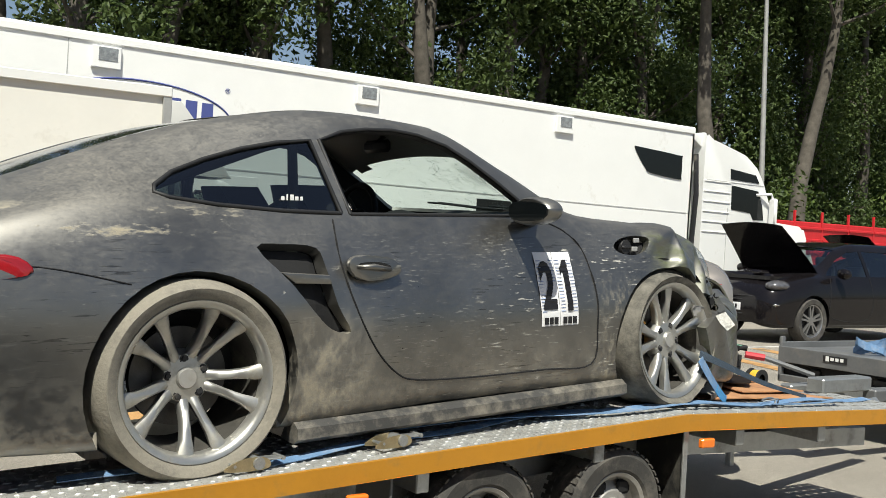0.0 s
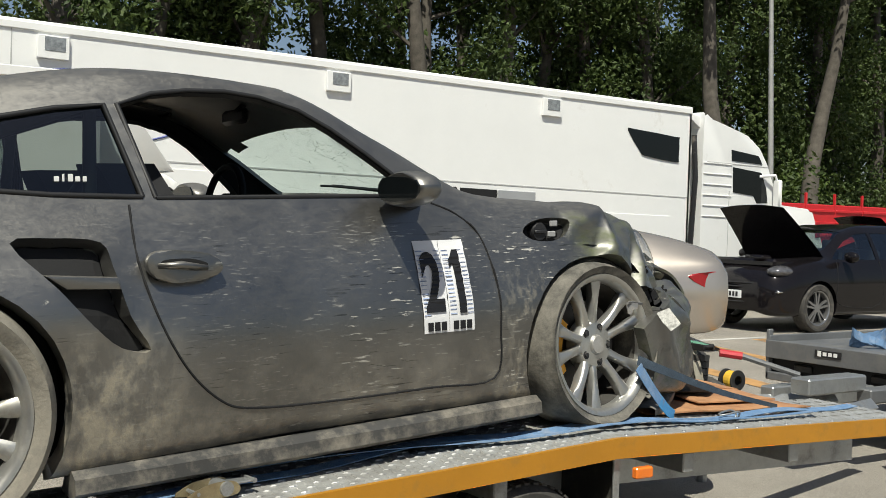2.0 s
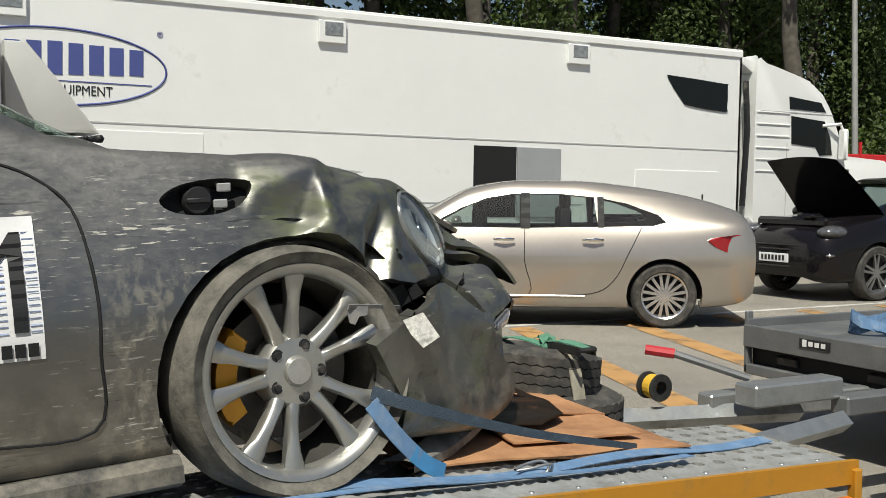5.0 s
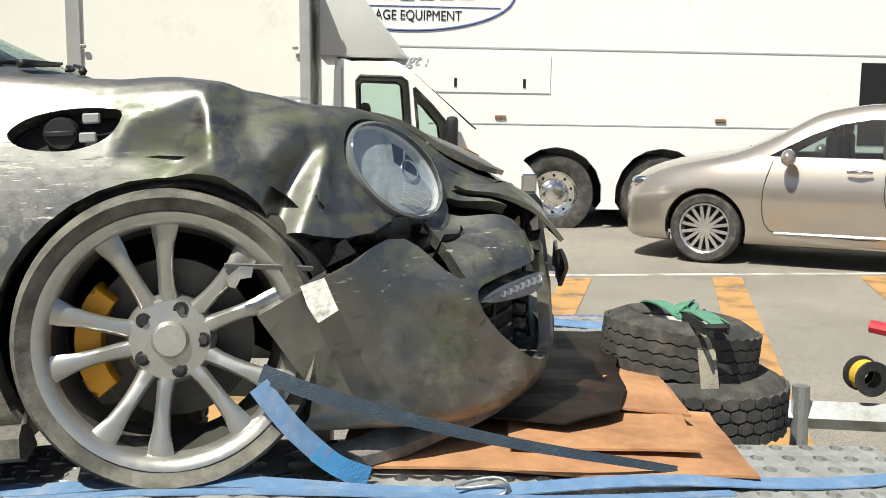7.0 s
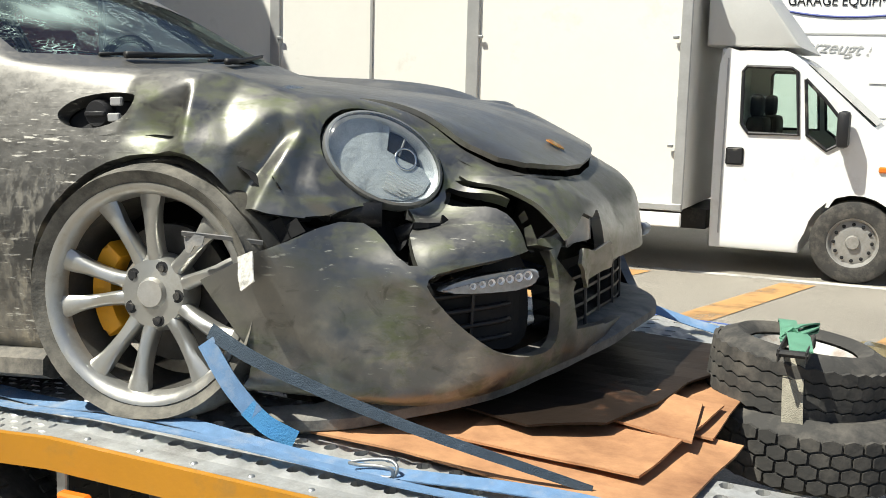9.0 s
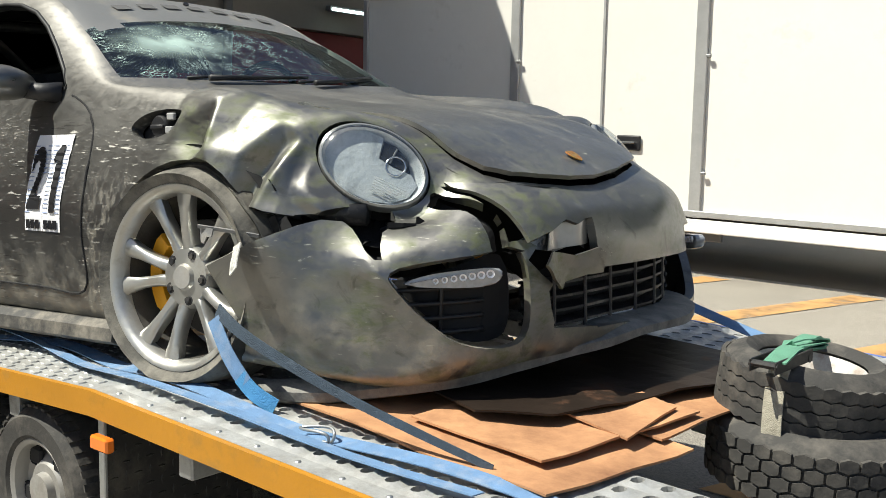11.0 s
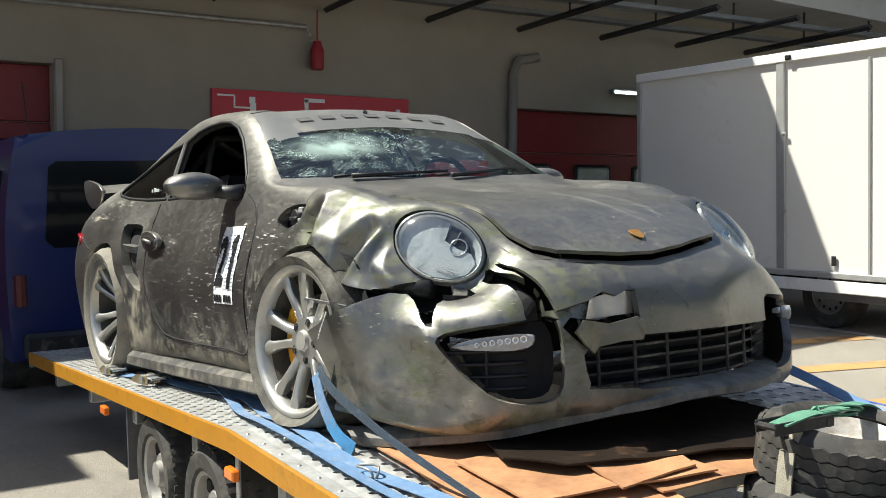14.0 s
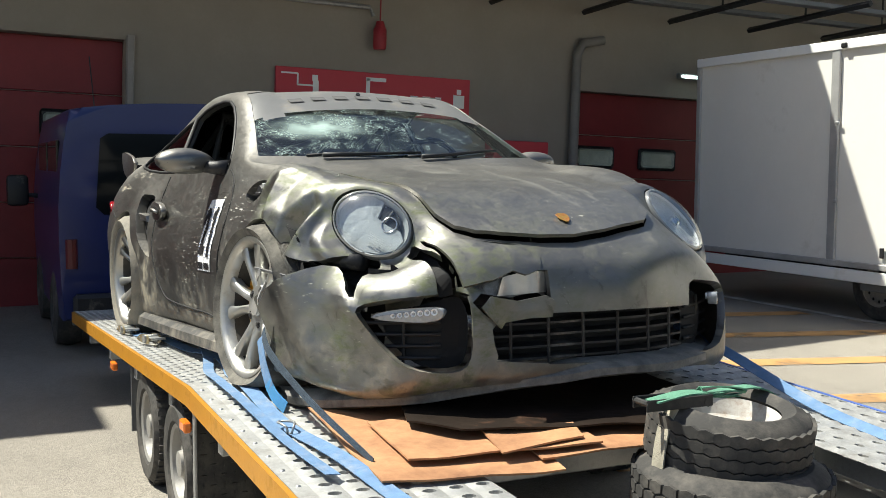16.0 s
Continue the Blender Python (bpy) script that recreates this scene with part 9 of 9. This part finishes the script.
def leaves(rng, centres, n, size, squash=1.0):
    """Many small bent leaf sprays about given clump centres."""
    k = rng.integers(0, len(centres), n)
    c = np.array([q[0] for q in centres])[k]
    r = np.array([q[1] for q in centres])[k]
    d = rng.normal(size=(n, 3))
    d /= np.linalg.norm(d, axis=1)[:, None]
    p = c + d * (r * rng.random(n) ** 0.4)[:, None] * np.array([1, 1, squash])
    a = rng.normal(size=(n, 3))
    a /= np.linalg.norm(a, axis=1)[:, None]
    bb = np.cross(a, rng.normal(size=(n, 3)))
    bb /= np.linalg.norm(bb, axis=1)[:, None]
    s = size * (0.6 + 0.8 * rng.random(n))[:, None]
    v = np.empty((n, 5, 3))
    v[:, 0], v[:, 1], v[:, 2] = p - a * s, p + bb * s * 0.55, p + a * s
    v[:, 3] = p - bb * s * 0.55
    v[:, 4] = p + np.cross(a, bb) * s * 0.3
    me = bpy.data.meshes.new("crown")
    i = np.arange(n)[:, None] * 5
    f = np.concatenate([i + [0, 1, 4], i + [1, 2, 4], i + [2, 3, 4], i + [3, 0, 4]])
    me.from_pydata(v.reshape(-1, 3).tolist(), [], f.tolist())
    return me


def poplar(x, y, h, seed, lean=0.0, bare=0.35, n=12500):
    rng = np.random.default_rng(seed)
    t = thing("poplar_tree", "tall poplar with rough bark and dense dark leaves", "tree", Matrix.Translation((x, y, 0)), "poplars")
    b = bmesh.new()
    pts = [(lean * (k / 8) * h * 0.1 + 0.25 * math.sin(k * 1.3 + seed), 0.25 * math.cos(k * 1.1 + seed), h * k / 8 * 0.95) for k in range(9)]
    pts[0] = (0, 0, -0.1)
    tube(b, pts, [0.42 - 0.045 * k for k in range(9)], 9)
    clumps = []
    for k in range(16):
        z = h * (bare + (1 - bare) * rng.random() ** 0.8)
        a = rng.random() * math.tau
        q = Vector(pts[min(8, int(z / h * 8.4))])
        reach = (0.9 + 2.0 * (1 - abs(z / h - 0.6))) * (0.6 + 0.6 * rng.random())
        e = q + Vector((math.cos(a) * reach, math.sin(a) * reach, 1.2 + rng.random() * 1.5))
        tube(b, [q, (q + e) / 2 + Vector((0, 0, -0.15)), e], [0.09, 0.06, 0.02], 5)
        clumps += [(np.array(e), 1.0 + rng.random() * 0.7), (np.array((q + e) / 2 + Vector((0, 0, 0.4))), 0.9 + 0.5 * rng.random())]
    for k in range(7):
        a = rng.random() * math.tau
        clumps.append((np.array((2.2 * math.cos(a), 2.2 * math.sin(a), 0.6 + 3.2 * rng.random())), 1.0 + 0.5 * rng.random()))
    part("trunk", b, M_BARK, t, smooth=50)
    me = leaves(rng, clumps, n, 0.130, 1.25)
    me.materials.append(M_LEAF)
    o = new("crown", me)
    o.parent = t
    return t


rng = np.random.default_rng(5)
for k in range(22):
    x = 8.5 + 2.35 * k
    poplar(x + rng.normal() * 0.5, 34 + 0.12 * k + rng.normal() * 1.0, 17 + rng.random() * 5, k + 1, rng.normal() * 0.5, 0.16 + 0.12 * rng.random())
for k in range(18):
    x = 4 + 3.4 * k
    poplar(x + rng.normal() * 0.6, 41 + rng.normal() * 1.2, 20 + rng.random() * 4, 60 + k, 0, 0.08, 9500)
for k, (x, y, ln) in enumerate(((31.4, 28.6, -1.2), (36.6, 29.4, 1.8))):
    poplar(x, y, 19, 90 + k, ln, 0.55, 6500)
hedge = [(np.array((8 + 52 * r, 31.5 + 2 * q, 0.6 + 3.8 * s ** 1.5)), 1.2) for r, q, s in rng.random((150, 3))]
me = leaves(rng, hedge, 30000, 0.15, 0.9)
me.materials.append(M_LEAF2)
tagged(new("undergrowth", me), "dense green shrubs under the poplars", "shrubs", kind="stuff")
fence = thing("red_barrier_fence", "red plastic barrier fence before the trees", "fence", Matrix.Translation((33, 24.5, 0)))
for k in range(14):
    x = -9 + 1.5 * k
    b = bmesh.new()
    box(b, (x, 0, 1.32), (1.46, 0.06, 2.6), 0.03)
    panel = part("panel", b, M_BARRIER, fence, "red plastic fence panel", smooth=30)
    for q in range(6):
        part("rib", boxm((x, -0.05, 0.3 + 0.42 * q), (1.44, 0.06, 0.10), 0.02), M_BARRIER, panel)
    part("post", boxm((x - 0.75, 0, 1.5), (0.07, 0.09, 3.0), 0.01), M_BARRIER, fence)
lp = thing("lamp_post", "slim grey metal lamp post", "lamp post", Matrix.Translation((29.9, 25.2, 0)) @ Matrix.Rotation(radians(-2.2), 4, "Y"))
b = bmesh.new()
tube(b, [(0, 0, -0.2), (0, 0, 6), (0, 0, 13)], [0.11, 0.09, 0.06], 10)
part("pole", b, mat("galvanised_pole", (0.4, 0.4, 0.38), 0.5, metal=0.3), lp, smooth=40)
